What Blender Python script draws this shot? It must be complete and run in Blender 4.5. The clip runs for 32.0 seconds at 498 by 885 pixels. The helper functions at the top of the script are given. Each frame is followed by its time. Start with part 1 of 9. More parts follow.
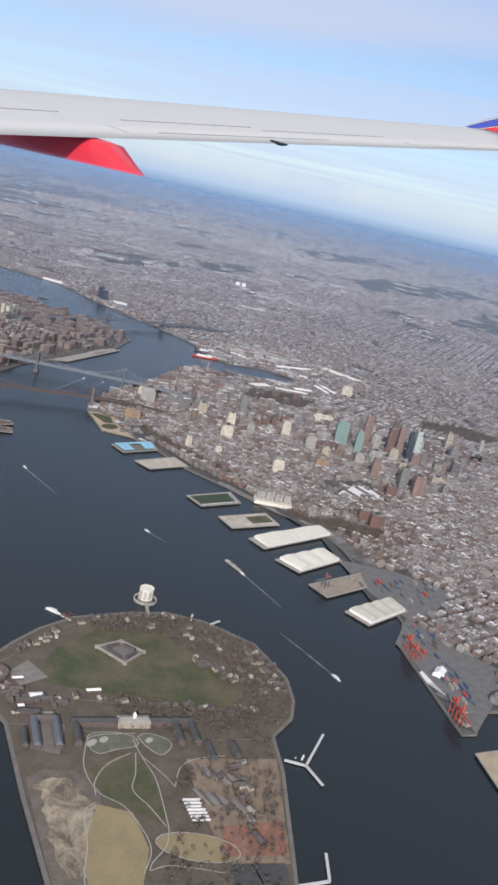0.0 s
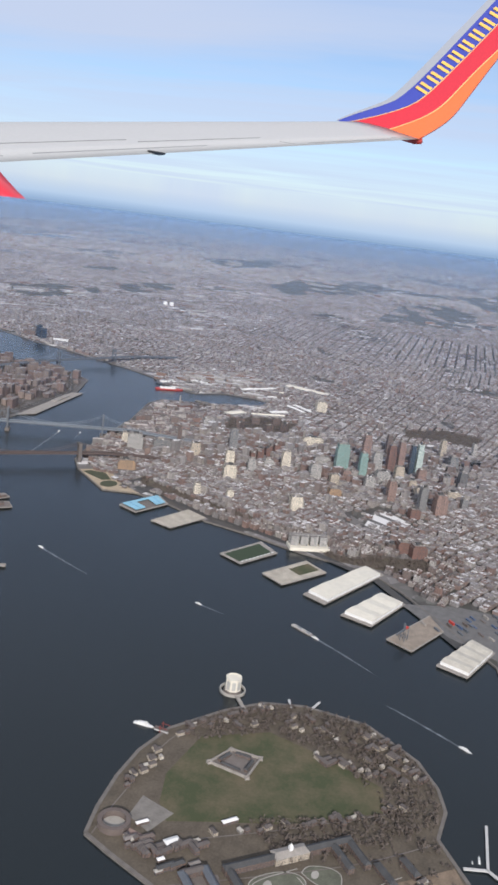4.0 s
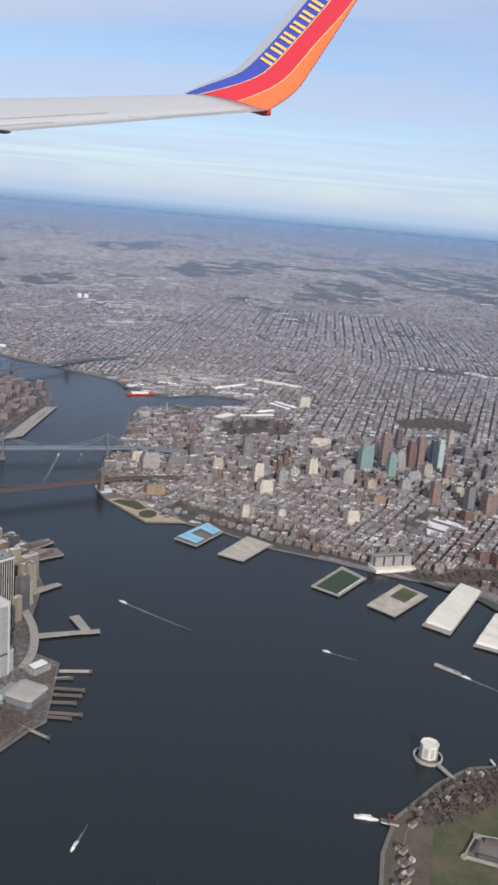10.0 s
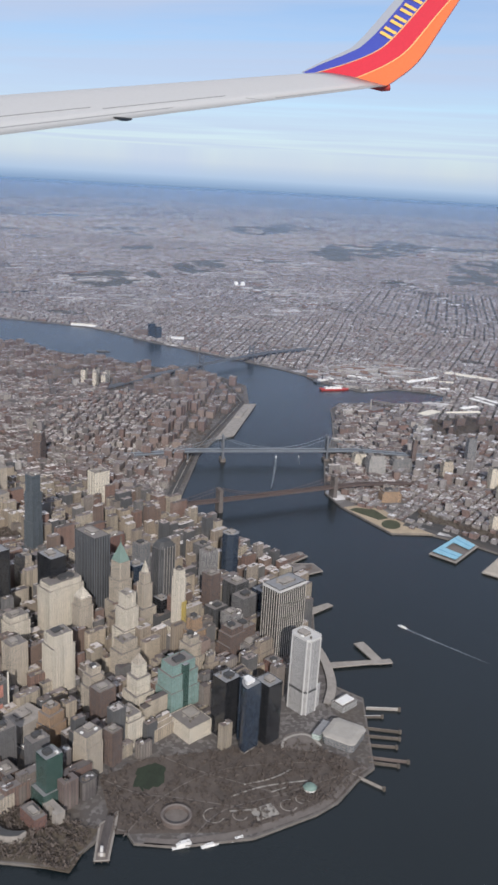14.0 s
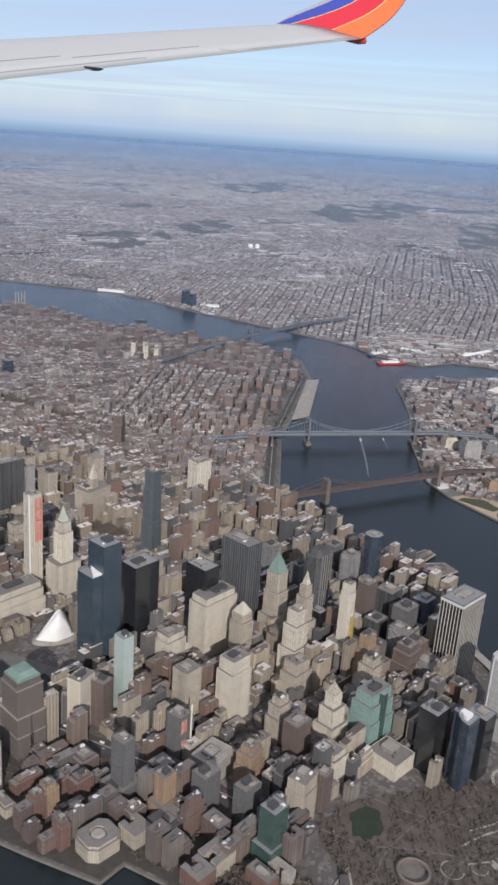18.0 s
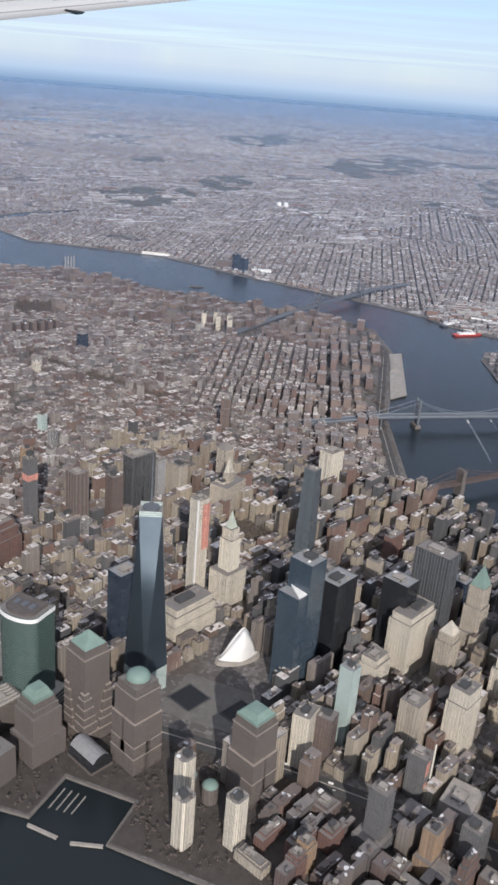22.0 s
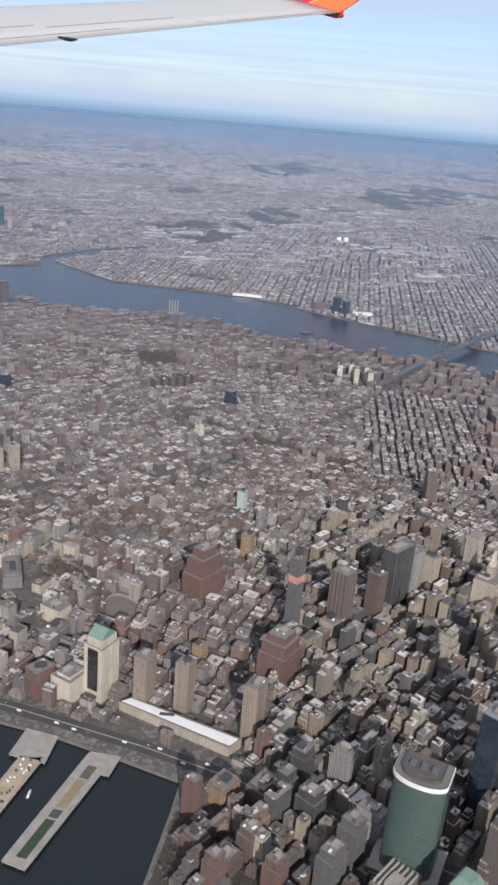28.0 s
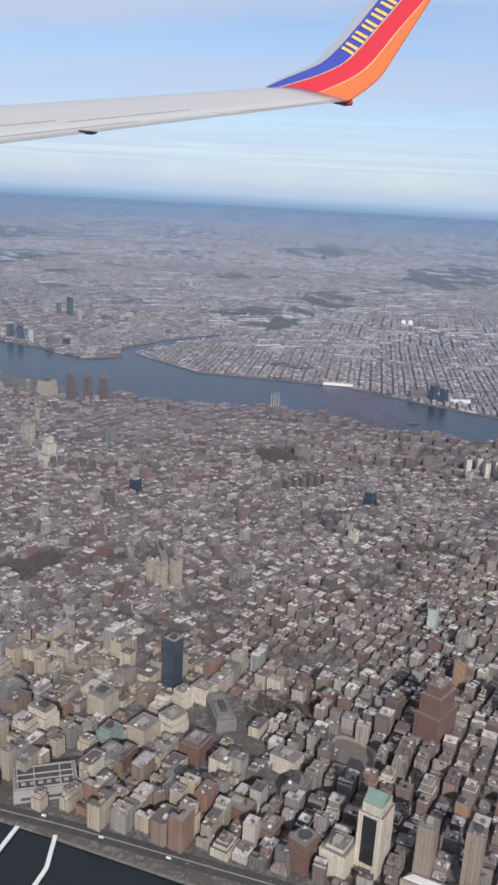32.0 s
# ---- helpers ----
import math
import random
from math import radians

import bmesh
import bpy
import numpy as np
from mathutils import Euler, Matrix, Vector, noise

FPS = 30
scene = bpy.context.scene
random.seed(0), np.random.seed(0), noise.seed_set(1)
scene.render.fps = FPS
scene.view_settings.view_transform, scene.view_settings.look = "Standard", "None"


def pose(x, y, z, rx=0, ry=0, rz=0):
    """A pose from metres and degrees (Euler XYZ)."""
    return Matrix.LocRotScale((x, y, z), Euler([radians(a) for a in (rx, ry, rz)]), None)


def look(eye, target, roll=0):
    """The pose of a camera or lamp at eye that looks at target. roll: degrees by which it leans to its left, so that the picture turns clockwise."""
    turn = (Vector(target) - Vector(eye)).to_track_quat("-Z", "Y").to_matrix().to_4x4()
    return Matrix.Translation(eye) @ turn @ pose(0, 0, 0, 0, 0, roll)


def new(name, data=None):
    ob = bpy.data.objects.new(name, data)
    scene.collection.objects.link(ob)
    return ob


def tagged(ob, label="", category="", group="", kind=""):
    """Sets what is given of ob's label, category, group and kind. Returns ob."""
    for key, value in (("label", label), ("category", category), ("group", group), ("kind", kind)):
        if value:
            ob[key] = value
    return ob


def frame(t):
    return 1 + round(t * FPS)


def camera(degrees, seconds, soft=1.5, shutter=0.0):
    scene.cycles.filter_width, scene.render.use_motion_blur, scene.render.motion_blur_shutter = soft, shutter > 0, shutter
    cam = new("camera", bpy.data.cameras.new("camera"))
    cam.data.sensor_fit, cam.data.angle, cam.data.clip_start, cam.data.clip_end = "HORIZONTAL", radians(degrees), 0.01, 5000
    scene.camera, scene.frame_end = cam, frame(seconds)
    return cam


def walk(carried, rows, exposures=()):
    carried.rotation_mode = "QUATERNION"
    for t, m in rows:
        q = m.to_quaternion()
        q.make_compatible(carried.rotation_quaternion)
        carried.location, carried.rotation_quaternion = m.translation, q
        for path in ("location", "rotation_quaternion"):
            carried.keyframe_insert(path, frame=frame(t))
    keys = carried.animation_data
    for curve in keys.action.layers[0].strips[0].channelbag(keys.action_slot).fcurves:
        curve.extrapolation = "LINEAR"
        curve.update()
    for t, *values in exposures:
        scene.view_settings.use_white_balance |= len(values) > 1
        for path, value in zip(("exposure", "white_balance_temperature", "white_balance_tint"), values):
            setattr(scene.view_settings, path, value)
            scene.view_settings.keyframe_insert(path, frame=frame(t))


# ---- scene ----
# An airliner's window seat over a harbour city. The place stands at 1:100: K units to the metre.
K = 0.01
cam = camera(31.9, 32.0, soft=2.9)
ROWS = [
    (0.0, -21.8312, -18.2337, 11.3563, 73.81, -12.29, -63.81),
    (0.5, -21.7171, -17.6166, 11.3663, 73.34, -12.17, -64.28),
    (1.0, -21.6071, -17.0010, 11.3640, 73.59, -12.23, -63.68),
    (1.5, -21.5023, -16.3833, 11.3700, 73.83, -12.47, -63.74),
    (2.0, -21.4147, -15.7772, 11.3847, 73.71, -12.68, -64.51),
    (2.5, -21.3059, -15.1579, 11.3947, 73.28, -12.48, -65.55),
    (3.0, -21.2086, -14.5432, 11.4051, 73.84, -10.99, -68.20),
    (3.5, -21.0444, -13.9316, 11.3644, 75.41, -8.62, -70.57),
    (4.0, -20.9575, -13.3125, 11.3915, 75.47, -7.06, -71.30),
    (4.5, -20.8761, -12.7004, 11.4351, 74.06, -6.20, -73.56),
    (6.5, -20.4150, -10.1937, 11.4007, 75.28, -7.03, -77.28),
    (7.0, -20.2726, -9.5731, 11.3523, 75.13, -7.74, -78.62),
    (7.5, -20.1921, -8.9480, 11.4001, 75.54, -6.80, -80.67),
    (8.0, -20.1113, -8.3359, 11.4190, 75.54, -5.74, -80.75),
    (8.5, -20.0075, -7.7052, 11.4210, 74.37, -5.00, -80.14),
    (9.0, -19.9263, -7.0839, 11.4317, 73.78, -4.61, -79.79),
    (9.5, -19.8121, -6.4668, 11.4457, 74.31, -4.75, -79.82),
    (10.0, -19.7120, -5.8376, 11.4478, 74.91, -4.96, -80.59),
    (10.5, -19.6257, -5.2185, 11.4502, 75.22, -4.58, -81.54),
    (11.0, -19.5216, -4.5878, 11.4603, 75.01, -4.17, -81.84),
    (11.5, -19.4093, -3.9669, 11.4621, 74.66, -3.90, -82.03),
    (12.0, -19.2979, -3.3330, 11.4639, 73.89, -3.84, -80.94),
    (12.5, -19.2096, -2.7177, 11.4785, 73.20, -3.46, -77.87),
    (13.0, -19.0960, -2.0785, 11.4802, 73.06, -3.24, -75.44),
    (13.5, -19.0034, -1.4524, 11.4907, 72.91, -3.29, -74.05),
    (14.0, -18.9112, -0.8356, 11.5094, 73.19, -3.15, -73.24),
    (14.5, -18.8098, -0.1881, 11.5155, 73.49, -3.21, -72.95),
    (16.5, -18.3951, 2.3478, 11.5398, 69.04, -3.48, -73.73),
    (17.0, -18.3002, 2.9792, 11.5543, 68.96, -3.60, -74.13),
    (17.5, -18.2143, 3.6113, 11.5732, 69.81, -3.72, -74.64),
    (18.0, -18.1279, 4.2525, 11.5879, 70.57, -3.90, -74.95),
    (18.5, -18.0420, 4.8845, 11.6067, 70.10, -3.89, -75.23),
    (19.0, -17.9344, 5.5168, 11.6086, 68.87, -3.98, -75.47),
    (19.5, -17.8330, 6.1643, 11.6147, 68.24, -4.29, -75.72),
    (20.0, -17.7313, 6.7897, 11.6209, 68.15, -4.38, -75.98),
    (20.5, -17.6549, 7.4445, 11.6399, 68.08, -4.37, -76.09),
    (21.0, -17.5668, 8.0820, 11.6587, 68.13, -4.28, -75.99),
    (21.5, -17.4728, 8.7263, 11.6733, 68.03, -4.31, -75.98),
    (22.0, -17.3700, 9.3700, 11.6711, 67.66, -4.38, -75.94),
    (22.5, -17.2685, 10.0176, 11.6814, 67.41, -4.43, -75.79),
    (23.0, -17.1784, 10.6603, 11.6919, 67.38, -4.62, -75.92),
    (23.5, -17.0792, 11.3025, 11.6981, 67.48, -4.91, -75.96),
    (24.0, -16.9846, 11.9560, 11.7085, 67.39, -5.01, -75.80),
    (24.5, -16.8854, 12.5982, 11.7147, 67.29, -4.96, -75.86),
    (25.0, -16.7968, 13.2448, 11.7294, 67.60, -4.86, -75.91),
    (25.5, -16.7111, 13.8989, 11.7524, 68.15, -4.80, -76.24),
    (27.5, -16.3578, 16.4669, 11.8152, 69.00, -4.74, -76.90),
    (28.0, -16.2723, 17.1211, 11.8299, 69.19, -4.58, -76.59),
    (28.5, -16.1809, 17.7823, 11.8404, 69.44, -4.50, -76.44),
    (29.0, -16.0914, 18.4380, 11.8633, 69.69, -4.45, -76.36),
    (29.5, -16.0111, 19.0944, 11.8823, 69.81, -4.39, -76.11),
    (30.0, -15.9213, 19.7594, 11.8928, 69.85, -4.35, -75.62),
    (30.5, -15.8410, 20.4158, 11.9159, 70.33, -4.24, -75.48),
    (31.0, -15.7636, 21.0576, 11.9391, 73.16, -3.49, -75.50),
    (31.5, -15.6965, 21.7353, 11.9625, 75.54, -2.93, -75.44),
    (32.0, -15.6151, 22.4008, 12.0021, 74.12, -3.17, -75.76),
]
EXPOSURES = [(0.0, -0.09, 5880.0, 13.0), (5.0, -0.09, 5880.0, 13.0), (9.0, -0.14, 5880.0, 13.0), (13.0, -0.2, 5880.0, 13.0), (15.0, -0.2, 5880.0, 13.0), (19.0, -0.16, 5880.0, 13.0), (22.0, -0.05, 5880.0, 13.0), (31.0, -0.09, 5880.0, 13.0), (32.0, -0.19, 5880.0, 13.0)]
walk(cam, [(t, pose(x, y, z, rx, ry, rz)) for t, x, y, z, rx, ry, rz in ROWS], EXPOSURES)

# ---- sky, sun, exposure ----
scene.view_settings.exposure = 0.0
SUN_AZ, SUN_EL = 249.0, 28.5
world = bpy.data.worlds.new("sky")
scene.world = world
world.use_nodes = True


class Nodes:
    """Small builder for node trees."""

    def __init__(self, tree):
        self.tree = tree
        tree.nodes.clear()

    def add(self, kind, ins=None, operation=None, use_clamp=None, data_type=None, blend_type=None, clamp=None, noise_dimensions=None):
        n = self.tree.nodes.new(kind)
        if operation:
            n.operation = operation
        if use_clamp is not None:
            n.use_clamp = use_clamp
        if data_type:
            n.data_type = data_type
        if blend_type:
            n.blend_type = blend_type
        if clamp is not None:
            n.clamp = clamp
        if noise_dimensions:
            n.noise_dimensions = noise_dimensions
        for k, v in (ins or {}).items():
            self.put(n.inputs[k], v)
        return n

    def put(self, socket, v):
        if isinstance(v, bpy.types.NodeSocket):
            self.tree.links.new(v, socket)
        elif isinstance(v, bpy.types.Node):
            self.tree.links.new(v.outputs[0], socket)
        else:
            if isinstance(v, (tuple, list)) and len(v) == 3 and len(socket.default_value) == 4:
                v = (*v, 1)
            socket.default_value = v

    def math(self, op, a, b=0.0, c=0.0, clamp=False):
        return self.add("ShaderNodeMath", {0: a, 1: b, 2: c}, operation=op, use_clamp=clamp).outputs[0]

    def vmath(self, op, a, b=(0, 0, 0)):
        n = self.add("ShaderNodeVectorMath", {0: a, 1: b}, operation=op)
        return n.outputs[1] if op == "DOT_PRODUCT" else n.outputs[0]

    def mix(self, f, a, b, blend="MIX"):
        n = self.add("ShaderNodeMix", data_type="RGBA", blend_type=blend)
        self.put(n.inputs[0], f), self.put(n.inputs[6], a), self.put(n.inputs[7], b)
        return n.outputs[2]

    def ramp(self, f, stops, mode="LINEAR"):
        n = self.add("ShaderNodeValToRGB", {0: f})
        r = n.color_ramp
        r.interpolation = mode
        while len(r.elements) < len(stops):
            r.elements.new(0.5)
        for e, (p, c) in zip(r.elements, stops):
            e.position, e.color = p, (*c, 1) if isinstance(c, tuple) else (c, c, c, 1)
        return n.outputs[0]

    def noise(self, vec, scale, detail=4, rough=0.6, dist=0.0):
        return self.add("ShaderNodeTexNoise", {"Vector": vec, "Scale": scale, "Detail": detail, "Roughness": rough, "Distortion": dist}).outputs[0]

    def step(self, v, lo, hi):
        n = self.add("ShaderNodeMapRange", {0: v, 1: lo, 2: hi}, clamp=True)
        return n.outputs[0]


w = Nodes(world.node_tree)
ray = w.add("ShaderNodeTexCoord").outputs["Generated"]
sky = w.add("ShaderNodeTexSky")
sky.sky_type, sky.sun_disc, sky.sun_elevation, sky.sun_rotation = "NISHITA", False, radians(SUN_EL), radians(SUN_AZ)
sky.altitude, sky.air_density, sky.dust_density, sky.ozone_density = 1100.0, 1.0, 1.5, 1.5
axes = w.add("ShaderNodeSeparateXYZ", {0: ray})
up = w.math("MAXIMUM", axes.outputs[2], 0.03)
flat = w.add("ShaderNodeCombineXYZ", {0: w.math("DIVIDE", axes.outputs[0], up), 1: w.math("DIVIDE", axes.outputs[1], up), 2: 0.0})
veil = w.noise(w.add("ShaderNodeMapping", {0: flat, 2: (0, 0, radians(-20)), 3: (0.32, 0.16, 1)}), 1.0, 6, 0.55, 0.4)
cloud = w.ramp(veil, [(0.36, 0.0), (0.62, 0.8)])
pale = w.step(axes.outputs[2], 0.20, -0.01)
hazed = w.mix(w.math("MULTIPLY", w.math("POWER", pale, 3.0), 0.75), sky, (5.5, 6.35, 7.35))
clouded = w.mix(w.math("MULTIPLY", cloud, 0.75), hazed, (5.35, 5.95, 7.0))
streak = w.noise(w.add("ShaderNodeMapping", {0: flat, 1: (3.1, 1.7, 0), 2: (0, 0, radians(38)), 3: (0.55, 0.17, 1)}), 1.0, 5, 0.5, 0.7)
high = w.step(axes.outputs[2], 0.06, 0.17)
clouded = w.mix(w.math("MULTIPLY", w.math("MULTIPLY", w.ramp(streak, [(0.40, 0.0), (0.58, 1.0)]), high), 0.8), clouded, (5.35, 5.78, 6.6))
clouded = w.mix(w.math("MULTIPLY", w.step(axes.outputs[2], 0.24, 0.6), 0.55), clouded, (6.3, 6.1, 6.0))
band = w.mix(w.math("SMOOTH_MIN", w.step(axes.outputs[2], 0.016, -0.010), 1.0, 0.2), clouded, (4.0, 5.25, 6.5))
far = w.mix(w.step(axes.outputs[2], 0.0, -0.014), band, (2.2, 3.15, 4.4))
w.add("ShaderNodeOutputWorld", {0: w.add("ShaderNodeBackground", {0: far, 1: 0.122})})

sun = new("sun", bpy.data.lights.new("sun", "SUN"))
sun.data.energy, sun.data.angle, sun.data.color = 4.55, radians(0.55), (1.0, 0.905, 0.77)
az, el = radians(SUN_AZ), radians(SUN_EL)
sun.matrix_world = look((math.sin(az) * math.cos(el) * 50, math.cos(az) * math.cos(el) * 50, math.sin(el) * 50), (0, 0, 0))

# ---- materials ----


def material(name):
    m = bpy.data.materials.new(name)
    m.use_nodes = True
    return m, Nodes(m.node_tree)


def finish(n, colour, rough=0.8, metal=0.0, bump=None, spec=0.5):
    b = n.add("ShaderNodeBsdfPrincipled", {"Base Color": colour, "Roughness": rough, "Metallic": metal, "Specular IOR Level": spec})
    if bump is not None:
        height, strength, dist = bump
        n.put(b.inputs["Normal"], n.add("ShaderNodeBump", {"Height": height, "Strength": strength, "Distance": dist}))
    n.add("ShaderNodeOutputMaterial", {0: b})


def metres(n):
    """World place in metres."""
    return n.add("ShaderNodeVectorMath", {0: n.add("ShaderNodeNewGeometry").outputs["Position"], "Scale": 1 / K}, operation="SCALE").outputs[0]


def plain(name, colour, rough=0.8, metal=0.0, var=0.25, scale=0.05, spec=0.5):
    """Paint, stone or metal with stains at two scales."""
    m, n = material(name)
    p = metres(n)
    f = n.math("ADD", n.math("MULTIPLY", n.noise(p, scale, 5), 0.6), n.math("MULTIPLY", n.noise(p, scale * 9, 3), 0.4))
    lo, hi = tuple(c * (1 - var) for c in colour), tuple(min(1, c * (1 + var)) for c in colour)
    finish(n, n.ramp(f, [(0.3, lo), (0.7, hi)]), rough, metal, (f, 0.3, 0.005), spec)
    return m


def wall_axes(n):
    """Height and run along the wall in metres, and how far the face looks up."""
    g = n.add("ShaderNodeNewGeometry")
    p = n.add("ShaderNodeVectorMath", {0: g.outputs["Position"], "Scale": 1 / K}, operation="SCALE").outputs[0]
    side = n.vmath("NORMALIZE", n.vmath("CROSS_PRODUCT", g.outputs["True Normal"], (0, 0, 1)))
    run = n.vmath("DOT_PRODUCT", p, side)
    s = n.add("ShaderNodeSeparateXYZ", {0: p})
    nz = n.add("ShaderNodeSeparateXYZ", {0: g.outputs["True Normal"]}).outputs[2]
    return p, s.outputs[2], run, nz, g


def panes(n, high, run, floor, bay, fy, fx):
    a = n.math("LESS_THAN", n.math("FRACT", n.math("DIVIDE", high, floor)), fy)
    b = n.math("LESS_THAN", n.math("FRACT", n.math("DIVIDE", run, bay)), fx)
    return n.math("MULTIPLY", a, b)


def shafts(n, colour, high, run, wide, tall, depth):
    """Window columns, blank piers and plant storeys: darker strips up a wall and bands across it."""
    column = n.add("ShaderNodeTexWhiteNoise", {0: n.add("ShaderNodeCombineXYZ", {0: n.math("FLOOR", n.math("DIVIDE", run, wide)), 1: 0.0, 2: 7.0})}, noise_dimensions="3D").outputs[0]
    band = n.math("LESS_THAN", n.math("FRACT", n.math("DIVIDE", high, tall)), 0.13)
    dark = n.math("ADD", n.math("MULTIPLY", n.math("POWER", column, 1.6), depth), n.math("MULTIPLY", band, depth * 0.22), clamp=True)
    return n.mix(dark, colour, (0.055, 0.052, 0.05))


def facade(name, wall, glass=(0.03, 0.04, 0.05), floor=3.8, bay=3.0, fy=0.55, fx=0.6, roof=(0.24, 0.218, 0.20), rough=0.75, gloss=0.25, metal=0.0, mottle=1.0):
    """A tower's skin: piers and spandrels round dark panes, and a flat roof."""
    m, n = material(name)
    p, high, run, nz, g = wall_axes(n)
    stain = n.noise(p, 0.03, 5)
    grain = n.noise(p, 0.6, 2)
    body = n.mix(n.math("MULTIPLY", n.math("ADD", stain, grain), 0.35), wall, tuple(c * 0.6 for c in wall))
    cell = n.add("ShaderNodeTexWhiteNoise", {0: n.add("ShaderNodeCombineXYZ", {0: n.math("FLOOR", n.math("DIVIDE", run, bay)), 1: n.math("FLOOR", n.math("DIVIDE", high, floor)), 2: 0.0})}, noise_dimensions="3D").outputs[0]
    lit = n.mix(n.math("MULTIPLY", cell, mottle), glass, tuple(min(1, c * 2.2 + 0.03) for c in glass))
    body = shafts(n, body, high, run, bay * 2.6, floor * 9.0, 0.25 * mottle)
    pier = n.math("LESS_THAN", n.math("FRACT", n.math("DIVIDE", run, bay * 2.3)), 0.42)
    course = n.math("LESS_THAN", n.math("FRACT", n.math("DIVIDE", n.math("ADD", high, 5.0), floor * 6.0)), 0.1)
    body = n.mix(n.math("MULTIPLY", n.math("MAXIMUM", pier, course), 0.34), body, tuple(c * 0.28 for c in wall))
    f = panes(n, high, run, floor, bay, fy, fx)
    side = n.mix(f, body, lit)
    top = n.mix(n.noise(p, 0.15, 4), roof, tuple(c * 0.5 for c in roof))
    up = n.math("GREATER_THAN", nz, 0.6)
    colour = n.mix(up, side, top)
    r = n.math("SUBTRACT", rough, n.math("MULTIPLY", n.math("MULTIPLY", f, n.math("SUBTRACT", 1.0, up)), rough - gloss))
    finish(n, colour, r, metal, (f, 0.4, -0.004))
    return m


def curtain(name, tint, floor=4.0, bay=1.6, mull=(0.25, 0.27, 0.28), rough=0.12, depth=0.14, roof=(0.3, 0.3, 0.3)):
    """A glass curtain wall with thin mullions and spandrels."""
    m, n = material(name)
    p, high, run, nz, g = wall_axes(n)
    f = panes(n, high, run, floor, bay, 1 - depth * 1.6, 1 - depth)
    wob = n.noise(p, 0.02, 3)
    glass = n.mix(wob, tint, tuple(c * 0.55 for c in tint))
    cell = n.add("ShaderNodeTexWhiteNoise", {0: n.add("ShaderNodeCombineXYZ", {0: n.math("FLOOR", n.math("DIVIDE", run, bay * 2)), 1: n.math("FLOOR", n.math("DIVIDE", high, floor)), 2: 0.0})}, noise_dimensions="3D").outputs[0]
    glass = n.mix(n.math("MULTIPLY", n.math("GREATER_THAN", cell, 0.85), 0.2), glass, tuple(min(1, c * 2 + 0.05) for c in tint))
    up = n.math("GREATER_THAN", nz, 0.6)
    colour = n.mix(up, n.mix(f, mull, glass), n.mix(n.noise(p, 0.15, 4), roof, tuple(c * 0.5 for c in roof)))
    finish(n, colour, n.math("ADD", rough, n.math("MULTIPLY", n.math("ADD", n.math("SUBTRACT", 1.0, f), up, clamp=True), 0.5)), 0.0, (wob, 0.15, 0.02), 0.9)
    return m


def housing(name, walls, roofs, island=True, floor=3.5, bay=3.2, win=0.55):
    """Row upon row of buildings: each one has a wall and a roof colour of its own."""
    m, n = material(name)
    p, high, run, nz, g = wall_axes(n)
    rnd = g.outputs["Random Per Island"] if island else n.add("ShaderNodeObjectInfo").outputs["Random"]
    r2 = n.math("FRACT", n.math("MULTIPLY", rnd, 17.31))
    r3 = n.math("FRACT", n.math("MULTIPLY", rnd, 53.7))
    k = len(walls)
    wall = n.ramp(rnd, [(i / k, c) for i, c in enumerate(walls)], "CONSTANT")
    wall = n.mix(n.math("MULTIPLY", n.noise(p, 0.08, 4), 0.35), wall, (0.10, 0.085, 0.075))
    k = len(roofs)
    roof = n.ramp(r2, [(i / k, c) for i, c in enumerate(roofs)], "CONSTANT")
    roof = n.mix(n.math("MULTIPLY", n.step(n.noise(p, 0.12, 4), 0.4, 0.8), 0.3), roof, (0.08, 0.075, 0.078))
    tract = n.step(n.noise(p, 0.0045, 4, 0.6), 0.42, 0.62)
    roof = n.mix(n.math("MULTIPLY", tract, 0.35), roof, (0.11, 0.095, 0.098))
    wall = n.mix(n.math("MULTIPLY", n.step(n.noise(p, 0.006, 3), 0.52, 0.68), 0.3), wall, (0.44, 0.395, 0.34))
    f = panes(n, high, n.math("ADD", run, n.math("MULTIPLY", r3, 9.0)), floor, bay, 0.52, 0.5)
    wall = shafts(n, wall, high, n.math("ADD", run, n.math("MULTIPLY", r3, 50.0)), bay * 2.2, floor * 7.0, 0.34)
    strips = n.math("LESS_THAN", n.math("FRACT", n.math("DIVIDE", n.math("ADD", run, n.math("MULTIPLY", r3, 31.0)), n.math("MULTIPLY_ADD", r2, 3.0, bay * 1.7))), 0.4)
    wall = n.mix(n.math("MULTIPLY", strips, n.math("MULTIPLY_ADD", r3, 0.3, 0.15)), wall, (0.06, 0.055, 0.052))
    patch = n.add("ShaderNodeTexVoronoi", {"Vector": p, "Scale": 0.14, "Randomness": 1.0}).outputs[1]
    roof = n.mix(n.math("MULTIPLY", n.step(n.add("ShaderNodeSeparateColor", {0: patch}).outputs[0], 0.45, 0.9), 0.35), roof, (0.11, 0.102, 0.10))
    roof = n.mix(n.step(n.add("ShaderNodeSeparateColor", {0: patch}).outputs[1], 0.95, 0.96), roof, (0.60, 0.59, 0.58))
    side = n.mix(n.math("MULTIPLY", f, win), wall, (0.03, 0.035, 0.04))
    finish(n, n.mix(n.math("GREATER_THAN", nz, 0.5), side, roof), 0.8)
    return m


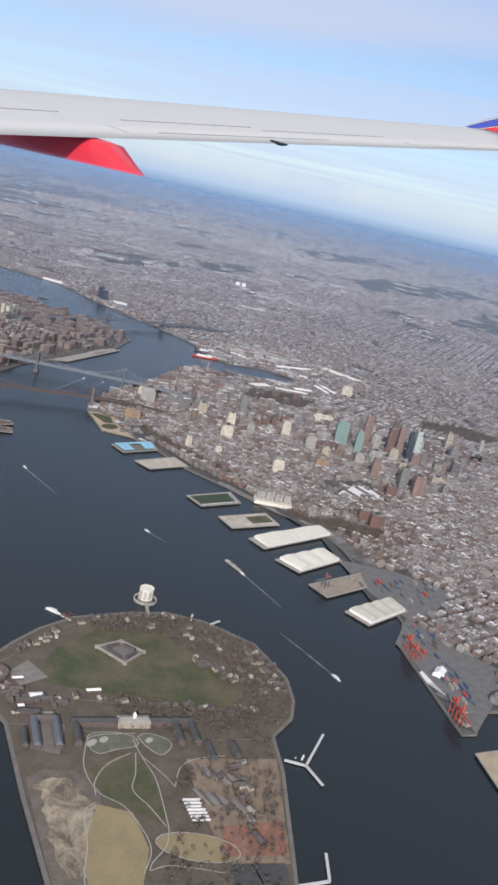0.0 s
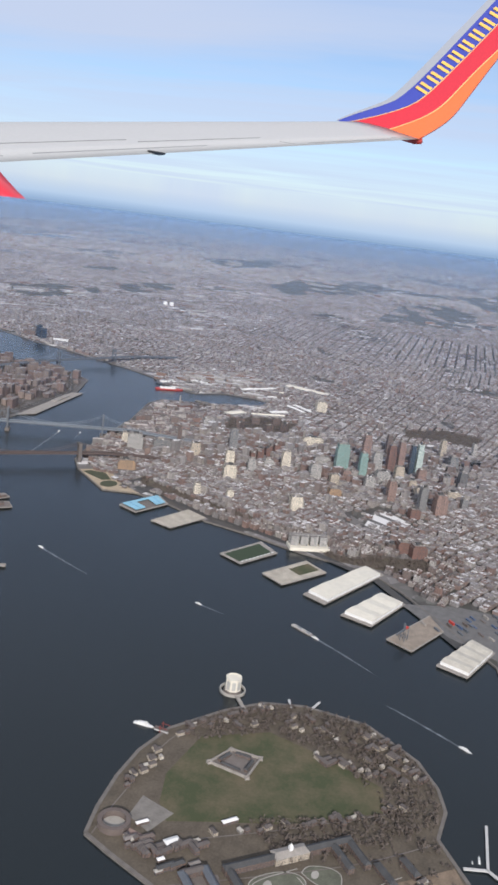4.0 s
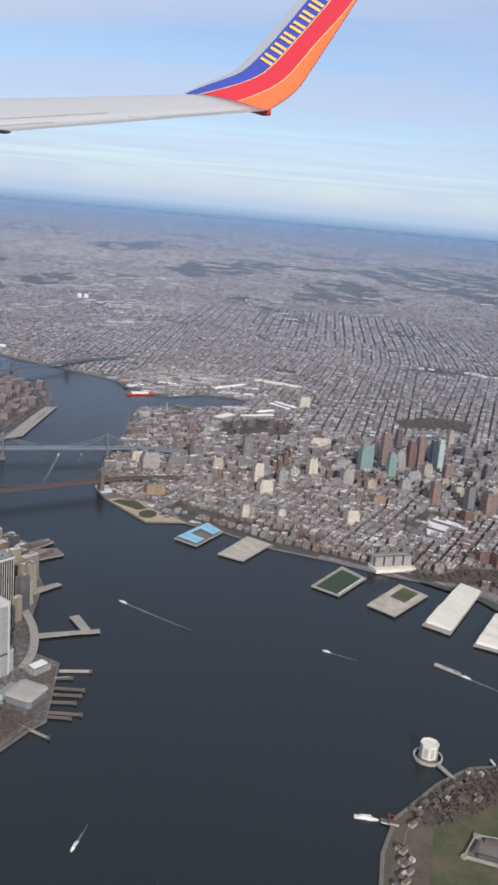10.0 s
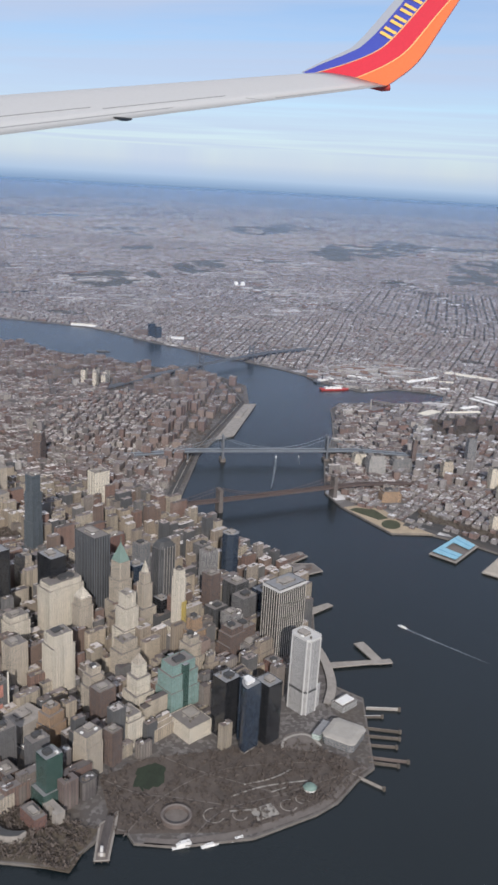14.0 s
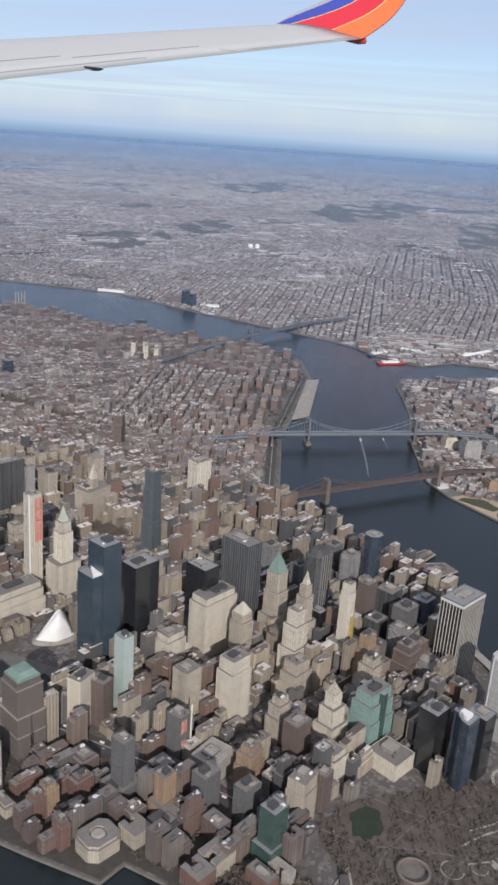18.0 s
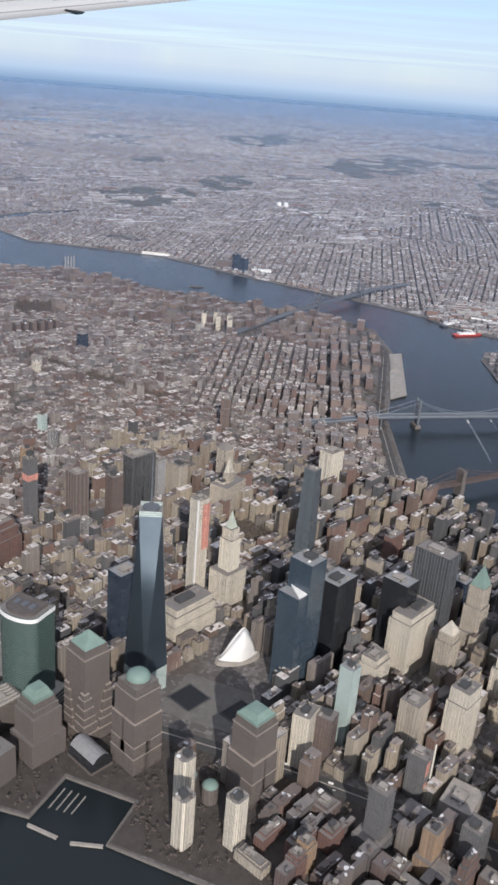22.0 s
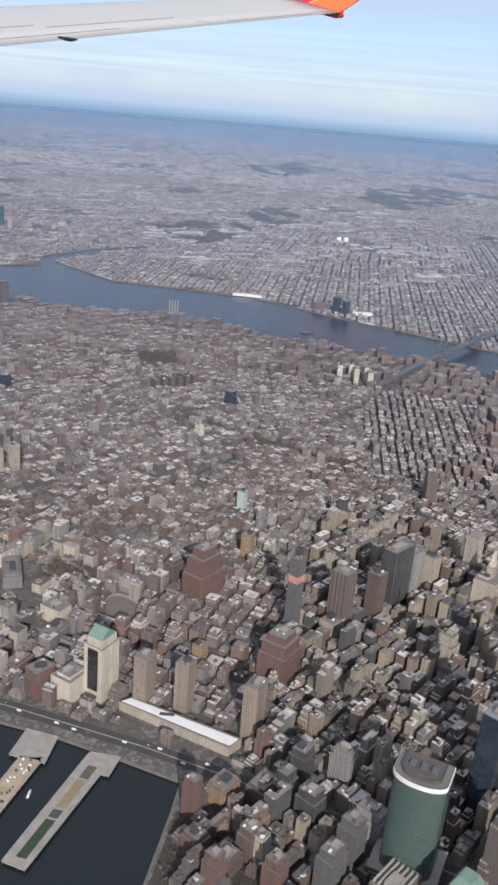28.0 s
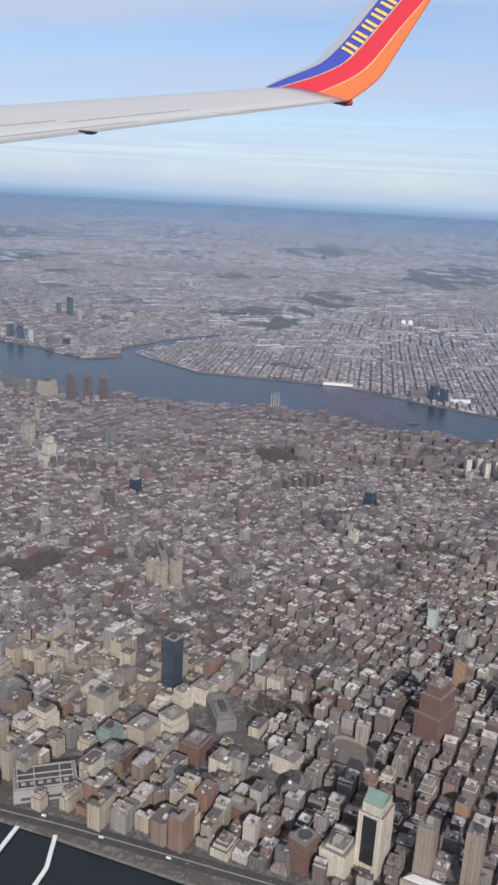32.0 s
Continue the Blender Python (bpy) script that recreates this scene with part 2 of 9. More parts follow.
BRICKS = [(0.17, 0.115, 0.105), (0.215, 0.135, 0.112), (0.19, 0.145, 0.128), (0.32, 0.275, 0.245), (0.26, 0.24, 0.232), (0.42, 0.38, 0.335), (0.25, 0.15, 0.12), (0.30, 0.27, 0.26), (0.15, 0.135, 0.13), (0.51, 0.48, 0.445), (0.21, 0.16, 0.14)]
ROOFS = [(0.10, 0.088, 0.085), (0.22, 0.20, 0.195), (0.15, 0.135, 0.13), (0.66, 0.65, 0.64), (0.33, 0.30, 0.29), (0.12, 0.105, 0.10), (0.50, 0.49, 0.48), (0.20, 0.15, 0.135), (0.28, 0.25, 0.24), (0.16, 0.145, 0.14), (0.15, 0.12, 0.115), (0.62, 0.60, 0.58)]
STONES = [(0.50, 0.42, 0.31), (0.37, 0.30, 0.22), (0.28, 0.24, 0.205), (0.21, 0.14, 0.105), (0.54, 0.47, 0.36), (0.19, 0.185, 0.18), (0.36, 0.295, 0.22), (0.09, 0.095, 0.10), (0.43, 0.37, 0.28), (0.25, 0.15, 0.115)]
ROOFS = [(min(1, r_ * 1.06), g_ * 0.99, b_ * 0.93) for r_, g_, b_ in ROOFS]
housing_m = housing("brick_houses", BRICKS, ROOFS)
row_m = housing("row_brick", [(0.25, 0.165, 0.142), (0.23, 0.185, 0.168), (0.38, 0.34, 0.31), (0.31, 0.29, 0.282), (0.48, 0.445, 0.41), (0.27, 0.185, 0.158), (0.35, 0.33, 0.32)], [(0.14, 0.125, 0.122), (0.28, 0.26, 0.255), (0.78, 0.77, 0.76), (0.20, 0.172, 0.165), (0.37, 0.35, 0.345), (0.16, 0.142, 0.138), (0.62, 0.60, 0.59), (0.23, 0.19, 0.178), (0.30, 0.275, 0.268)], win=0.45)
downtown_m = housing("stone_offices", STONES, ROOFS[:7], floor=3.8, bay=2.8)
estate_m = housing("brick_estate", [(0.19, 0.128, 0.115), (0.22, 0.15, 0.13), (0.16, 0.115, 0.105), (0.29, 0.22, 0.185), (0.22, 0.18, 0.165)], [(0.22, 0.18, 0.16), (0.16, 0.14, 0.13), (0.3, 0.27, 0.25)], win=0.4)
shed_m = housing("sheds", [(0.45, 0.43, 0.4), (0.3, 0.28, 0.26), (0.25, 0.15, 0.11)], [(0.6, 0.6, 0.6), (0.35, 0.34, 0.33), (0.75, 0.74, 0.72), (0.2, 0.2, 0.2)], win=0.2)


def land(name, base, speck, cell=24.0, park=0.62, parkcol=(0.055, 0.055, 0.03), glint=0.8, wide=False):
    """Ground of a built-up district: streets, yards, bare trees and low roofs."""
    m, n = material(name)
    p = metres(n)
    v = n.add("ShaderNodeTexVoronoi", {"Vector": p, "Scale": 1 / cell, "Randomness": 0.9}).outputs[1]
    s = n.add("ShaderNodeSeparateColor", {0: v}).outputs[0]
    c = n.mix(n.noise(p, 0.02, 5), base, tuple(q * 0.55 for q in base))
    c = n.mix(n.step(s, 0.62, 0.66), c, speck)
    c = n.mix(n.math("MULTIPLY", n.step(s, 0.88, 0.9), glint), c, (0.66, 0.64, 0.61))
    big = n.noise(p, 0.0011, 6, 0.6, 0.8)
    c = n.mix(n.step(big, park, park + 0.05), c, parkcol)
    trees = n.noise(p, 0.006, 4)
    c = n.mix(n.math("MULTIPLY", n.step(trees, 0.5, 0.62), 0.7), c, (0.085, 0.07, 0.055))
    if wide:
        # whole quarters of woods and leafy streets, larger the further inland
        woods_f = n.noise(n.vmath("MULTIPLY", p, (0.7, 1.3, 1.0)), 0.00028, 5, 0.55, 0.5)
        c = n.mix(n.math("MULTIPLY", n.step(woods_f, 0.50, 0.58), 0.75), c, (0.048, 0.046, 0.036))
        c = n.mix(n.math("MULTIPLY", n.step(n.noise(p, 0.0007, 5), 0.60, 0.66), 0.5), c, (0.34, 0.32, 0.30))
        # districts of a few hundred metres, each with its own mean tone, and great pale roofs
        v2 = n.add("ShaderNodeSeparateColor", {0: n.add("ShaderNodeTexVoronoi", {"Vector": p, "Scale": 1 / 420, "Randomness": 1.0}).outputs[1]})
        c = n.mix(n.math("MULTIPLY", n.step(v2.outputs[0], 0.35, 0.95), 0.55), c, (0.33, 0.305, 0.30))
        c = n.mix(n.math("MULTIPLY", n.step(v2.outputs[1], 0.55, 0.9), 0.6), c, (0.05, 0.05, 0.042))
        v3 = n.add("ShaderNodeSeparateColor", {0: n.add("ShaderNodeTexVoronoi", {"Vector": p, "Scale": 1 / 130, "Randomness": 1.0}).outputs[1]})
        c = n.mix(n.step(v3.outputs[2], 0.93, 0.94), c, (0.66, 0.64, 0.62))
        # street grids, turned a little from one quarter to the next
        q4 = n.add("ShaderNodeSeparateColor", {0: n.add("ShaderNodeTexVoronoi", {"Vector": p, "Scale": 1 / 1700, "Randomness": 1.0}).outputs[1]})
        turn_f = n.math("MULTIPLY_ADD", q4.outputs[0], 1.1, 0.1)
        xy = n.add("ShaderNodeSeparateXYZ", {0: p})
        ca, sa = n.math("COSINE", turn_f), n.math("SINE", turn_f)
        along = n.math("ADD", n.math("MULTIPLY", xy.outputs[0], ca), n.math("MULTIPLY", xy.outputs[1], sa))
        across = n.math("SUBTRACT", n.math("MULTIPLY", xy.outputs[1], ca), n.math("MULTIPLY", xy.outputs[0], sa))
        rows_f = n.step(n.math("FRACT", n.math("DIVIDE", across, 88.0)), 0.34, 0.28)
        lanes_f = n.step(n.math("FRACT", n.math("DIVIDE", along, 320.0)), 0.14, 0.11)
        grid_f = n.math("MULTIPLY", n.math("MAXIMUM", rows_f, lanes_f), n.math("MULTIPLY_ADD", q4.outputs[1], 0.5, 0.4))
        c = n.mix(grid_f, c, (0.055, 0.05, 0.047))
    finish(n, c, 0.9)
    return m


street_m = land("streets", (0.128, 0.115, 0.107), (0.15, 0.138, 0.13), 8.0, 2.0, glint=0.06)
borough_m = land("borough", (0.11, 0.103, 0.10), (0.26, 0.24, 0.235), 38.0, 0.54, (0.05, 0.05, 0.032), wide=True)
island_m = plain("winter_ground", (0.10, 0.082, 0.06), 0.95, var=0.45, scale=0.02)
lawn_m, n = material("lawn")
p = metres(n)
finish(n, n.mix(n.step(n.math("ADD", n.noise(p, 0.012, 6, 0.65), n.math("MULTIPLY", n.noise(p, 0.15, 3), 0.25)), 0.5, 0.8), (0.052, 0.062, 0.026), (0.12, 0.098, 0.058)), 0.95)
straw_m = plain("dry_grass", (0.25, 0.20, 0.11), 0.95, var=0.2, scale=0.02)
patchy_m, n = material("patchy_sand")
p = metres(n)
finish(n, n.mix(n.step(n.math("ADD", n.noise(p, 0.018, 6, 0.7, 0.6), n.math("MULTIPLY", n.noise(p, 0.2, 3), 0.2)), 0.48, 0.72), (0.11, 0.09, 0.066), (0.36, 0.30, 0.21)), 0.95)
sand_m = plain("bare_sand", (0.36, 0.29, 0.20), 0.95, var=0.3, scale=0.03)
path_m = plain("pale_path", (0.34, 0.32, 0.285), 0.9, var=0.15)
quay_m = plain("dark_quay_stone", (0.15, 0.135, 0.12), 0.9, var=0.3)
concrete_m = plain("concrete", (0.29, 0.265, 0.235), 0.9, var=0.3)
asphalt_m = plain("asphalt", (0.058, 0.056, 0.054), 0.9, var=0.3)
white_m = plain("white_paint", (0.72, 0.71, 0.68), 0.6, var=0.1)
cream_m = plain("cream_roof", (0.66, 0.62, 0.52), 0.7, var=0.12)
blue_m = plain("blue_roof", (0.17, 0.36, 0.50), 0.6, var=0.2)
paleblue_m = plain("pale_blue_roof", (0.25, 0.47, 0.58), 0.6, var=0.15)
turf_m = plain("sports_turf", (0.034, 0.052, 0.026), 0.9, var=0.2)
red_m = plain("red_paint", (0.45, 0.05, 0.035), 0.5, var=0.15)
orange_m = plain("orange_paint", (0.40, 0.085, 0.055), 0.5, var=0.15)
darkwood_m = plain("dark_timber", (0.10, 0.085, 0.07), 0.9, var=0.3)
steel_m = plain("grey_steel", (0.115, 0.125, 0.14), 0.6, 0.1, var=0.2)
granite_m = plain("brown_granite", (0.155, 0.135, 0.12), 0.85, var=0.25)
rust_m = plain("brown_deck", (0.125, 0.10, 0.088), 0.85, var=0.2)
copper_m = plain("green_copper", (0.165, 0.235, 0.20), 0.7, var=0.2)
dark_m = plain("dark_plant", (0.06, 0.06, 0.06), 0.8, var=0.3)
bark_m = plain("bare_trees", (0.105, 0.085, 0.072), 0.95, var=0.4, scale=0.2)
foam_m, n = material("foam")
p = metres(n)
foamy = n.math("ADD", n.math("MULTIPLY", n.noise(p, 0.12, 5), 0.6), n.math("MULTIPLY", n.noise(p, 0.02, 3), 0.4))
finish(n, n.mix(n.step(foamy, 0.34, 0.66), (0.02, 0.026, 0.03), (0.24, 0.27, 0.29)), 0.6)

water_m, n = material("harbour_water")
p = metres(n)
swell = n.math("ADD", n.noise(p, 0.05, 4, 0.6, 0.3), n.math("MULTIPLY", n.noise(p, 0.006, 4), 0.6))
finish(n, n.mix(n.noise(p, 0.0015, 4), (0.0075, 0.0120, 0.0138), (0.0106, 0.0163, 0.0194)), 0.26, 0.0, (swell, 0.19, 0.02), 0.33)

# ---- mesh helpers (all sizes in metres) ----


def solid(name, verts, faces, mat, smooth=False):
    me = bpy.data.meshes.new(name)
    me.from_pydata([tuple(c * K for c in v) for v in verts], [], faces)
    me.materials.append(mat)
    if smooth:
        me.polygons.foreach_set("use_smooth", [True] * len(me.polygons))
    me.update()
    return me


def thing(name, x, y, label, category, group="", z=0.0, turn=0.0, kind=""):
    e = new(name)
    e.empty_display_size = 0.02
    e.matrix_basis = pose(x * K, y * K, z * K, 0, 0, turn)
    return tagged(e, label, category, group, kind)


def part(name, me, parent, label="", m=None):
    ob = new(name, me)
    ob.parent = parent
    if m is not None:
        ob.matrix_basis = m
    return tagged(ob, label) if label else ob


def at(x, y, z=0.0, turn=0.0):
    return pose(x * K, y * K, z * K, 0, 0, turn)


def ngon(r, sides, turn=0.0, sx=1.0, sy=1.0):
    return [(sx * r * math.cos(turn + 2 * math.pi * i / sides), sy * r * math.sin(turn + 2 * math.pi * i / sides)) for i in range(sides)]


def rect(w, d, cut=0.0):
    a, b = w / 2, d / 2
    if not cut:
        return [(-a, -b), (a, -b), (a, b), (-a, b)]
    return [(-a + cut, -b), (a - cut, -b), (a, -b + cut), (a, b - cut), (a - cut, b), (-a + cut, b), (-a, b - cut), (-a, -b + cut)]


def loft(name, rings, mat, cap=True, base=False, smooth=False):
    """Walls through rings of (outline, z), each of the same count."""
    verts, faces, k = [], [], len(rings[0][0])
    for ring, z in rings:
        verts += [(x, y, z) for x, y in ring]
    for i in range(len(rings) - 1):
        for j in range(k):
            a, b = i * k + j, i * k + (j + 1) % k
            faces.append((a, b, b + k, a + k))
    if cap:
        faces.append(tuple(range((len(rings) - 1) * k, len(rings) * k)))
    if base:
        faces.append(tuple(reversed(range(k))))
    return solid(name, verts, faces, mat, smooth)


def prism(name, ring, z0, z1, mat, lip=0.0):
    """An upright block; lip gives its roof a parapet that wide and high."""
    if not lip:
        return loft(name, [(ring, z0), (ring, z1)], mat)
    cx, cy = sum(p[0] for p in ring) / len(ring), sum(p[1] for p in ring) / len(ring)
    size = max(abs(p[0] - cx) + abs(p[1] - cy) for p in ring)
    s = 1 - lip / max(size, 1) * 1.4
    inner = [(cx + (x - cx) * s, cy + (y - cy) * s) for x, y in ring]
    return loft(name, [(ring, z0), (ring, z1), (inner, z1), (inner, z1 - lip)], mat)


def box(name, w, d, z0, z1, mat, lip=0.0, cut=0.0):
    return prism(name, rect(w, d, cut), z0, z1, mat, lip)


def shift(ring, x, y):
    return [(a + x, b + y) for a, b in ring]


def slab(name, outline, z0, z1, mat):
    """A level sheet of any outline, with its edge."""
    from mathutils.geometry import tessellate_polygon
    k = len(outline)
    tris = tessellate_polygon([[Vector((x, y, 0)) for x, y in outline]])
    verts = [(x, y, z1) for x, y in outline] + [(x, y, z0) for x, y in outline]
    faces = []
    for t in tris:
        a, b, c = (Vector(outline[i]) for i in t)
        faces.append(tuple(t) if (b - a).cross(c - a) > 0 else tuple(reversed(t)))
    area = sum(outline[i][0] * outline[(i + 1) % k][1] - outline[(i + 1) % k][0] * outline[i][1] for i in range(k))
    for i in range(k):
        j = (i + 1) % k
        faces.append((i, i + k, j + k, j) if area > 0 else (j, j + k, i + k, i))
    return solid(name, verts, faces, mat)


def ribbon(name, line, width, z, mat, rise=None, thick=0.0):
    """A strip along a line of (x, y) or (x, y, z) points."""
    verts, faces = [], []
    for i, pt in enumerate(line):
        a, b = Vector(line[max(i - 1, 0)][:2]), Vector(line[min(i + 1, len(line) - 1)][:2])
        d = (b - a).normalized()
        s = Vector((-d.y, d.x)) * width / 2
        h = pt[2] if len(pt) > 2 else z
        verts += [(pt[0] + s.x, pt[1] + s.y, h), (pt[0] - s.x, pt[1] - s.y, h)]
        if thick:
            verts += [(pt[0] + s.x, pt[1] + s.y, h - thick), (pt[0] - s.x, pt[1] - s.y, h - thick)]
    st = 4 if thick else 2
    for i in range(len(line) - 1):
        a = i * st
        faces.append((a + 1, a + 1 + st, a + st, a))
        if thick:
            faces += [(a + 2, a, a + st, a + st + 2), (a + 1, a + 3, a + st + 3, a + st + 1), (a + 2, a + 2 + st, a + 3 + st, a + 3)]
    return solid(name, verts, faces, mat)


def inside(poly, x, y):
    hit = np.zeros(x.shape, bool)
    k = len(poly)
    for i in range(k):
        (ax, ay), (bx, by) = poly[i], poly[(i + 1) % k]
        if ay != by:
            hit ^= ((ay > y) != (by > y)) & (x < (bx - ax) * (y - ay) / (by - ay) + ax)
    return hit


def near_line(line, x, y, r):
    hit = np.zeros(x.shape, bool)
    for (ax, ay), (bx, by) in zip(line, line[1:]):
        dx, dy = bx - ax, by - ay
        t = np.clip(((x - ax) * dx + (y - ay) * dy) / (dx * dx + dy * dy), 0, 1)
        hit |= np.hypot(x - ax - t * dx, y - ay - t * dy) < r
    return hit

# ---- the setting: water and land ----
FAR = 92000.0
disc = [(FAR * math.cos(a * math.pi / 32), FAR * math.sin(a * math.pi / 32)) for a in range(64)]
tagged(new("water", slab("water", disc, -60, -4, water_m)), "dark slate-blue harbour water with fine ripples", "water", kind="structure")

# added stand-in for hazy air: a few upright see-through veils, tinted blue, thinning out at their feet and tops
def haze_sheet_paint(name, thick, tint, top, soft, foot):
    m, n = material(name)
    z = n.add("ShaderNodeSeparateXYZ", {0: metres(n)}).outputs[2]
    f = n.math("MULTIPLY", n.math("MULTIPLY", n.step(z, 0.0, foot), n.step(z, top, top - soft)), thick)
    # the haze's blue light is put in as the sheet's diffuse tint
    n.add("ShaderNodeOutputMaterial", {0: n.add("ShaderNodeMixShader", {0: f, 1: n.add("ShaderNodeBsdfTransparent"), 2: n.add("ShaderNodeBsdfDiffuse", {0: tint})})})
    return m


# added rings round the city; each lays more painted haze over what lies behind
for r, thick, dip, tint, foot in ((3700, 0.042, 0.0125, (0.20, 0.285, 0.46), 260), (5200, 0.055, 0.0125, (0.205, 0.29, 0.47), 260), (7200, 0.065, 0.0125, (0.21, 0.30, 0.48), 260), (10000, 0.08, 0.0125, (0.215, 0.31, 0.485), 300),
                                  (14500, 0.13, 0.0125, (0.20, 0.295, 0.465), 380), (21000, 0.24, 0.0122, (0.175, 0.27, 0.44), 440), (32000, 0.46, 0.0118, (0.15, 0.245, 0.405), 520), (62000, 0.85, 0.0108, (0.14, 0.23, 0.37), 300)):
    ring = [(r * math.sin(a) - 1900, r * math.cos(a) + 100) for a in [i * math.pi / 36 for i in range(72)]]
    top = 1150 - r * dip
    haze_m = haze_sheet_paint("haze", thick, tint, top, r * (0.0014 if r > 50000 else 0.004), foot)
    tagged(new("haze_backdrop", loft("haze_backdrop", [(ring, -4), (ring, top)], haze_m, cap=False)), "added see-through blue sheet standing in for haze in the air", "haze", kind="structure")

MANHATTAN = [(500, 9000), (0, 5500), (-150, 4300), (-240, 3400), (-285, 2874), (-317, 2593), (-328, 2317), (-347, 2175), (-368, 2047), (-444, 2040), (-607, 2033),
             (-640, 1950), (-690, 1800), (-717, 1653), (-720, 1483), (-616, 1465), (-633, 1325), (-733, 1337), (-756, 1178), (-782, 1000), (-797, 868), (-748, 846),
             (-764, 768), (-818, 752), (-828, 669), (-793, 518), (-717, 493), (-680, 494), (-676, 450), (-697, 426), (-678, 352), (-610, 228), (-508, 132), (-459, 100), (-379, 74), (-332, 50), (-200, 85), (-87, 115), (-60, 190), (101, 272), (330, 330),
             (568, 473), (709, 686), (854, 888), (942, 975), (1507, 1099), (1842, 1116), (2488, 1172), (2860, 1300), (3010, 1500), (3104, 2227), (3208, 2906), (3310, 3252),
             (3181, 3595), (3140, 3934)]
MANHATTAN += [(3195, 4336), (3500, 5200), (4700, 9000)]
BROOKLYN = [(-3000, -9000), (-1500, -4500), (-900, -3000), (-450, -2250), (-60, -1860), (-8, -1766), (-66, -1707), (-160, -1740), (-190, -1711), (126, -1457), (284, -1420), (432, -1290),
            (660, -1085), (760, -960), (790, -700), (846, -503), (881, -296), (976, -83), (1010, 60), (962, 190), (1143, 401), (1270, 492), (1658, 577), (2108, 629), (2400, 695), (2560, 735), (2725, 721), (2855, 471),
            (2917, 351), (3061, 190), (3218, 190), (3259, 296), (3242, 482), (3065, 657), (3106, 734), (3203, 949), (3330, 1060), (3444, 1270), (3700, 1900), (3850, 2330), (4150, 2950), (4160, 3400), (4128, 3972), (4560, 4620),
            (4700, 4640), (5200, 4480), (5750, 4250), (5800, 4330), (5250, 4640), (4700, 4790), (4400, 4640), (4200, 4870)]
BROOKLYN += [(4500, 5600), (5600, 9000), (9000, 30000)]
BROOKLYN += [(92300 * math.sin(radians(a)), 92300 * math.cos(radians(a))) for a in range(15, 166, 6)] + [(9000, -30000)]
GOVERNORS = [(-834, -729), (-757, -713), (-655, -703), (-555, -705), (-447, -729), (-312, -817), (-235, -890), (-198, -984), (-201, -1140), (-290, -1275), (-370, -1330), (-442, -1355), (-536, -1350),
             (-633, -1418), (-903, -1565), (-1150, -1720), (-1260, -1700), (-1300, -1560), (-1176, -1229), (-1040, -1060), (-899, -896), (-860, -790)]
tagged(new("ground_manhattan", slab("land", MANHATTAN, -8, 0, street_m)), "grey city ground of streets and yards inside a sea wall", "ground", kind="structure")
tagged(new("ground_brooklyn", slab("land", BROOKLYN, -8, 0, borough_m)), "built-up flat ground reaching to the hazy horizon", "ground", kind="structure")
tagged(new("ground_island", slab("land", GOVERNORS, -8, 0, island_m)), "brown winter ground of a walled harbour island", "ground", kind="structure")


def sheet(name, outline, mat, label, category="ground", z=0.6):
    return tagged(new(name, slab(name, outline, z - 0.8, z, mat)), label, category, kind="structure")


def wall_round(name, outline, label, mat, width=7, z=1.0):
    return tagged(new(name, ribbon(name, outline, width, z, mat, thick=6)), label, "sea wall", kind="structure")


wall_round("sea_wall", GOVERNORS + GOVERNORS[:1], "dark stone sea wall round the island", quay_m, 8)
wall_round("sea_wall", MANHATTAN[4:54], "dark stone quay edge of the city", quay_m, 4)
wall_round("sea_wall", BROOKLYN[4:52], "dark stone quay edge of the far shore", quay_m, 5)

# ---- towers ----
slate_m = plain("slate_roof", (0.095, 0.082, 0.076), 0.8, var=0.3)
tan_m = facade("tan_stone", (0.60, 0.515, 0.40), fx=0.46)
cream2_m = facade("cream_stone", (0.82, 0.735, 0.59), fx=0.42)
brown_m = facade("brown_brick", (0.195, 0.132, 0.103), fx=0.5)
redbrick_m = facade("red_brick", (0.235, 0.125, 0.094), fx=0.45, fy=0.5)
grey_m = facade("grey_stone", (0.30, 0.29, 0.28))
wfc_m = facade("grey_brown_granite", (0.18, 0.147, 0.125), (0.06, 0.06, 0.065), 4.0, 2.4, 0.5, 0.55, roof=(0.22, 0.205, 0.19), mottle=0.3)
white_rib_m = facade("white_piers", (0.66, 0.64, 0.60), (0.03, 0.03, 0.035), 200.0, 3.2, 1.0, 0.55)
greyrib_m = facade("pale_grey_piers", (0.45, 0.44, 0.42), (0.10, 0.10, 0.10), 3.9, 2.0, 0.7, 0.5)
darkrib_m = facade("dark_piers", (0.16, 0.155, 0.15), (0.02, 0.022, 0.025), 200.0, 2.6, 1.0, 0.6)
black_m = curtain("black_glass", (0.012, 0.014, 0.018), mull=(0.03, 0.03, 0.032))
bluedark_m = curtain("dark_blue_glass", (0.02, 0.035, 0.06), mull=(0.05, 0.06, 0.075))
blueglass_m = curtain("blue_glass", (0.04, 0.06, 0.085), mull=(0.08, 0.10, 0.12), depth=0.08)
greenglass_m = curtain("green_glass", (0.035, 0.075, 0.062), mull=(0.06, 0.095, 0.085))
seaglass_m = facade("sea_green_glass", (0.115, 0.155, 0.14), (0.052, 0.082, 0.073), 4.0, 1.6, 0.72, 0.85, rough=0.45, gloss=0.22, mottle=0.12)
teal_m = facade("teal_panels", (0.27, 0.355, 0.325), (0.10, 0.18, 0.165), 3.8, 2.4, 0.5, 0.7)
paleglass_m = curtain("pale_glass", (0.25, 0.335, 0.31), mull=(0.48, 0.54, 0.50), bay=3.2, depth=0.25)
steelskin_m = facade("rippled_steel", (0.20, 0.23, 0.25), (0.04, 0.05, 0.06), 3.4, 2.6, 0.55, 0.55, rough=0.45, metal=0.35)
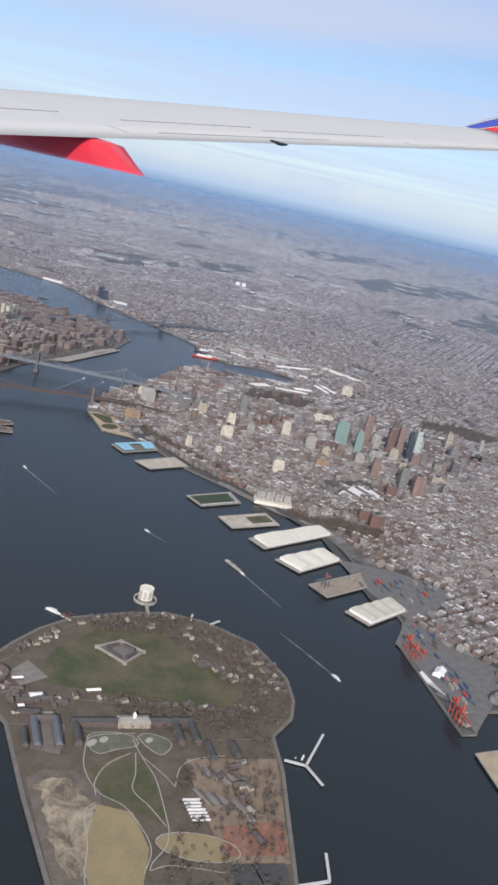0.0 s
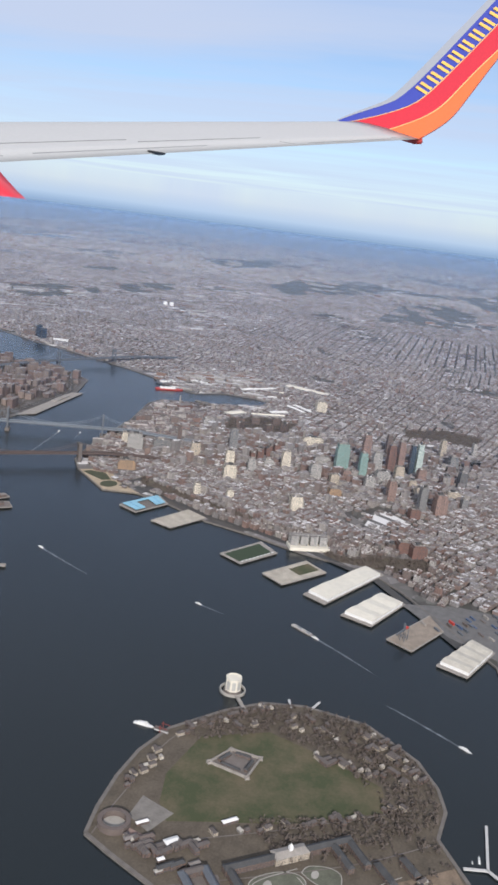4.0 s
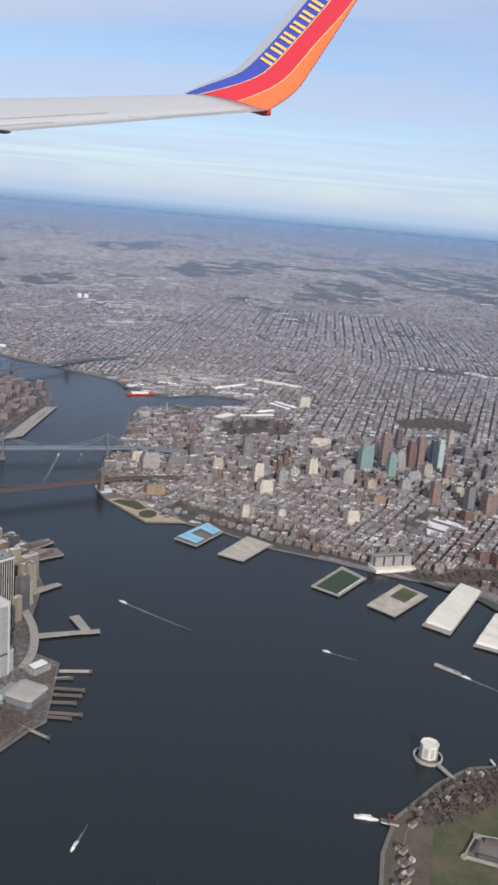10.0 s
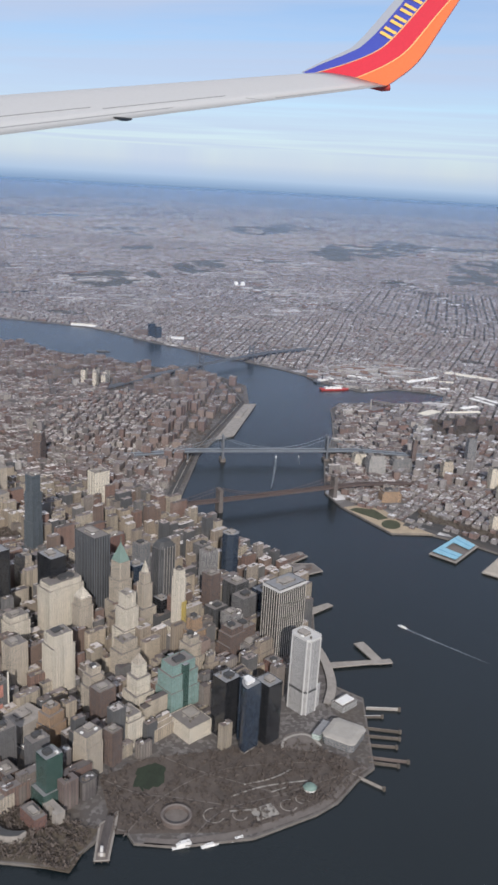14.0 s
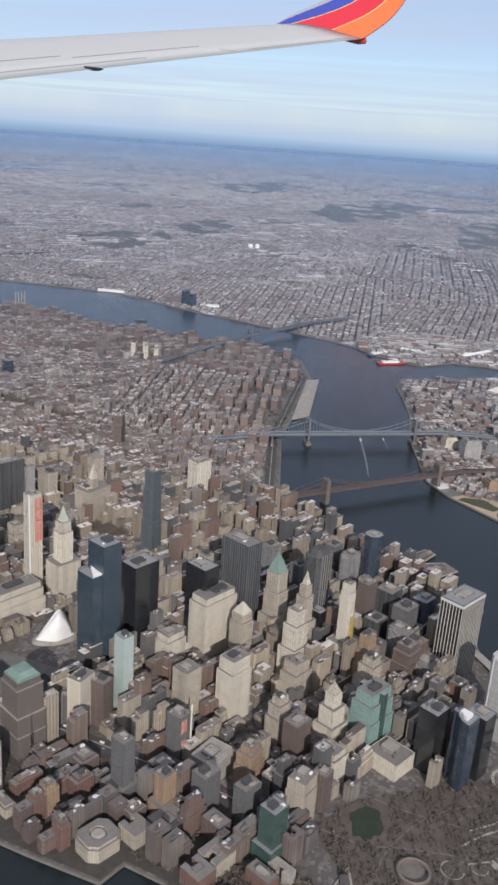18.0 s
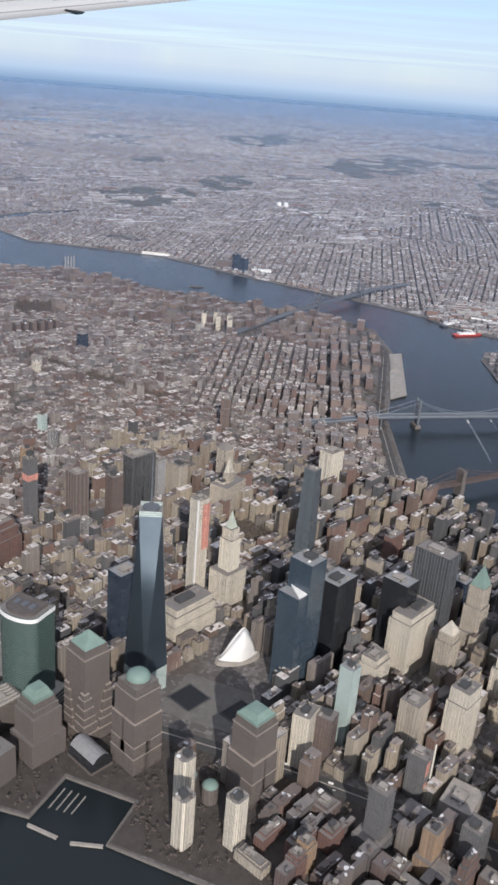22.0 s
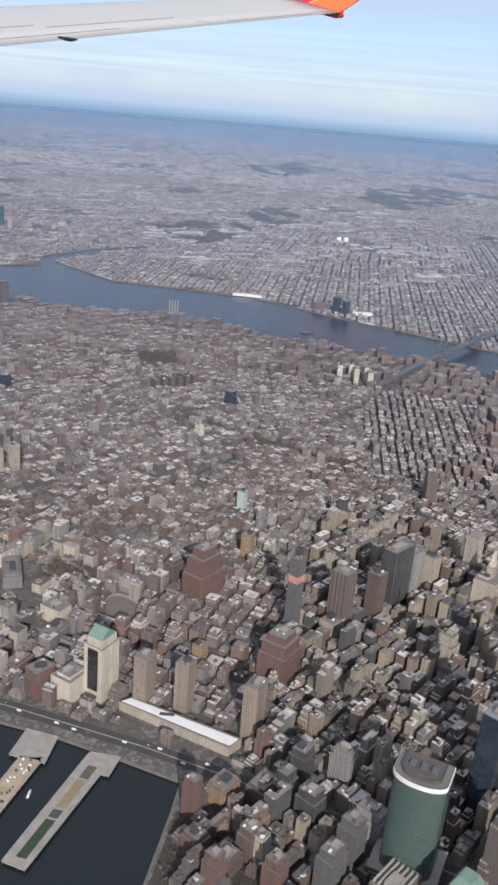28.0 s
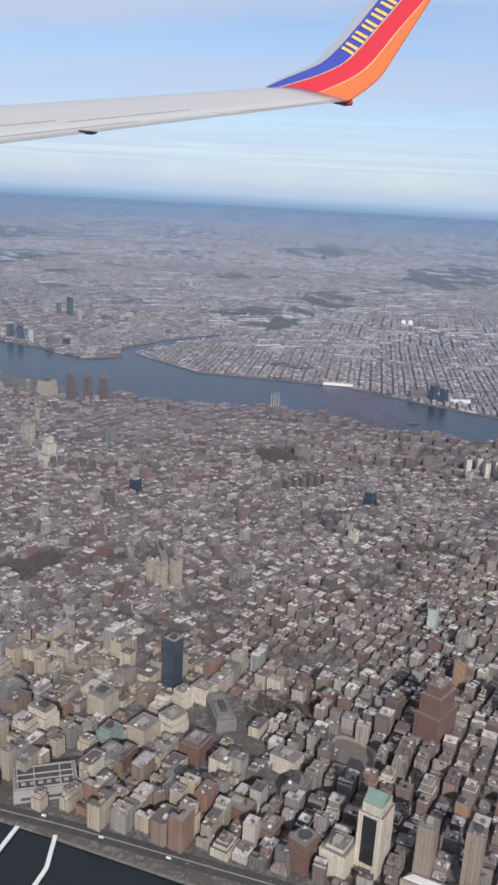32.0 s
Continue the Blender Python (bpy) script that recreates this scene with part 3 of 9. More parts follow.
site_m = facade("red_netting", (0.60, 0.27, 0.205), (0.38, 0.18, 0.14), 3.8, 5.0, 0.35, 0.8)
slabs_m = facade("grey_window_slab", (0.17, 0.165, 0.16), (0.05, 0.05, 0.055), 3.7, 2.2, 0.55, 0.55)
gold_m = facade("golden_brick", (0.45, 0.30, 0.18), fx=0.5, fy=0.5)

TAKEN = [(-385, 430, 58), (-440, 470, 40)]


def plant(parent, w, d, z, seed):
    """Roof plant: bulkheads, tanks and fans as single parts."""
    r = random.Random(seed)
    bulk = part("penthouse", box("penthouse", w * 0.42, d * 0.40, z, z + 5 + 4 * r.random(), dark_m if r.random() < 0.4 else concrete_m, 0.6), parent,
                m=at(w * r.uniform(-0.12, 0.12), d * r.uniform(-0.12, 0.12)))
    part("louvre", box("louvre", w * 0.42 + 0.5, d * 0.40 + 0.5, z + 2.2, z + 3.8, dark_m), bulk, "dark louvre band")
    for i in range(4):
        a, b = r.uniform(-0.36, 0.36) * w, r.uniform(-0.36, 0.36) * d
        if r.random() < 0.4:
            part("water_tank", loft("water_tank", [(ngon(2.2, 8), z), (ngon(2.2, 8), z + 4.5), (ngon(0.3, 8), z + 6)], darkwood_m), parent, m=at(a, b))
        else:
            part("fan_unit", box("fan_unit", r.uniform(4, 9), r.uniform(3, 7), z, z + r.uniform(2, 4), white_m if r.random() < 0.35 else concrete_m), parent, m=at(a, b))
    return bulk


def tower(x, y, w, d, h, mat, label, turn=-28.0, tiers=(), cut=0.0, crown=None, roofed=True, category="office tower", extra=None, name="office_tower", hold=1.0, court=False):
    """A tower: tiers are (height share, width share, depth share) of each step from the ground up."""
    if len(label.split()) < 4:
        label += " among older blocks"
    e = thing(name, x, y, label, category, turn=turn)
    TAKEN.append((x, y, hold * 0.5 * max(w, d) * 1.15))
    steps = list(tiers) or [(1.0, 1.0, 1.0)]
    z = 0.0
    for i, (hf, wf, df) in enumerate(steps):
        last = i == len(steps) - 1
        if court and i == 0:
            a, b = w * wf / 2, d * df / 2
            horseshoe = [(-a, -b), (a, -b), (a, b), (0.35 * a, b), (0.35 * a, -0.2 * b), (-0.35 * a, -0.2 * b), (-0.35 * a, b), (-a, b)]
            part("horseshoe_wall", slab("horseshoe_wall", horseshoe, z, h * hf, mat), e)
        else:
            part("shaft" if last else "setback", box("shaft", w * wf, d * df, z, h * hf, mat, 1.2, cut * min(wf, df)), e)
        if not last and i > 0:
            part("cornice", box("cornice", w * wf + 1.2, d * df + 1.2, h * hf - 1.6, h * hf + 0.4, mat, 0.8, cut * min(wf, df)), e)
        z = h * hf - 1.2
    tw, td = w * steps[-1][1], d * steps[-1][2]
    if roofed:
        plant(e, tw, td, h - 1.2, int(x * 7 + y))
    if crown:
        crown(e, tw, td, h)
    return e


def pyramid(rise, mat, inset=1.0, lab="green copper pyramid roof"):
    def put(e, w, d, h):
        part("roof", loft("roof", [(rect(w * inset, d * inset), h), (rect(0.6, 0.6), h + rise)], mat), e, lab)
    return put


def steps_crown(mat, rise=16, share=0.8):
    """Low stepped pyramid cut flat, green on grey."""
    def put(e, w, d, h):
        part("roof", loft("roof", [(rect(w * share, d * share), h - 1), (rect(w * share, d * share), h + rise * 0.3), (rect(w * share * 0.92, d * share * 0.92), h + rise * 0.3), (rect(w * share * 0.6, d * share * 0.6), h + rise)], mat), e, "green copper roof")
    return put


def dome_crown(mat, r, rise):
    def put(e, w, d, h):
        part("drum", loft("drum", [(ngon(r * 1.04, 24), h - 1), (ngon(r * 1.04, 24), h + 4)], wfc_m), e)
        part("dome", loft("dome", [(ngon(r * math.cos(a), 24), h + 4 + rise * math.sin(a)) for a in [i * math.pi / 2 / 6 for i in range(6)]], mat, smooth=True), e, "green copper dome")
    return put


def ribs(e, w, d, h, count, mat, z0=0.0, size=0.9, deep=0.5):
    """Upright piers that stand proud of the walls, each a part of its own."""
    me = loft("pier", [(rect(size, deep * 2), z0), (rect(size, deep * 2), h)], mat)
    for side in range(4):
        run = w if side % 2 == 0 else d
        off = (d if side % 2 == 0 else w) / 2
        k = max(3, int(count * run / max(w, d)))
        for i in range(k + (1 if side % 2 == 0 else -1)):
            u = -run / 2 + run * (i if side % 2 == 0 else i + 1) / k
            part("pier", me, e, m=pose(0, 0, 0, 0, 0, 90 * side) @ at(u, -off))

# ---- the tall glass tower and its neighbours ----
mirror_m, n = material("mirror_glass")
p, high, run, nz, g = wall_axes(n)
f = panes(n, high, run, 4.1, 1.6, 0.9, 0.92)
finish(n, n.mix(f, (0.15, 0.18, 0.21), n.mix(n.noise(p, 0.02, 4), (0.20, 0.25, 0.30), (0.12, 0.16, 0.20))), 0.28, 0.85, (n.noise(p, 0.05, 3), 0.1, 0.01))
def tapered_tower(x, y):
    """Square base, octagonal middle, square top turned by 45 degrees."""
    e = thing("glass_skyscraper", x, y, "tall tapered blue glass skyscraper with chamfered corners", "skyscraper", turn=-28)
    TAKEN.append((x, y, 48))
    a = 31.0
    part("base", box("base", 2 * a, 2 * a, 0, 57, paleglass_m), e, "pale glass-clad base")
    low = [(a, 0), (a, a), (0, a), (-a, a), (-a, 0), (-a, -a), (0, -a), (a, -a)]
    t = a * 0.98
    top = [(t, 0), (t / 2, t / 2), (0, t), (-t / 2, t / 2), (-t, 0), (-t / 2, -t / 2), (0, -t), (t / 2, -t / 2)]
    verts = [(px, py, 57) for px, py in low] + [(px, py, 406) for px, py in top]
    faces = []
    for i in (1, 3, 5, 7):
        j, k = (i + 1) % 8, (i - 1) % 8
        faces += [(i, j + 8, k + 8), (k, i, k + 8), (i, j, j + 8)]
    part("shaft", solid("shaft", verts, faces, mirror_m), e, "blue mirror-glass shaft")
    part("parapet", loft("parapet", [(ngon(t, 4), 405), (ngon(t, 4), 417), (ngon(t * 0.94, 4), 417), (ngon(t * 0.94, 4), 408)], paleglass_m), e, "pale glass parapet")
    part("mast_ring", loft("mast_ring", [(ngon(14, 16), 412), (ngon(16, 16), 414), (ngon(16, 16), 418), (ngon(13, 16), 418)], steel_m), e)
    part("mast", loft("mast", [(ngon(2.2, 8), 414), (ngon(1.4, 8), 480), (ngon(0.3, 8), 541)], steel_m), e, "slender steel mast")
    return e


tapered_tower(-334, 1420)
duskglass_m = curtain("dusk_blue_glass", (0.045, 0.066, 0.088), mull=(0.06, 0.08, 0.10), depth=0.07, rough=0.16)
e = tower(-198, 1128, 50, 56, 296, duskglass_m, "slate-blue mirror-glass office tower with a lower wing", -28, name="office_tower")
part("lower_wing", box("lower_wing", 36, 54, 0, 228, duskglass_m, 1.0), e, m=at(-34, 3))
part("roof_pane", solid("roof_pane", [(-15, -26, 228.2), (14, -26, 228.2), (14, 24, 228.2), (-15, -26, 229), (14, -26, 231), (14, 24, 236)], [(0, 1, 4, 3), (1, 2, 5, 4), (2, 0, 3, 5), (3, 4, 5)], white_m), e, "bright three-cornered roof pane", at(-34, 3))
tower(-264, 1497, 55, 42, 226, bluedark_m, "dark glass office tower behind the tall skyscraper", -28)

# curved green glass tower
e = thing("curved_office_tower", -450, 1622, "green glass office tower with a curved front", "office tower", turn=-12)
TAKEN.append((-450, 1622, 55))
arc = [(-20 - 22 * math.cos(a), 44 * math.sin(a)) for a in [(-1 + i / 8) * math.pi / 2 + math.pi / 16 * 0 for i in range(0, 17)]]
ring = [(28, -44)] + [(28, 44)] + list(reversed(arc))
part("shaft", prism("shaft", ring, 20, 222, seaglass_m, 1.5), e)
part("podium", box("podium", 96, 116, 0, 30, path_m, 1.0), e, "pale podium")
for k in range(3):
    part("podium_band", box("podium_band", 96.6, 116.6, 5 + 9 * k, 8.5 + 9 * k, dark_m), e, "dark window band")
part("roof_band", prism("roof_band", [(x * 1.03, y * 1.03) for x, y in ring], 212, 220, white_m), e, "white roof band")
part("roof_screen", prism("roof_screen", [(x * 0.8, y * 0.75) for x, y in ring], 219, 227, slate_m, 1.5), e)
for i in range(3):
    part("fan_unit", box("fan_unit", 14, 10, 222, 229, steel_m), e, m=at(-4, -18 + 18 * i))

# four granite towers round the cove, each with a copper top of its own shape
WFC = "grey-brown granite stepped office tower with green copper "
ledge_m = plain("pale_granite_ledge", (0.29, 0.245, 0.21), 0.8, var=0.15)


def granite_tower(x, y, w, h, label, crown, shoulders):
    """Dark upper shaft; granite corners that step down towards the middle of each face, with pale ledges."""
    e = tower(x, y, w, w, h, wfc_m, label, -30, ((0.93, 1.0, 1.0), (1.0, 0.88, 0.88)), crown=crown, roofed=False)
    part("collar", box("collar", w + 1.6, w + 1.6, h * 0.93 - 3, h * 0.93 - 1.4, ledge_m), e, "pale granite band")
    for k, (hf, reach) in enumerate(shoulders):
        a = w * reach + 3
        block = box("shoulder", a, a, 0, h * hf - 0.1 * k, wfc_m)
        rim = box("ledge", a + 0.8, a + 0.8, h * hf - 0.1 * k, h * hf + 1.5, ledge_m)
        off = w / 2 + 3 - a / 2 + 0.5 * k
        for sx in (-1, 1):
            for sy in (-1, 1):
                part("shoulder", block, e, m=at(sx * off, sy * off))
                part("ledge", rim, e, "pale granite ledge", at(sx * off, sy * off))
    return e


STEP = ((0.56, 0.16), (0.50, 0.26), (0.40, 0.34), (0.30, 0.40), (0.22, 0.46), (0.12, 0.53))
granite_tower(-495, 1476, 56, 206, WFC + "pyramid top", pyramid(26, copper_m, 0.95), STEP)
granite_tower(-535, 1363, 58, 182, WFC + "dome", dome_crown(copper_m, 22, 15), ((0.62, 0.52), (0.34, 0.60), (0.2, 0.66)))
granite_tower(-542, 1144, 56, 168, WFC + "sloped hat", steps_crown(copper_m, 14, 0.98), ((0.55, 0.52), (0.3, 0.58)))
e = tower(-573, 1539, 62, 58, 128, wfc_m, WFC + "ziggurat", -28, ((0.4, 1.2, 1.15), (0.8, 1.0, 1.0), (0.9, 0.86, 0.86), (1.0, 0.72, 0.72)), crown=steps_crown(copper_m, 20, 0.9), roofed=False)
# winter garden vault and low domes between the towers
e = thing("glass_vault", -565, 1440, "round-roofed dark glass winter garden", "building", turn=-30)
TAKEN.append((-565, 1440, 40))
vault = [(24 * math.cos(a), 6 + 30 * math.sin(a)) for a in [i * math.pi / 10 for i in range(11)]]
part("roof", solid("roof", [(px, -35, pz) for px, pz in vault] + [(px, 35, pz) for px, pz in vault],
                   [(i, i + 1, i + 12, i + 11) for i in range(10)] + [tuple(reversed(range(11))), tuple(range(11, 22))], black_m), e)
part("wall", box("wall", 48, 70, 0, 7, wfc_m), e)
for x, y in ((-575, 1248), (-588, 1205)):
    e = thing("domed_gatehouse", x, y, "low round gatehouse with a green copper dome", "building")
    TAKEN.append((x, y, 18))
    part("wall", loft("wall", [(ngon(15, 16), 0), (ngon(15, 16), 34)], wfc_m), e)
    part("dome", loft("dome", [(ngon(14 * math.cos(a), 16), 34 + 8 * math.sin(a)) for a in [i * 0.3 for i in range(6)]], copper_m, smooth=True), e, "green copper dome")

# white winged station hall
e = thing("winged_hall", -178, 1262, "white ribbed station hall with raised wings", "station", turn=-53)
TAKEN.append((-178, 1262, 55))
part("base", loft("base", [([(x * 54, y * 25) for x, y in ngon(1, 20)], 0), ([(x * 52, y * 23) for x, y in ngon(1, 20)], 8)], concrete_m), e)
for s in (-1, 1):
    # each half: a bellied white shell that rises to a raised ridge, highest towards one end
    verts, faces = [], []
    for i in range(17):
        u = -1 + i / 8
        r_ = max(0.0, 1 - abs(u) ** 1.5) ** 1.05
        zt = 8 + 70 * r_ * (1 + 0.25 * u)
        verts += [(u * 48, s * 22 * r_, 7), (u * 47, s * 22 * r_, 7 + (zt - 7) * 0.3), (u * 45 + 4 * r_, s * 15 * r_, 7 + (zt - 7) * 0.72), (u * 43 + 9 * r_, s * (1.2 + 3 * r_), zt), (u * 44 + 6 * r_, s * 0.8, 7 + (zt - 7) * 0.8)]
    for i in range(16):
        for j in range(4):
            a = i * 5 + j
            faces.append((a, a + 5, a + 6, a + 1))
    part("wing", solid("wing", verts, faces, white_m, True), e, "white ribbed steel shell")
# memorial plaza with two pools
pit_m = plain("wet_black_stone", (0.012, 0.013, 0.017), 0.7)
sheet("plaza", [(-395, 1375), (-262, 1345), (-290, 1150), (-420, 1165)], plain("plaza_paving", (0.135, 0.125, 0.115), 0.9, var=0.3), "paved memorial plaza with bare trees")
for x, y in ((-338, 1322), (-352, 1207)):
    e = thing("pool", x, y, "square sunken dark memorial pool", "pool", turn=-30)
    part("rim", loft("rim", [(rect(64, 64), 0.7), (rect(64, 64), 2.0), (rect(58, 58), 2.0), (rect(58, 58), 0.9)], dark_m, cap=False), e)
    part("basin", box("basin", 58, 58, 0.2, 0.95, pit_m), e, "dark water basin")
    TAKEN.append((x, y, 70))
TAKEN += [(-300, 1270, 60), (-200, 1200, 40), (-228, 1290, 45), (-135, 1285, 40)]

# ---- financial district ----
e = tower(25, 1425, 34, 30, 272, cream2_m, "slender tan tower under construction with red netting", -28, ((0.7, 1.05, 1.05), (1.0, 1.0, 1.0)), name="unfinished_tower", category="construction")
for z in (140, 170, 200, 230):
    part("netting", box("netting", 22, 33.5, z, z + 29, site_m), e, "salmon-red safety netting", at(7.5, 0))
part("hoist", box("hoist", 3, 3, 0, 276, white_m), e, "white hoist mast", at(-20, -15))
e = tower(45, 1350, 34, 34, 200, cream2_m, "cream terracotta tower with a pointed gothic crown", -28, ((0.45, 2.0, 1.7), (0.86, 1.0, 1.0), (1.0, 0.84, 0.84)), crown=pyramid(42, plain("weathered_copper", (0.40, 0.43, 0.36), 0.7), 0.7, "pale weathered copper spire"), roofed=False)
ribs(e, 34, 34, 172, 8, cream_m, 90, 1.2)
tower(500, 1475, 60, 46, 128, tan_m, "pale stone municipal tower with a tiered cupola", -20, ((0.78, 1.6, 1.3), (0.98, 0.45, 0.45), (1.0, 0.5, 0.5)), crown=pyramid(46, cream2_m, 0.8, "tiered pale stone cupola"), roofed=False)
tower(-130, 1070, 70, 52, 226, black_m, "black steel-and-glass office slab", -28)
tower(-60, 941, 46, 62, 210, black_m, "black glass office tower", -28)
e = tower(30, 872, 48, 86, 248, darkrib_m, "grey ribbed steel-and-glass bank tower", -28)
ribs(e, 48, 86, 246, 12, steel_m, size=1.6)
tower(-80, 905, 104, 54, 158, cream2_m, "massive cream stone twin-winged office block", -28, ((0.9, 1.0, 1.0), (1.0, 0.9, 0.86)))
e = tower(306, 1207, 34, 38, 270, steelskin_m, "rippled stainless-steel apartment tower", -20, ((0.14, 1.5, 1.3), (0.45, 1.12, 1.1), (0.8, 1.0, 1.0), (1.0, 0.86, 0.9)), category="apartment tower", name="apartment_tower")
e = tower(765, 1214, 58, 46, 140, cream2_m, "windowless cream telephone exchange tower", -30, name="exchange_tower", category="tower")
ribs(e, 58, 46, 139, 5, cream_m, size=2.0)
tower(-106, 1404, 132, 62, 82, cream2_m, "massive cream limestone post office block", -28, ((0.5, 1.0, 1.0), (0.8, 0.94, 0.9), (1.0, 0.86, 0.8)), hold=0.7)
tower(-378, 1005, 26, 30, 190, paleglass_m, "slim pale glass hotel tower", -28, name="hotel_tower", category="hotel")
tower(-441, 1070, 46, 34, 120, cream2_m, "cream stone west-side office tower with ribs", -14)
tower(-424, 1035, 30, 40, 108, brown_m, "brown tower with a dark glass front", -14)
tower(-345, 878, 44, 40, 124, tan_m, "grey tower with an arched stone top", -28)
e = tower(-455, 856, 32, 36, 96, slabs_m, "half-built brown-grey tower with orange netting and a hoist", -20, name="unfinished_tower", category="construction")
part("netting", box("netting", 16, 37, 58, 88, site_m), e, "orange safety netting", at(-6, -0.4))
part("netting", box("netting", 12, 37, 30, 42, site_m), e, "orange safety netting", at(-6, -0.4))
part("hoist", box("hoist", 2.4, 2.4, 0, 112, cream_m), e, "pale hoist mast", at(15, -19.5))
tower(-307, 788, 50, 40, 150, cream2_m, "cream stone ribbed office tower", -28, ((0.8, 1.2, 1.1), (1.0, 1.0, 1.0)))
tower(-117, 825, 32, 32, 140, tan_m, "tan tower with a stepped stone pyramid", -28, ((0.85, 1.2, 1.2), (1.0, 1.0, 1.0)), crown=pyramid(26, cream2_m, 1.0, "stepped stone pyramid"), roofed=False)
e = tower(-10, 772, 34, 36, 203, tan_m, "slim tan tower with a green copper spire", -28, ((0.45, 1.8, 1.4), (0.75, 1.2, 1.15), (1.0, 1.0, 1.0)), crown=pyramid(48, copper_m, 0.95, "green copper pyramid spire"), roofed=False)
part("spire", loft("spire", [(ngon(1.2, 6), 246), (ngon(0.3, 6), 268)], copper_m), e, "thin copper spire")
tower(-134, 697, 36, 34, 185, cream2_m, "slim cream art-deco tower", -28, ((0.5, 1.5, 1.4), (0.8, 1.15, 1.1), (1.0, 0.85, 0.85)))
e = tower(84, 692, 60, 50, 220, darkrib_m, "bulky grey octagonal tower with a dark hipped top", -28, cut=12, roofed=False, crown=lambda e, w, d, h: part("roof", loft("roof", [(rect(w * 0.9, d * 0.9, 10), h - 1), (rect(w * 0.55, d * 0.55, 6), h + 14)], dark_m), e, "dark hipped roof"))
ribs(e, 36, 52, 224, 6, concrete_m, size=1.4)
tower(-46, 598, 24, 26, 226, cream2_m, "slender cream limestone tower", -28, ((0.35, 2.6, 2.0), (0.9, 1.0, 1.0), (1.0, 0.85, 0.85)))
tower(-20, 700, 26, 26, 186, tan_m, "narrow stone tower with a glass lantern", -28, ((0.5, 1.8, 1.6), (0.85, 1.1, 1.1), (1.0, 0.8, 0.8)), crown=pyramid(34, cream2_m, 0.7, "pale stone lantern spire"), roofed=False)
tower(338, 586, 46, 46, 178, bluedark_m, "dark octagonal waterfront tower with a pale rim", -28, cut=13)
tower(296, 637, 44, 34, 131, white_rib_m, "white ribbed office tower", -28)
tower(130, 571, 38, 34, 145, brown_m, "dark red-brown office tower", -28)
tower(190, 520, 50, 50, 105, darkrib_m, "dark gridded waterfront office tower", -28)
tower(110, 470, 54, 44, 110, slabs_m, "grey grid office slab", -28)
tower(30, 480, 40, 34, 96, white_rib_m, "pale ribbed office block", -28)
tower(-60, 450, 44, 40, 110, brown_m, "brown terraced office tower", -28, ((0.6, 1.4, 1.2), (0.85, 1.15, 1.1), (1.0, 0.9, 0.9)))
tower(-160, 520, 40, 40, 120, tan_m, "tan stepped stone tower", -28, ((0.6, 1.3, 1.3), (0.85, 1.0, 1.0), (1.0, 0.7, 0.7)))
pier_m = plain("pale_concrete_pier", (0.50, 0.49, 0.47), 0.8, var=0.12)
e = tower(20, 345, 92, 56, 212, black_m, "huge white-piered waterfront office slab", -30, hold=1.0)
ribs(e, 92, 56, 210, 13, plain("warm_pale_pier", (0.52, 0.48, 0.42), 0.8, var=0.12), size=1.7, deep=0.6)
part("cornice", box("cornice", 95, 59, 203, 209.5, pier_m, 2.0), e, "pale top band")
tower(-45, 400, 60, 60, 66, white_rib_m, "lower terraced wing with white piers", -30, hold=0.6)
e = tower(-175, 243, 44, 58, 190, facade("pale_grey_panels", (0.47, 0.46, 0.44), (0.16, 0.16, 0.165), 3.8, 1.9, 0.5, 0.6), "pale grey panelled office tower by the ferry slips", -30, cut=7)
for sx in (-1, 1):
    for sy in (-1, 1):
        part("pier", box("pier", 2.6, 2.6, 0, 189, pier_m), e, "white corner pier", at(sx * 22, sy * 22))
        part("pier", box("pier", 2.6, 2.6, 0, 189, pier_m), e, "white corner pier", at(sx * 15, sy * 29))
part("wing", box("wing", 16, 30, 0, 62, bpy.data.materials["pale_grey_panels"], 1.0), e, "lower pale wing", at(29, -6))
part("crown_band", box("crown_band", 45.5, 59.5, 185, 191, pier_m, 2.0, 7.2), e, "white top band")
part("middle_band", box("middle_band", 45.5, 59.5, 56, 61, dark_m, 0.0, 7.2), e, "dark louvre band")
# wedge tower with a round mirror front, and its two dark neighbours
e = thing("curved_office_tower", -362, 322, "dark mirror tower with a quarter-round front", "office tower", turn=-30)
TAKEN.append((-362, 322, 34))
ring = [(20, -20), (20, 20), (-2, 22)] + [(20 - 42 * math.cos(a), -22 + 42 * math.sin(a)) for a in [1.05 - i * 0.15 for i in range(8)]]
part("shaft", prism("shaft", ring, 8, 160, bluedark_m, 1.2), e)
part("lobby", prism("lobby", [(x * 0.8, y * 0.8) for x, y in ring], 0, 8, concrete_m), e)
part("penthouse", prism("penthouse", [(x * 0.5, y * 0.5) for x, y in ring], 158, 166, white_m), e, "white roof plant")
tower(-326, 378, 44, 42, 140, black_m, "black glass office tower on the park edge", -30)
tower(-312, 290, 40, 44, 142, black_m, "black glass office tower with white roof plant", -30)
e = tower(-298, 500, 66, 50, 138, teal_m, "teal glass office block with setback wings", -30, ((0.55, 1.2, 1.15), (0.82, 1.1, 1.0), (1.0, 0.95, 0.8)))
part("centre_strip", box("centre_strip", 14, 60, 0, 136, greenglass_m), e, "dark green centre strip")
tower(-343, 574, 30, 30, 138, cream2_m, "cream stepped tower with a small temple top", -30, ((0.5, 1.7, 1.6), (0.78, 1.25, 1.2), (1.0, 0.8, 0.8)), crown=pyramid(22, tan_m, 0.9, "stone pyramid"), roofed=False)
e = tower(-352, 448, 62, 70, 38, cream2_m, "broad pale custom house with a courtyard roof", -30, name="custom_house", category="building")
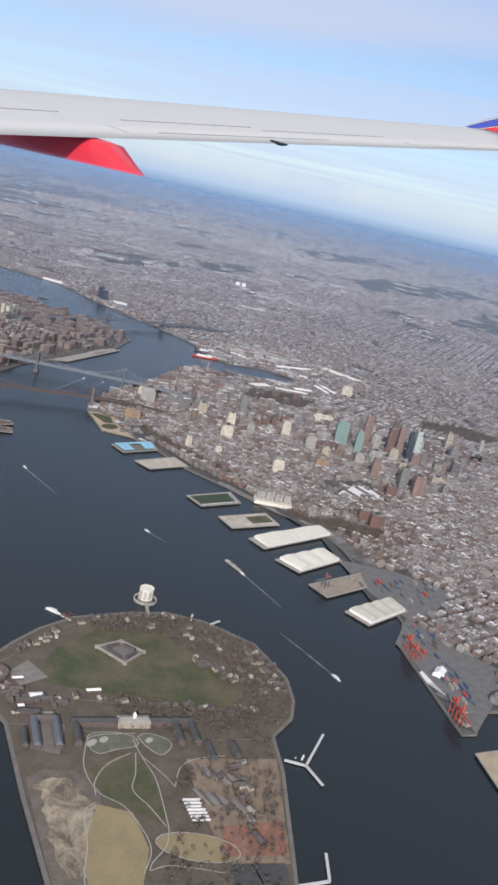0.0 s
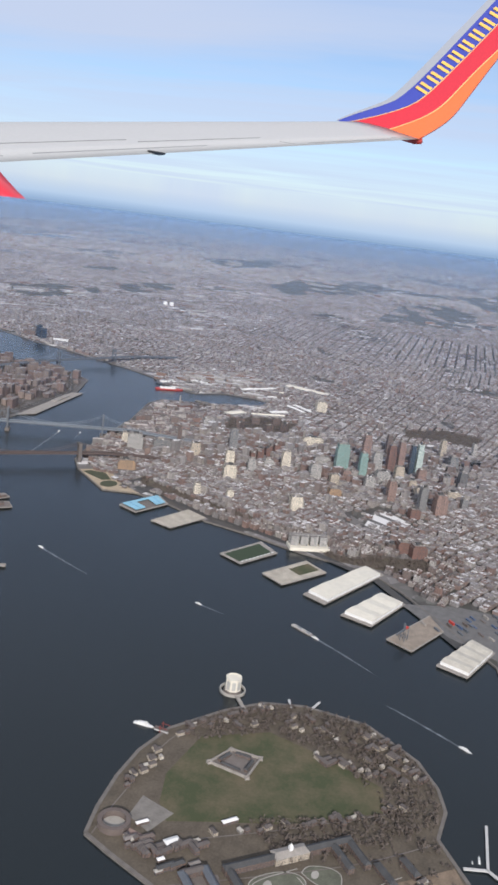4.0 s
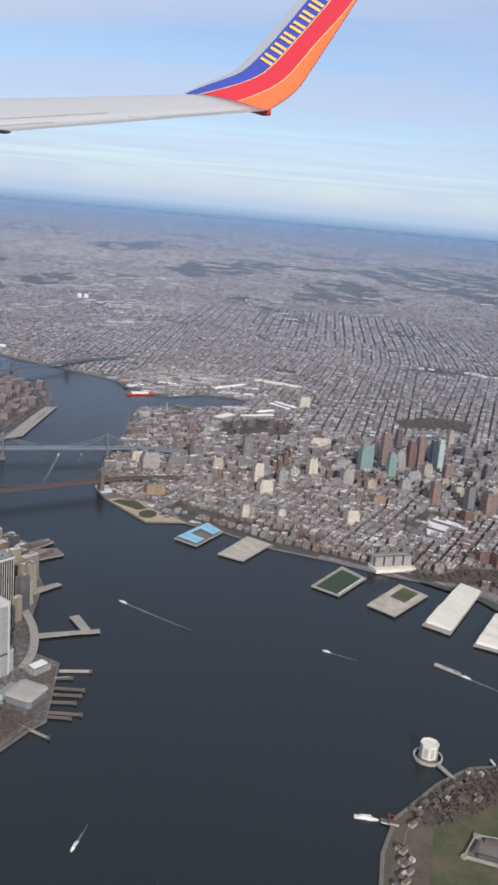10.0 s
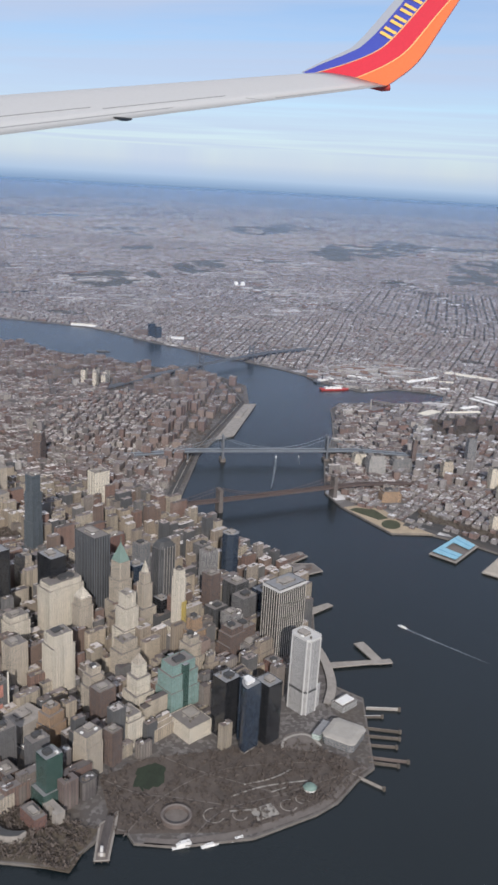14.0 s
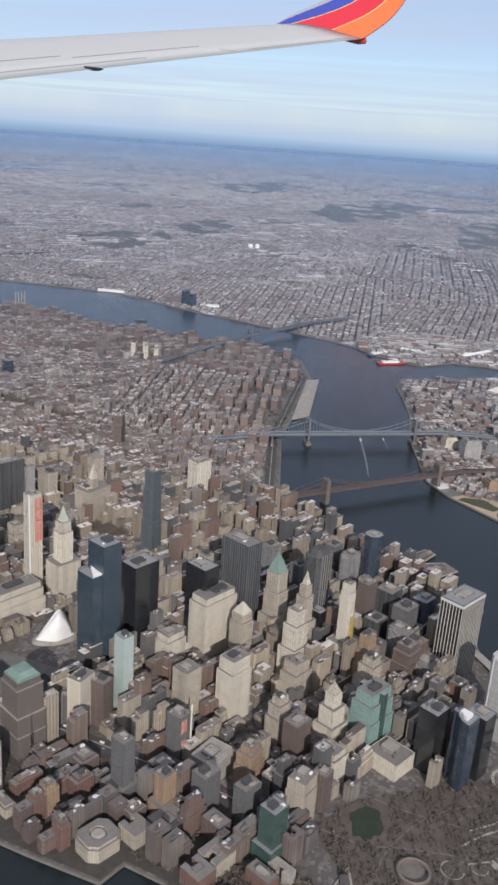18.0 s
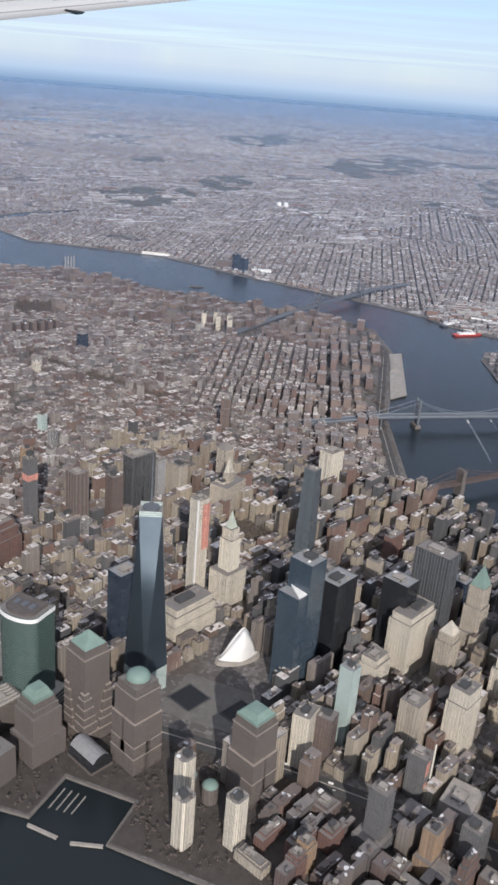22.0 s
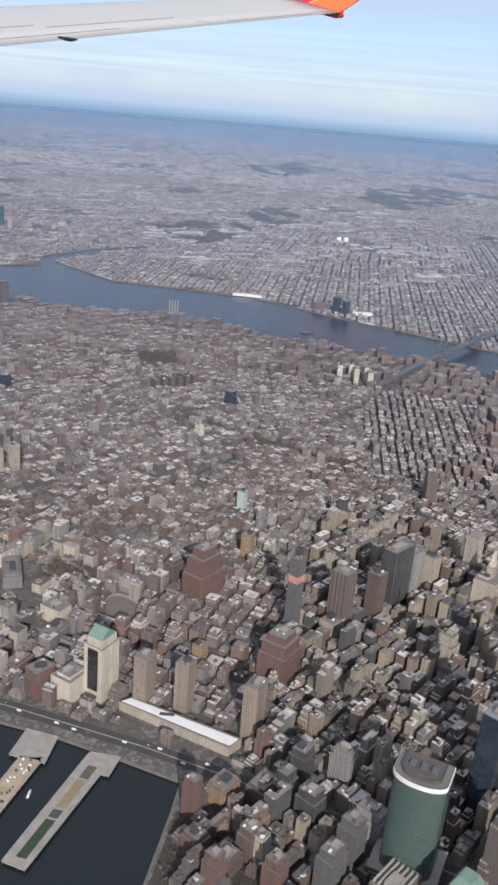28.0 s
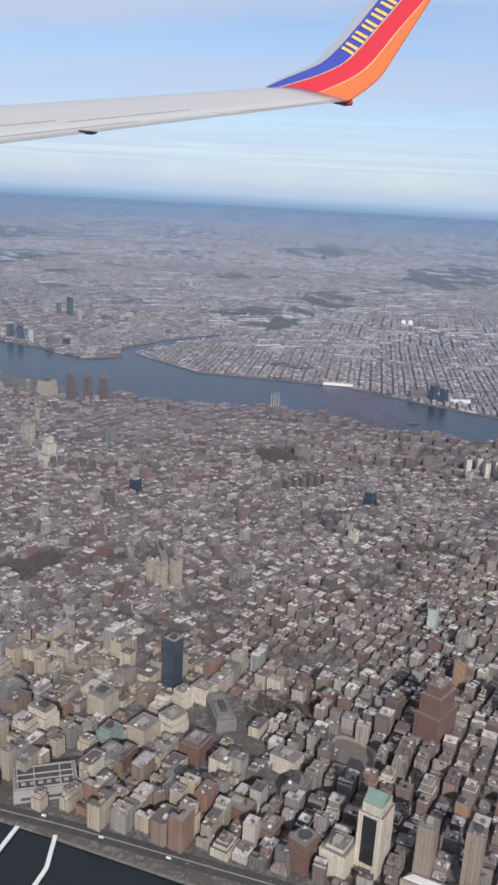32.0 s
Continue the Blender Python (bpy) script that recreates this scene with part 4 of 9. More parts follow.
tower(-430, 558, 44, 52, 75, cream2_m, "cream office block on the green", -28, ((0.85, 1.0, 1.0), (1.0, 0.8, 0.8)))
tower(-553, 590, 44, 40, 100, tan_m, "golden-tan office block above the park", -20, ((0.75, 1.0, 1.0), (1.0, 0.96, 0.9)))
tower(-500, 700, 40, 34, 98, gold_m, "orange-brown art-deco brick tower", -20, ((0.6, 1.2, 1.1), (0.85, 1.0, 1.0), (1.0, 0.7, 0.7)))
tower(-505, 560, 28, 30, 80, brown_m, "red-brown brick block with a white base", -20)
tower(-352, 678, 36, 30, 110, tan_m, "stepped tan tower", -28, ((0.6, 1.25, 1.2), (0.85, 1.0, 1.0), (1.0, 0.7, 0.7)))
tower(-400, 632, 44, 36, 98, brown_m, "grey-brown flat-topped block", -28)
tower(-596, 914, 28, 34, 125, slabs_m, "dark brown ribbed apartment tower", -28, ((0.25, 2.2, 1.6), (1.0, 1.0, 1.0)), category="apartment tower", name="apartment_tower")
tower(-618, 824, 30, 26, 92, gold_m, "golden brick apartment tower", -28, ((0.4, 1.6, 1.3), (1.0, 1.0, 1.0)), category="apartment tower", name="apartment_tower")
tower(-590, 757, 40, 34, 92, slabs_m, "dark grey-blue apartment tower", -28, category="apartment tower", name="apartment_tower")
tower(-592, 680, 40, 30, 88, slabs_m, "grey grid apartment block", -28, category="apartment tower", name="apartment_tower")
tower(-655, 618, 36, 34, 112, greenglass_m, "dark teal glass hotel tower", -28, ((0.35, 1.5, 1.3), (1.0, 1.0, 1.0)), name="hotel_tower", category="hotel")
e = tower(-480, 775, 70, 60, 42, concrete_m, "low grey garage block with a sloped roof", -20, name="parking_garage", category="garage")

# ---- residential blocks on the river front ----
RES = "cream ribbed riverside apartment tower"
for x, y in ((-606, 1248), (-666, 1140), (-692, 1222)):
    e = tower(x, y, 32, 30, 104, cream2_m, RES, -28, cut=5, category="apartment tower", name="apartment_tower")
    ribs(e, 26, 24, 103, 6, white_m, size=1.2)
# court building with a round opening
e = thing("court_apartments", -728, 902, "five-sided pale apartment house round a circular court", "apartment house", turn=-30)
TAKEN.append((-728, 902, 50))
part("wall", loft("wall", [(rect(70, 62, 14), 0), (rect(70, 62, 14), 26), (rect(62, 54, 12), 26), (rect(62, 54, 12), 31), (ngon(16, 8, -2.0), 31), (ngon(16, 8, -2.0), 14)], tan_m), e)
part("drum", loft("drum", [(ngon(13, 20), 10), (ngon(13, 20), 29), (ngon(9, 20), 32)], concrete_m), e, "pale round drum")
# six-sided museum with a stepped roof by the water, and its curved wing
e = thing("museum", -786, 682, "small six-sided museum with a stepped pale roof", "museum", turn=-10)
TAKEN.append((-786, 682, 30))
for i in range(7):
    part("roof_tier", prism("roof_tier", ngon(19 - 2.4 * i, 6, 0.3), 8 + 2.4 * i, 10.6 + 2.4 * i, white_m if i % 2 == 0 else concrete_m), e)
part("wall", prism("wall", ngon(19, 6, 0.3), 0, 8, concrete_m), e)
e = thing("museum_wing", -752, 648, "curved museum wing with a dark ribbed roof", "museum", turn=0)
TAKEN.append((-752, 648, 36))
bow = [(-16 - 12 * math.sin(i * 0.5), 34 - 11 * i) for i in range(7)]
outer = bow + [(x + 16, y - 6) for x, y in reversed(bow)]
part("wall", slab("wall", outer, 0, 16, concrete_m), e)
part("roof", slab("roof", [(x * 0.96, y * 0.96) for x, y in outer], 16, 17.5, dark_m), e, "dark ribbed roof")
for x, y, w_, d_, h_, m_, lab in ((-705, 699, 44, 46, 38, tan_m, "grey-tan apartment block with a stepped court"), (-748, 718, 40, 44, 36, redbrick_m, "red brick apartment block with round roof fans"), (-715, 618, 26, 50, 28, redbrick_m, "red brick block with white window bands and a solar roof"),
                                  (-690, 590, 44, 20, 26, concrete_m, "curved pale hotel podium"), (-660, 800, 52, 56, 36, brown_m, "brown court apartment block"), (-690, 850, 40, 44, 32, tan_m, "pale court apartment block"), (-640, 720, 30, 44, 40, brown_m, "brown apartment block")):
    tower(x, y, w_, d_, h_, m_, lab, -28 if w_ < 44 else 62, ((0.97, 1.0, 1.0), (1.0, 0.5, 0.3)) if w_ > 35 else (), category="apartment block", name="apartment_block", court=w_ > 35, roofed=w_ <= 35)

# ---- towers north of the trade site ----
tower(414, 1718, 86, 40, 179, darkrib_m, "dark brown-grey federal slab tower", -30)
tower(470, 1690, 30, 60, 150, greyrib_m, "grey ribbed courthouse wing", -30)
e = tower(255, 1838, 40, 46, 168, brown_m, "windowless brown granite tower with flat pilasters", -28, name="exchange_tower", category="tower")
ribs(e, 40, 46, 167, 4, granite_m, size=3.5)
e = tower(193, 1945, 30, 26, 215, slabs_m, "unfinished concrete tower with netting near its top", -28, name="unfinished_tower", category="construction")
part("netting", box("netting", 32, 28, 150, 168, site_m), e, "red safety netting")
part("core", box("core", 16, 12, 213, 232, dark_m), e, "dark concrete core")
tower(25, 1942, 66, 60, 112, redbrick_m, "massive red brick stepped tower block", -20, ((0.6, 1.2, 1.15), (0.85, 1.0, 1.0), (1.0, 0.75, 0.75)))
tower(275, 2195, 72, 52, 152, redbrick_m, "orange-red brick art-deco exchange block", -25, ((0.55, 1.25, 1.2), (0.85, 1.0, 1.0), (1.0, 0.7, 0.7)))
tower(330, 1760, 36, 36, 140, brown_m, "purple-brown tower", -30)
tower(520, 1640, 34, 60, 120, tan_m, "pale stone court tower", -30)
tower(620, 1520, 36, 36, 150, tan_m, "pale stone courthouse tower with a pyramid roof", -30, ((0.4, 2.0, 1.6), (1.0, 1.0, 1.0)), crown=pyramid(22, tan_m, 1.0, "stone pyramid"), roofed=False)
tower(1122, 1653, 70, 34, 128, brown_m, "tall brown brick apartment slab", 10, ((0.75, 1.0, 1.0), (1.0, 0.6, 1.0)), category="apartment tower", name="apartment_tower")
e = tower(-172, 2288, 56, 48, 150, cream2_m, "cream post-modern tower with a dark glass front and gabled top", -18, ((0.88, 1.0, 1.0), (1.0, 0.84, 0.8)), roofed=False,
          crown=lambda e, w, d, h: part("roof", solid("roof", [(-w / 2, -d / 2, h), (w / 2, -d / 2, h), (w / 2, d / 2, h), (-w / 2, d / 2, h), (0, -d / 2, h + 17), (0, d / 2, h + 17)], [(0, 1, 4), (1, 2, 5, 4), (2, 3, 5), (3, 0, 4, 5)], copper_m), e, "green copper gable roof"))
part("glass_front", box("glass_front", 4, 27, 26, 126, black_m), e, "dark glass bay", at(-27.4, 0))
tower(-196, 2348, 60, 52, 62, cream2_m, "cream low wing with a grid of windows", -18, ((0.9, 1.0, 1.0), (1.0, 0.7, 0.7)))
tanbrick_m = facade("tan_brick", (0.42, 0.33, 0.25), fx=0.45)
for x, y, t, w_, h_ in ((-172, 2192, -14, 38, 122), (-165, 2106, -14, 32, 122), (-200, 1950, -14, 46, 132)):
    tower(x, y, w_, 32, h_, tanbrick_m, "tan brick apartment tower with dark stripes", t, category="apartment tower", name="apartment_tower")
tower(290, 2842, 36, 36, 138, blueglass_m, "dark glass hotel tower over low streets", -20, name="hotel_tower", category="hotel")
for x, y in ((805, 3059), (863, 3029), (845, 3100)):
    tower(x, y, 30, 30, 84, tan_m, "pale concrete apartment tower in a cluster", -28, category="apartment tower", name="apartment_tower")
tower(-663, 1586, 64, 60, 68, wfc_m, "wedge-shaped granite exchange building with a dark roof court", -20, roofed=False, crown=lambda e, w, d, h: part("roof_court", box("roof_court", w * 0.45, d * 0.4, h - 1.1, h - 0.4, dark_m), e, "dark sunken roof court"))
e = tower(-530, 1640, 74, 54, 62, wfc_m, "long hotel block with white roof plant", -28, name="hotel_tower", category="hotel")
for k in range(6):
    part("roof_fin", box("roof_fin", 60, 2.4, 61, 66, path_m), e, "pale roof fin", at(0, -22 + 9 * k))
for x, y, w_, d_, h_, m_ in ((-520, 1745, 46, 34, 88, slabs_m), (-452, 1720, 34, 40, 92, slabs_m), (-390, 1690, 40, 60, 66, greyrib_m), (-560, 1830, 34, 30, 80, redbrick_m), (-500, 1885, 40, 30, 72, brown_m), (-585, 1925, 30, 30, 84, redbrick_m),
                             (-520, 1975, 34, 40, 48, redbrick_m), (-620, 1780, 34, 36, 60, brown_m), (-405, 1800, 36, 44, 90, darkrib_m), (-380, 1850, 36, 30, 96, darkrib_m),
                             (-640, 1700, 40, 36, 62, brown_m)):
    tower(x, y, w_, d_, h_, m_, "brick or glass apartment block of the river-front quarter", -28, ((0.8, 1.0, 1.0), (1.0, 0.8, 0.8)), category="apartment block", name="apartment_block")
for x, y, w_, d_, h_, m_ in ((-705, 1030, 26, 26, 60, redbrick_m), (-680, 1020, 30, 26, 66, gold_m), (-640, 1030, 60, 24, 36, redbrick_m), (-745, 962, 22, 24, 58, redbrick_m), (-560, 1010, 40, 50, 40, brown_m),
                             (-620, 985, 40, 26, 44, redbrick_m), (-650, 870, 36, 30, 34, brown_m),
                             (-640, 1085, 60, 20, 30, redbrick_m), (-700, 1100, 24, 60, 24, tan_m)):
    tower(x, y, w_, d_, h_, m_, "brick apartment block by the esplanade", -28, ((0.85, 1.0, 1.0), (1.0, 0.7, 0.8)), category="apartment block", name="apartment_block", court=w_ >= 36 and h_ < 45)
for x, y, w_, d_, h_, m_, lab in ((-440, 2005, 24, 30, 86, redbrick_m, "slim orange-brown brick apartment tower on the shore"), (-384, 1962, 50, 40, 46, gold_m, "curved orange-brown brick apartment house"), (-360, 1891, 60, 40, 45, brown_m, "brown court apartment block with pale roof rims"),
                                  (-309, 1832, 40, 34, 95, darkrib_m, "dark ribbed glass tower beside the highway"), (-273, 1756, 34, 46, 82, white_rib_m, "pale slab tower with a grid of small windows"), (-503, 1867, 26, 30, 62, tan_m, "tan apartment tower with white roof rims"), (-545, 1920, 60, 40, 40, brown_m, "dark brown court apartment block")):
    tower(x, y, w_, d_, h_, m_, lab, -24, ((0.85, 1.0, 1.0), (1.0, 0.85, 0.85)), category="apartment block", name="apartment_block")
# long school building with a white roof
e = thing("college_building", -232, 2095, "long low college block with white roof terraces", "college", turn=0)
part("wall", slab("wall", [(x + 232, y - 2095) for x, y in ((-212, 2232), (-188, 2212), (-240, 1962), (-275, 1980))], 0, 22, tan_m), e)
part("roof", slab("roof", [(x + 232, y - 2095) for x, y in ((-209, 2226), (-195, 2210), (-245, 1968), (-268, 1980))], 22, 23.5, white_m), e, "white roof terrace")
part("roof_court", box("roof_court", 9, 30, 23.5, 24.2, dark_m), e, "dark roof court", at(12, 30, 0, 11))
TAKEN += [(-215, 2200, 30), (-222, 2150, 30), (-232, 2100, 30), (-245, 2040, 30), (-258, 1990, 30)]

# ---- more of the old city's offices ----
for x, y, w_, d_, h_, m_, tiers, lab in ((-193, 968, 56, 44, 100, cream2_m, ((0.85, 1.0, 1.0), (1.0, 0.9, 0.8)), "cream stone office block with a green roof edge"), (27, 671, 30, 34, 100, black_m, (), "narrow black glass block"),
                                         (74, 537, 46, 40, 82, darkrib_m, (), "dark gridded office block"), (2, 472, 34, 46, 108, white_rib_m, (), "white-edged grey office tower"), (-14, 436, 46, 52, 95, brown_m, ((0.7, 1.15, 1.1), (1.0, 0.9, 0.9)), "brown rounded office tower"),
                                         (-168, 468, 20, 20, 90, cream2_m, ((0.6, 1.4, 1.3), (1.0, 0.8, 0.8)), "slim cream tower with a pointed top"), (-88, 539, 44, 40, 128, gold_m, ((0.5, 1.3, 1.3), (0.75, 1.0, 1.0), (1.0, 0.65, 0.65)), "golden-brown stepped tower"),
                                         (-44, 588, 14, 16, 140, facade("yellow_panels", (0.56, 0.43, 0.10), (0.14, 0.12, 0.08), 3.8, 3.0, 0.45, 0.6), (), "thin unfinished tower with yellow panels"), (-110, 330, 34, 30, 70, redbrick_m, (), "dark red brick office block"), (150, 430, 50, 40, 118, bluedark_m, ((0.5, 1.5, 1.3), (1.0, 1.0, 1.0)), "dark glass stepped tower on the river"),
                                         (-220, 430, 36, 30, 60, cream2_m, (), "pale stone office block"), (-182, 678, 50, 40, 90, tan_m, ((0.7, 1.2, 1.1), (1.0, 0.9, 0.9)), "tan stone office block"), (420, 700, 40, 36, 90, slabs_m, (), "grey slab near the river"), (470, 640, 40, 40, 60, brown_m, (), "brown block near the river"),
                                         (230, 760, 44, 34, 110, slabs_m, (), "dark grey office slab"), (150, 800, 40, 40, 120, bluedark_m, (), "dark glass office tower"), (330, 860, 40, 36, 100, grey_m, (), "grey stone office tower"), (400, 980, 60, 26, 78, redbrick_m, (), "brick apartment slab"),
                                         (210, 1010, 40, 40, 96, tan_m, ((0.6, 1.2, 1.2), (1.0, 0.85, 0.85)), "tan stepped office tower"), (100, 1120, 40, 34, 108, tan_m, ((0.8, 1.1, 1.1), (1.0, 0.9, 0.9)), "tan office tower"), (20, 1190, 44, 40, 90, grey_m, (), "grey office block"), (200, 1575, 34, 40, 84, tan_m, ((0.7, 1.2, 1.2), (1.0, 0.9, 0.9)), "tan tower with setbacks"),
                                         (489, 1489, 30, 30, 105, cream2_m, (), "cream apartment tower"), (200, 1792, 36, 30, 58, white_rib_m, (), "white windowless block"), (222, 1850, 50, 40, 50, tan_m, (), "tan office block"), (14, 2124, 26, 26, 46, gold_m, (), "yellow loft block"),
                                         (546, 2140, 26, 30, 72, gold_m, (), "tan brick tower"), (729, 2139, 26, 24, 62, white_rib_m, (), "white apartment block"), (825, 2225, 24, 24, 72, paleglass_m, (), "pale glass tower"), (319, 2449, 34, 30, 50, redbrick_m, (), "red brick block"),
                                         (11, 3055, 46, 60, 70, cream2_m, ((0.8, 1.0, 1.0), (1.0, 0.8, 0.9)), "cream ribbed loft block"), (256, 2751, 40, 44, 44, cream2_m, (), "cream loft block"),
                                         (-9, 2625, 44, 44, 52, cream2_m, (), "cream brick loft block"), (978, 2830, 26, 44, 42, white_rib_m, (), "white-sided block"), (-80, 2700, 50, 50, 40, redbrick_m, (), "red brick warehouse"), (-120, 2560, 40, 60, 36, redbrick_m, (), "red brick warehouse"),
                                         (60, 2830, 60, 50, 46, tan_m, (), "tan printing-house block"), (-60, 2860, 60, 50, 50, grey_m, ((0.8, 1.0, 1.0), (1.0, 0.8, 0.8)), "grey printing-house block"), (130, 2960, 54, 50, 56, tan_m, (), "tan loft block"), (60, 2500, 44, 60, 40, cream2_m, (), "cream loft block"),
                                         (1421, 3500, 40, 40, 68, brown_m, (), "brown apartment tower"), (1607, 3456, 40, 30, 66, bluedark_m, (), "dark blue glass block"), (1790, 3930, 44, 44, 138, cream2_m, ((0.45, 1.8, 1.4), (0.8, 1.0, 1.0), (1.0, 0.6, 0.6)), "white stepped clock tower"), (2042, 4165, 50, 40, 112, tan_m, (), "tan office tower")):
    tower(x, y, w_, d_, h_, m_, lab + (" in the old city" if len(lab.split()) < 8 else ""), -28 if y < 1900 or y > 3200 else -18, tiers)
for x, y in ((957, 3222), (1010, 3130)):
    tower(x, y, 22, 170, 46, white_rib_m, "long white apartment slab in a garden court", -62, category="apartment slab", name="apartment_slab", hold=0.6)

for x, y in ((2477, 2141), (2447, 2056), (2414, 1986), (2520, 2090), (2490, 2010)):
    tower(x, y, 56, 24, 76, cream2_m, "broad cream co-operative apartment slab", 10, category="apartment slab", name="apartment_slab")
for k in range(6):
    tower(1900 + 30 * k, 2890 - 26 * k, 22, 52, 50, brown_m, "brown brick apartment slab in a row", -40, category="apartment slab", name="apartment_slab")
for k in range(5):
    tower(690 + 44 * k, 1840 - 20 * k, 30, 30, 62 + 4 * (k % 3), tan_m, "tan apartment tower in a row of five", -30, category="apartment tower", name="apartment_tower")
for x, y, w_, d_, h_, m_, lab in ((2937, 4521, 96, 50, 112, tan_m, "broad brown slab far up the island"), (2874, 4343, 34, 34, 176, brown_m, "tall brown apartment tower by the river"), (2932, 4266, 34, 34, 160, brown_m, "tall brown apartment tower by the river"), (2975, 4190, 34, 34, 156, brown_m, "tall brown apartment tower by the river"),
                                  (2247, 3834, 36, 36, 88, grey_m, "grey apartment tower among low houses"), (1823, 2522, 34, 34, 70, bluedark_m, "dark blue glass hotel among low houses"), (1391, 2533, 26, 26, 60, cream2_m, "cream tower block among low houses"), (1007, 2835, 46, 34, 38, cream2_m, "cream loft block with a blank wall"), (930, 3324, 50, 44, 62, redbrick_m, "dark red brick library block"),
                                  (-205, 2412, 48, 40, 62, redbrick_m, "orange-red brick loft block near the highway"), (100, 2775, 48, 44, 56, cream2_m, "cream loft block with ribbed walls"), (215, 2789, 34, 30, 50, cream2_m, "pale yellow loft block")):
    tower(x, y, w_, d_, h_, m_, lab, -28, ((0.7, 1.15, 1.1), (1.0, 1.0, 1.0)))
# long grey terminal with a framed roof by the river road
e = thing("freight_terminal", -160, 2962, "broad grey terminal with a dark roof inside pale frames", "terminal", turn=-60)
TAKEN += [(-190, 3020, 42), (-160, 2962, 48), (-140, 2920, 36)]
part("wall", box("wall", 128, 78, 0, 30, plain("grey_cladding", (0.27, 0.265, 0.26), 0.8), 1.5), e)
part("roof", box("roof", 118, 68, 28, 29.2, dark_m), e, "dark roof deck")
for u in (-56, -22, 30, 56):
    part("roof_frame", box("roof_frame", 2.4, 70, 29.2, 31.5, path_m), e, "pale roof frame", at(u, 0))
for v in (-34, -8, 10, 34):
    part("roof_frame", box("roof_frame", 116, 2, 29.2, 31.2, path_m), e, "pale roof frame", at(0, v))
for i in range(6):
    part("fan_unit", box("fan_unit", 9, 6, 29, 32.5, concrete_m), e, m=at(-44 + 17 * i, -20))
part("dock_band", box("dock_band", 100, 0.6, 6, 12, dark_m), e, "dark loading band", at(0, -39.2))
# long shed and a striped block beside it
for x, y, w_, d_, h_, m_, t_, lab in ((-85, 2935, 90, 26, 16, brown_m, -60, "long red-brown shed with a white roof"), (-95, 2850, 46, 40, 38, gold_m, -14, "golden brick corner warehouse"), (-38, 2838, 60, 30, 40, redbrick_m, -14, "orange-red warehouse with white piers"),
                                      (-5, 2975, 34, 26, 44, white_rib_m, -20, "white block with dark stripes"), (30, 2900, 46, 40, 42, teal_m, -14, "green-netted block under repair"), (90, 3180, 60, 50, 60, grey_m, -20, "grey stone loft block with a pale frieze"), (40, 2700, 60, 50, 50, redbrick_m, -14, "red brick printing house beside cream lofts"),
                                      (-150, 2490, 60, 40, 30, redbrick_m, -14, "low red brick corner warehouse"), (-30, 2460, 60, 44, 44, grey_m, -14, "broad grey loft block with roof sheds"), (40, 2280, 30, 30, 60, cream2_m, -14, "cream tower block with dark shaded side"), (330, 2290, 40, 34, 70, brown_m, -25, "dark brown narrow block beside the exchange"),
                                      (200, 2690, 120, 48, 36, grey_m, 30, "long pale rounded terminal block with ribbon windows")):
    tower(x, y, w_, d_, h_, m_, lab, t_, ((0.86, 1.0, 1.0), (1.0, 0.8, 0.75)), category="warehouse", name="warehouse")

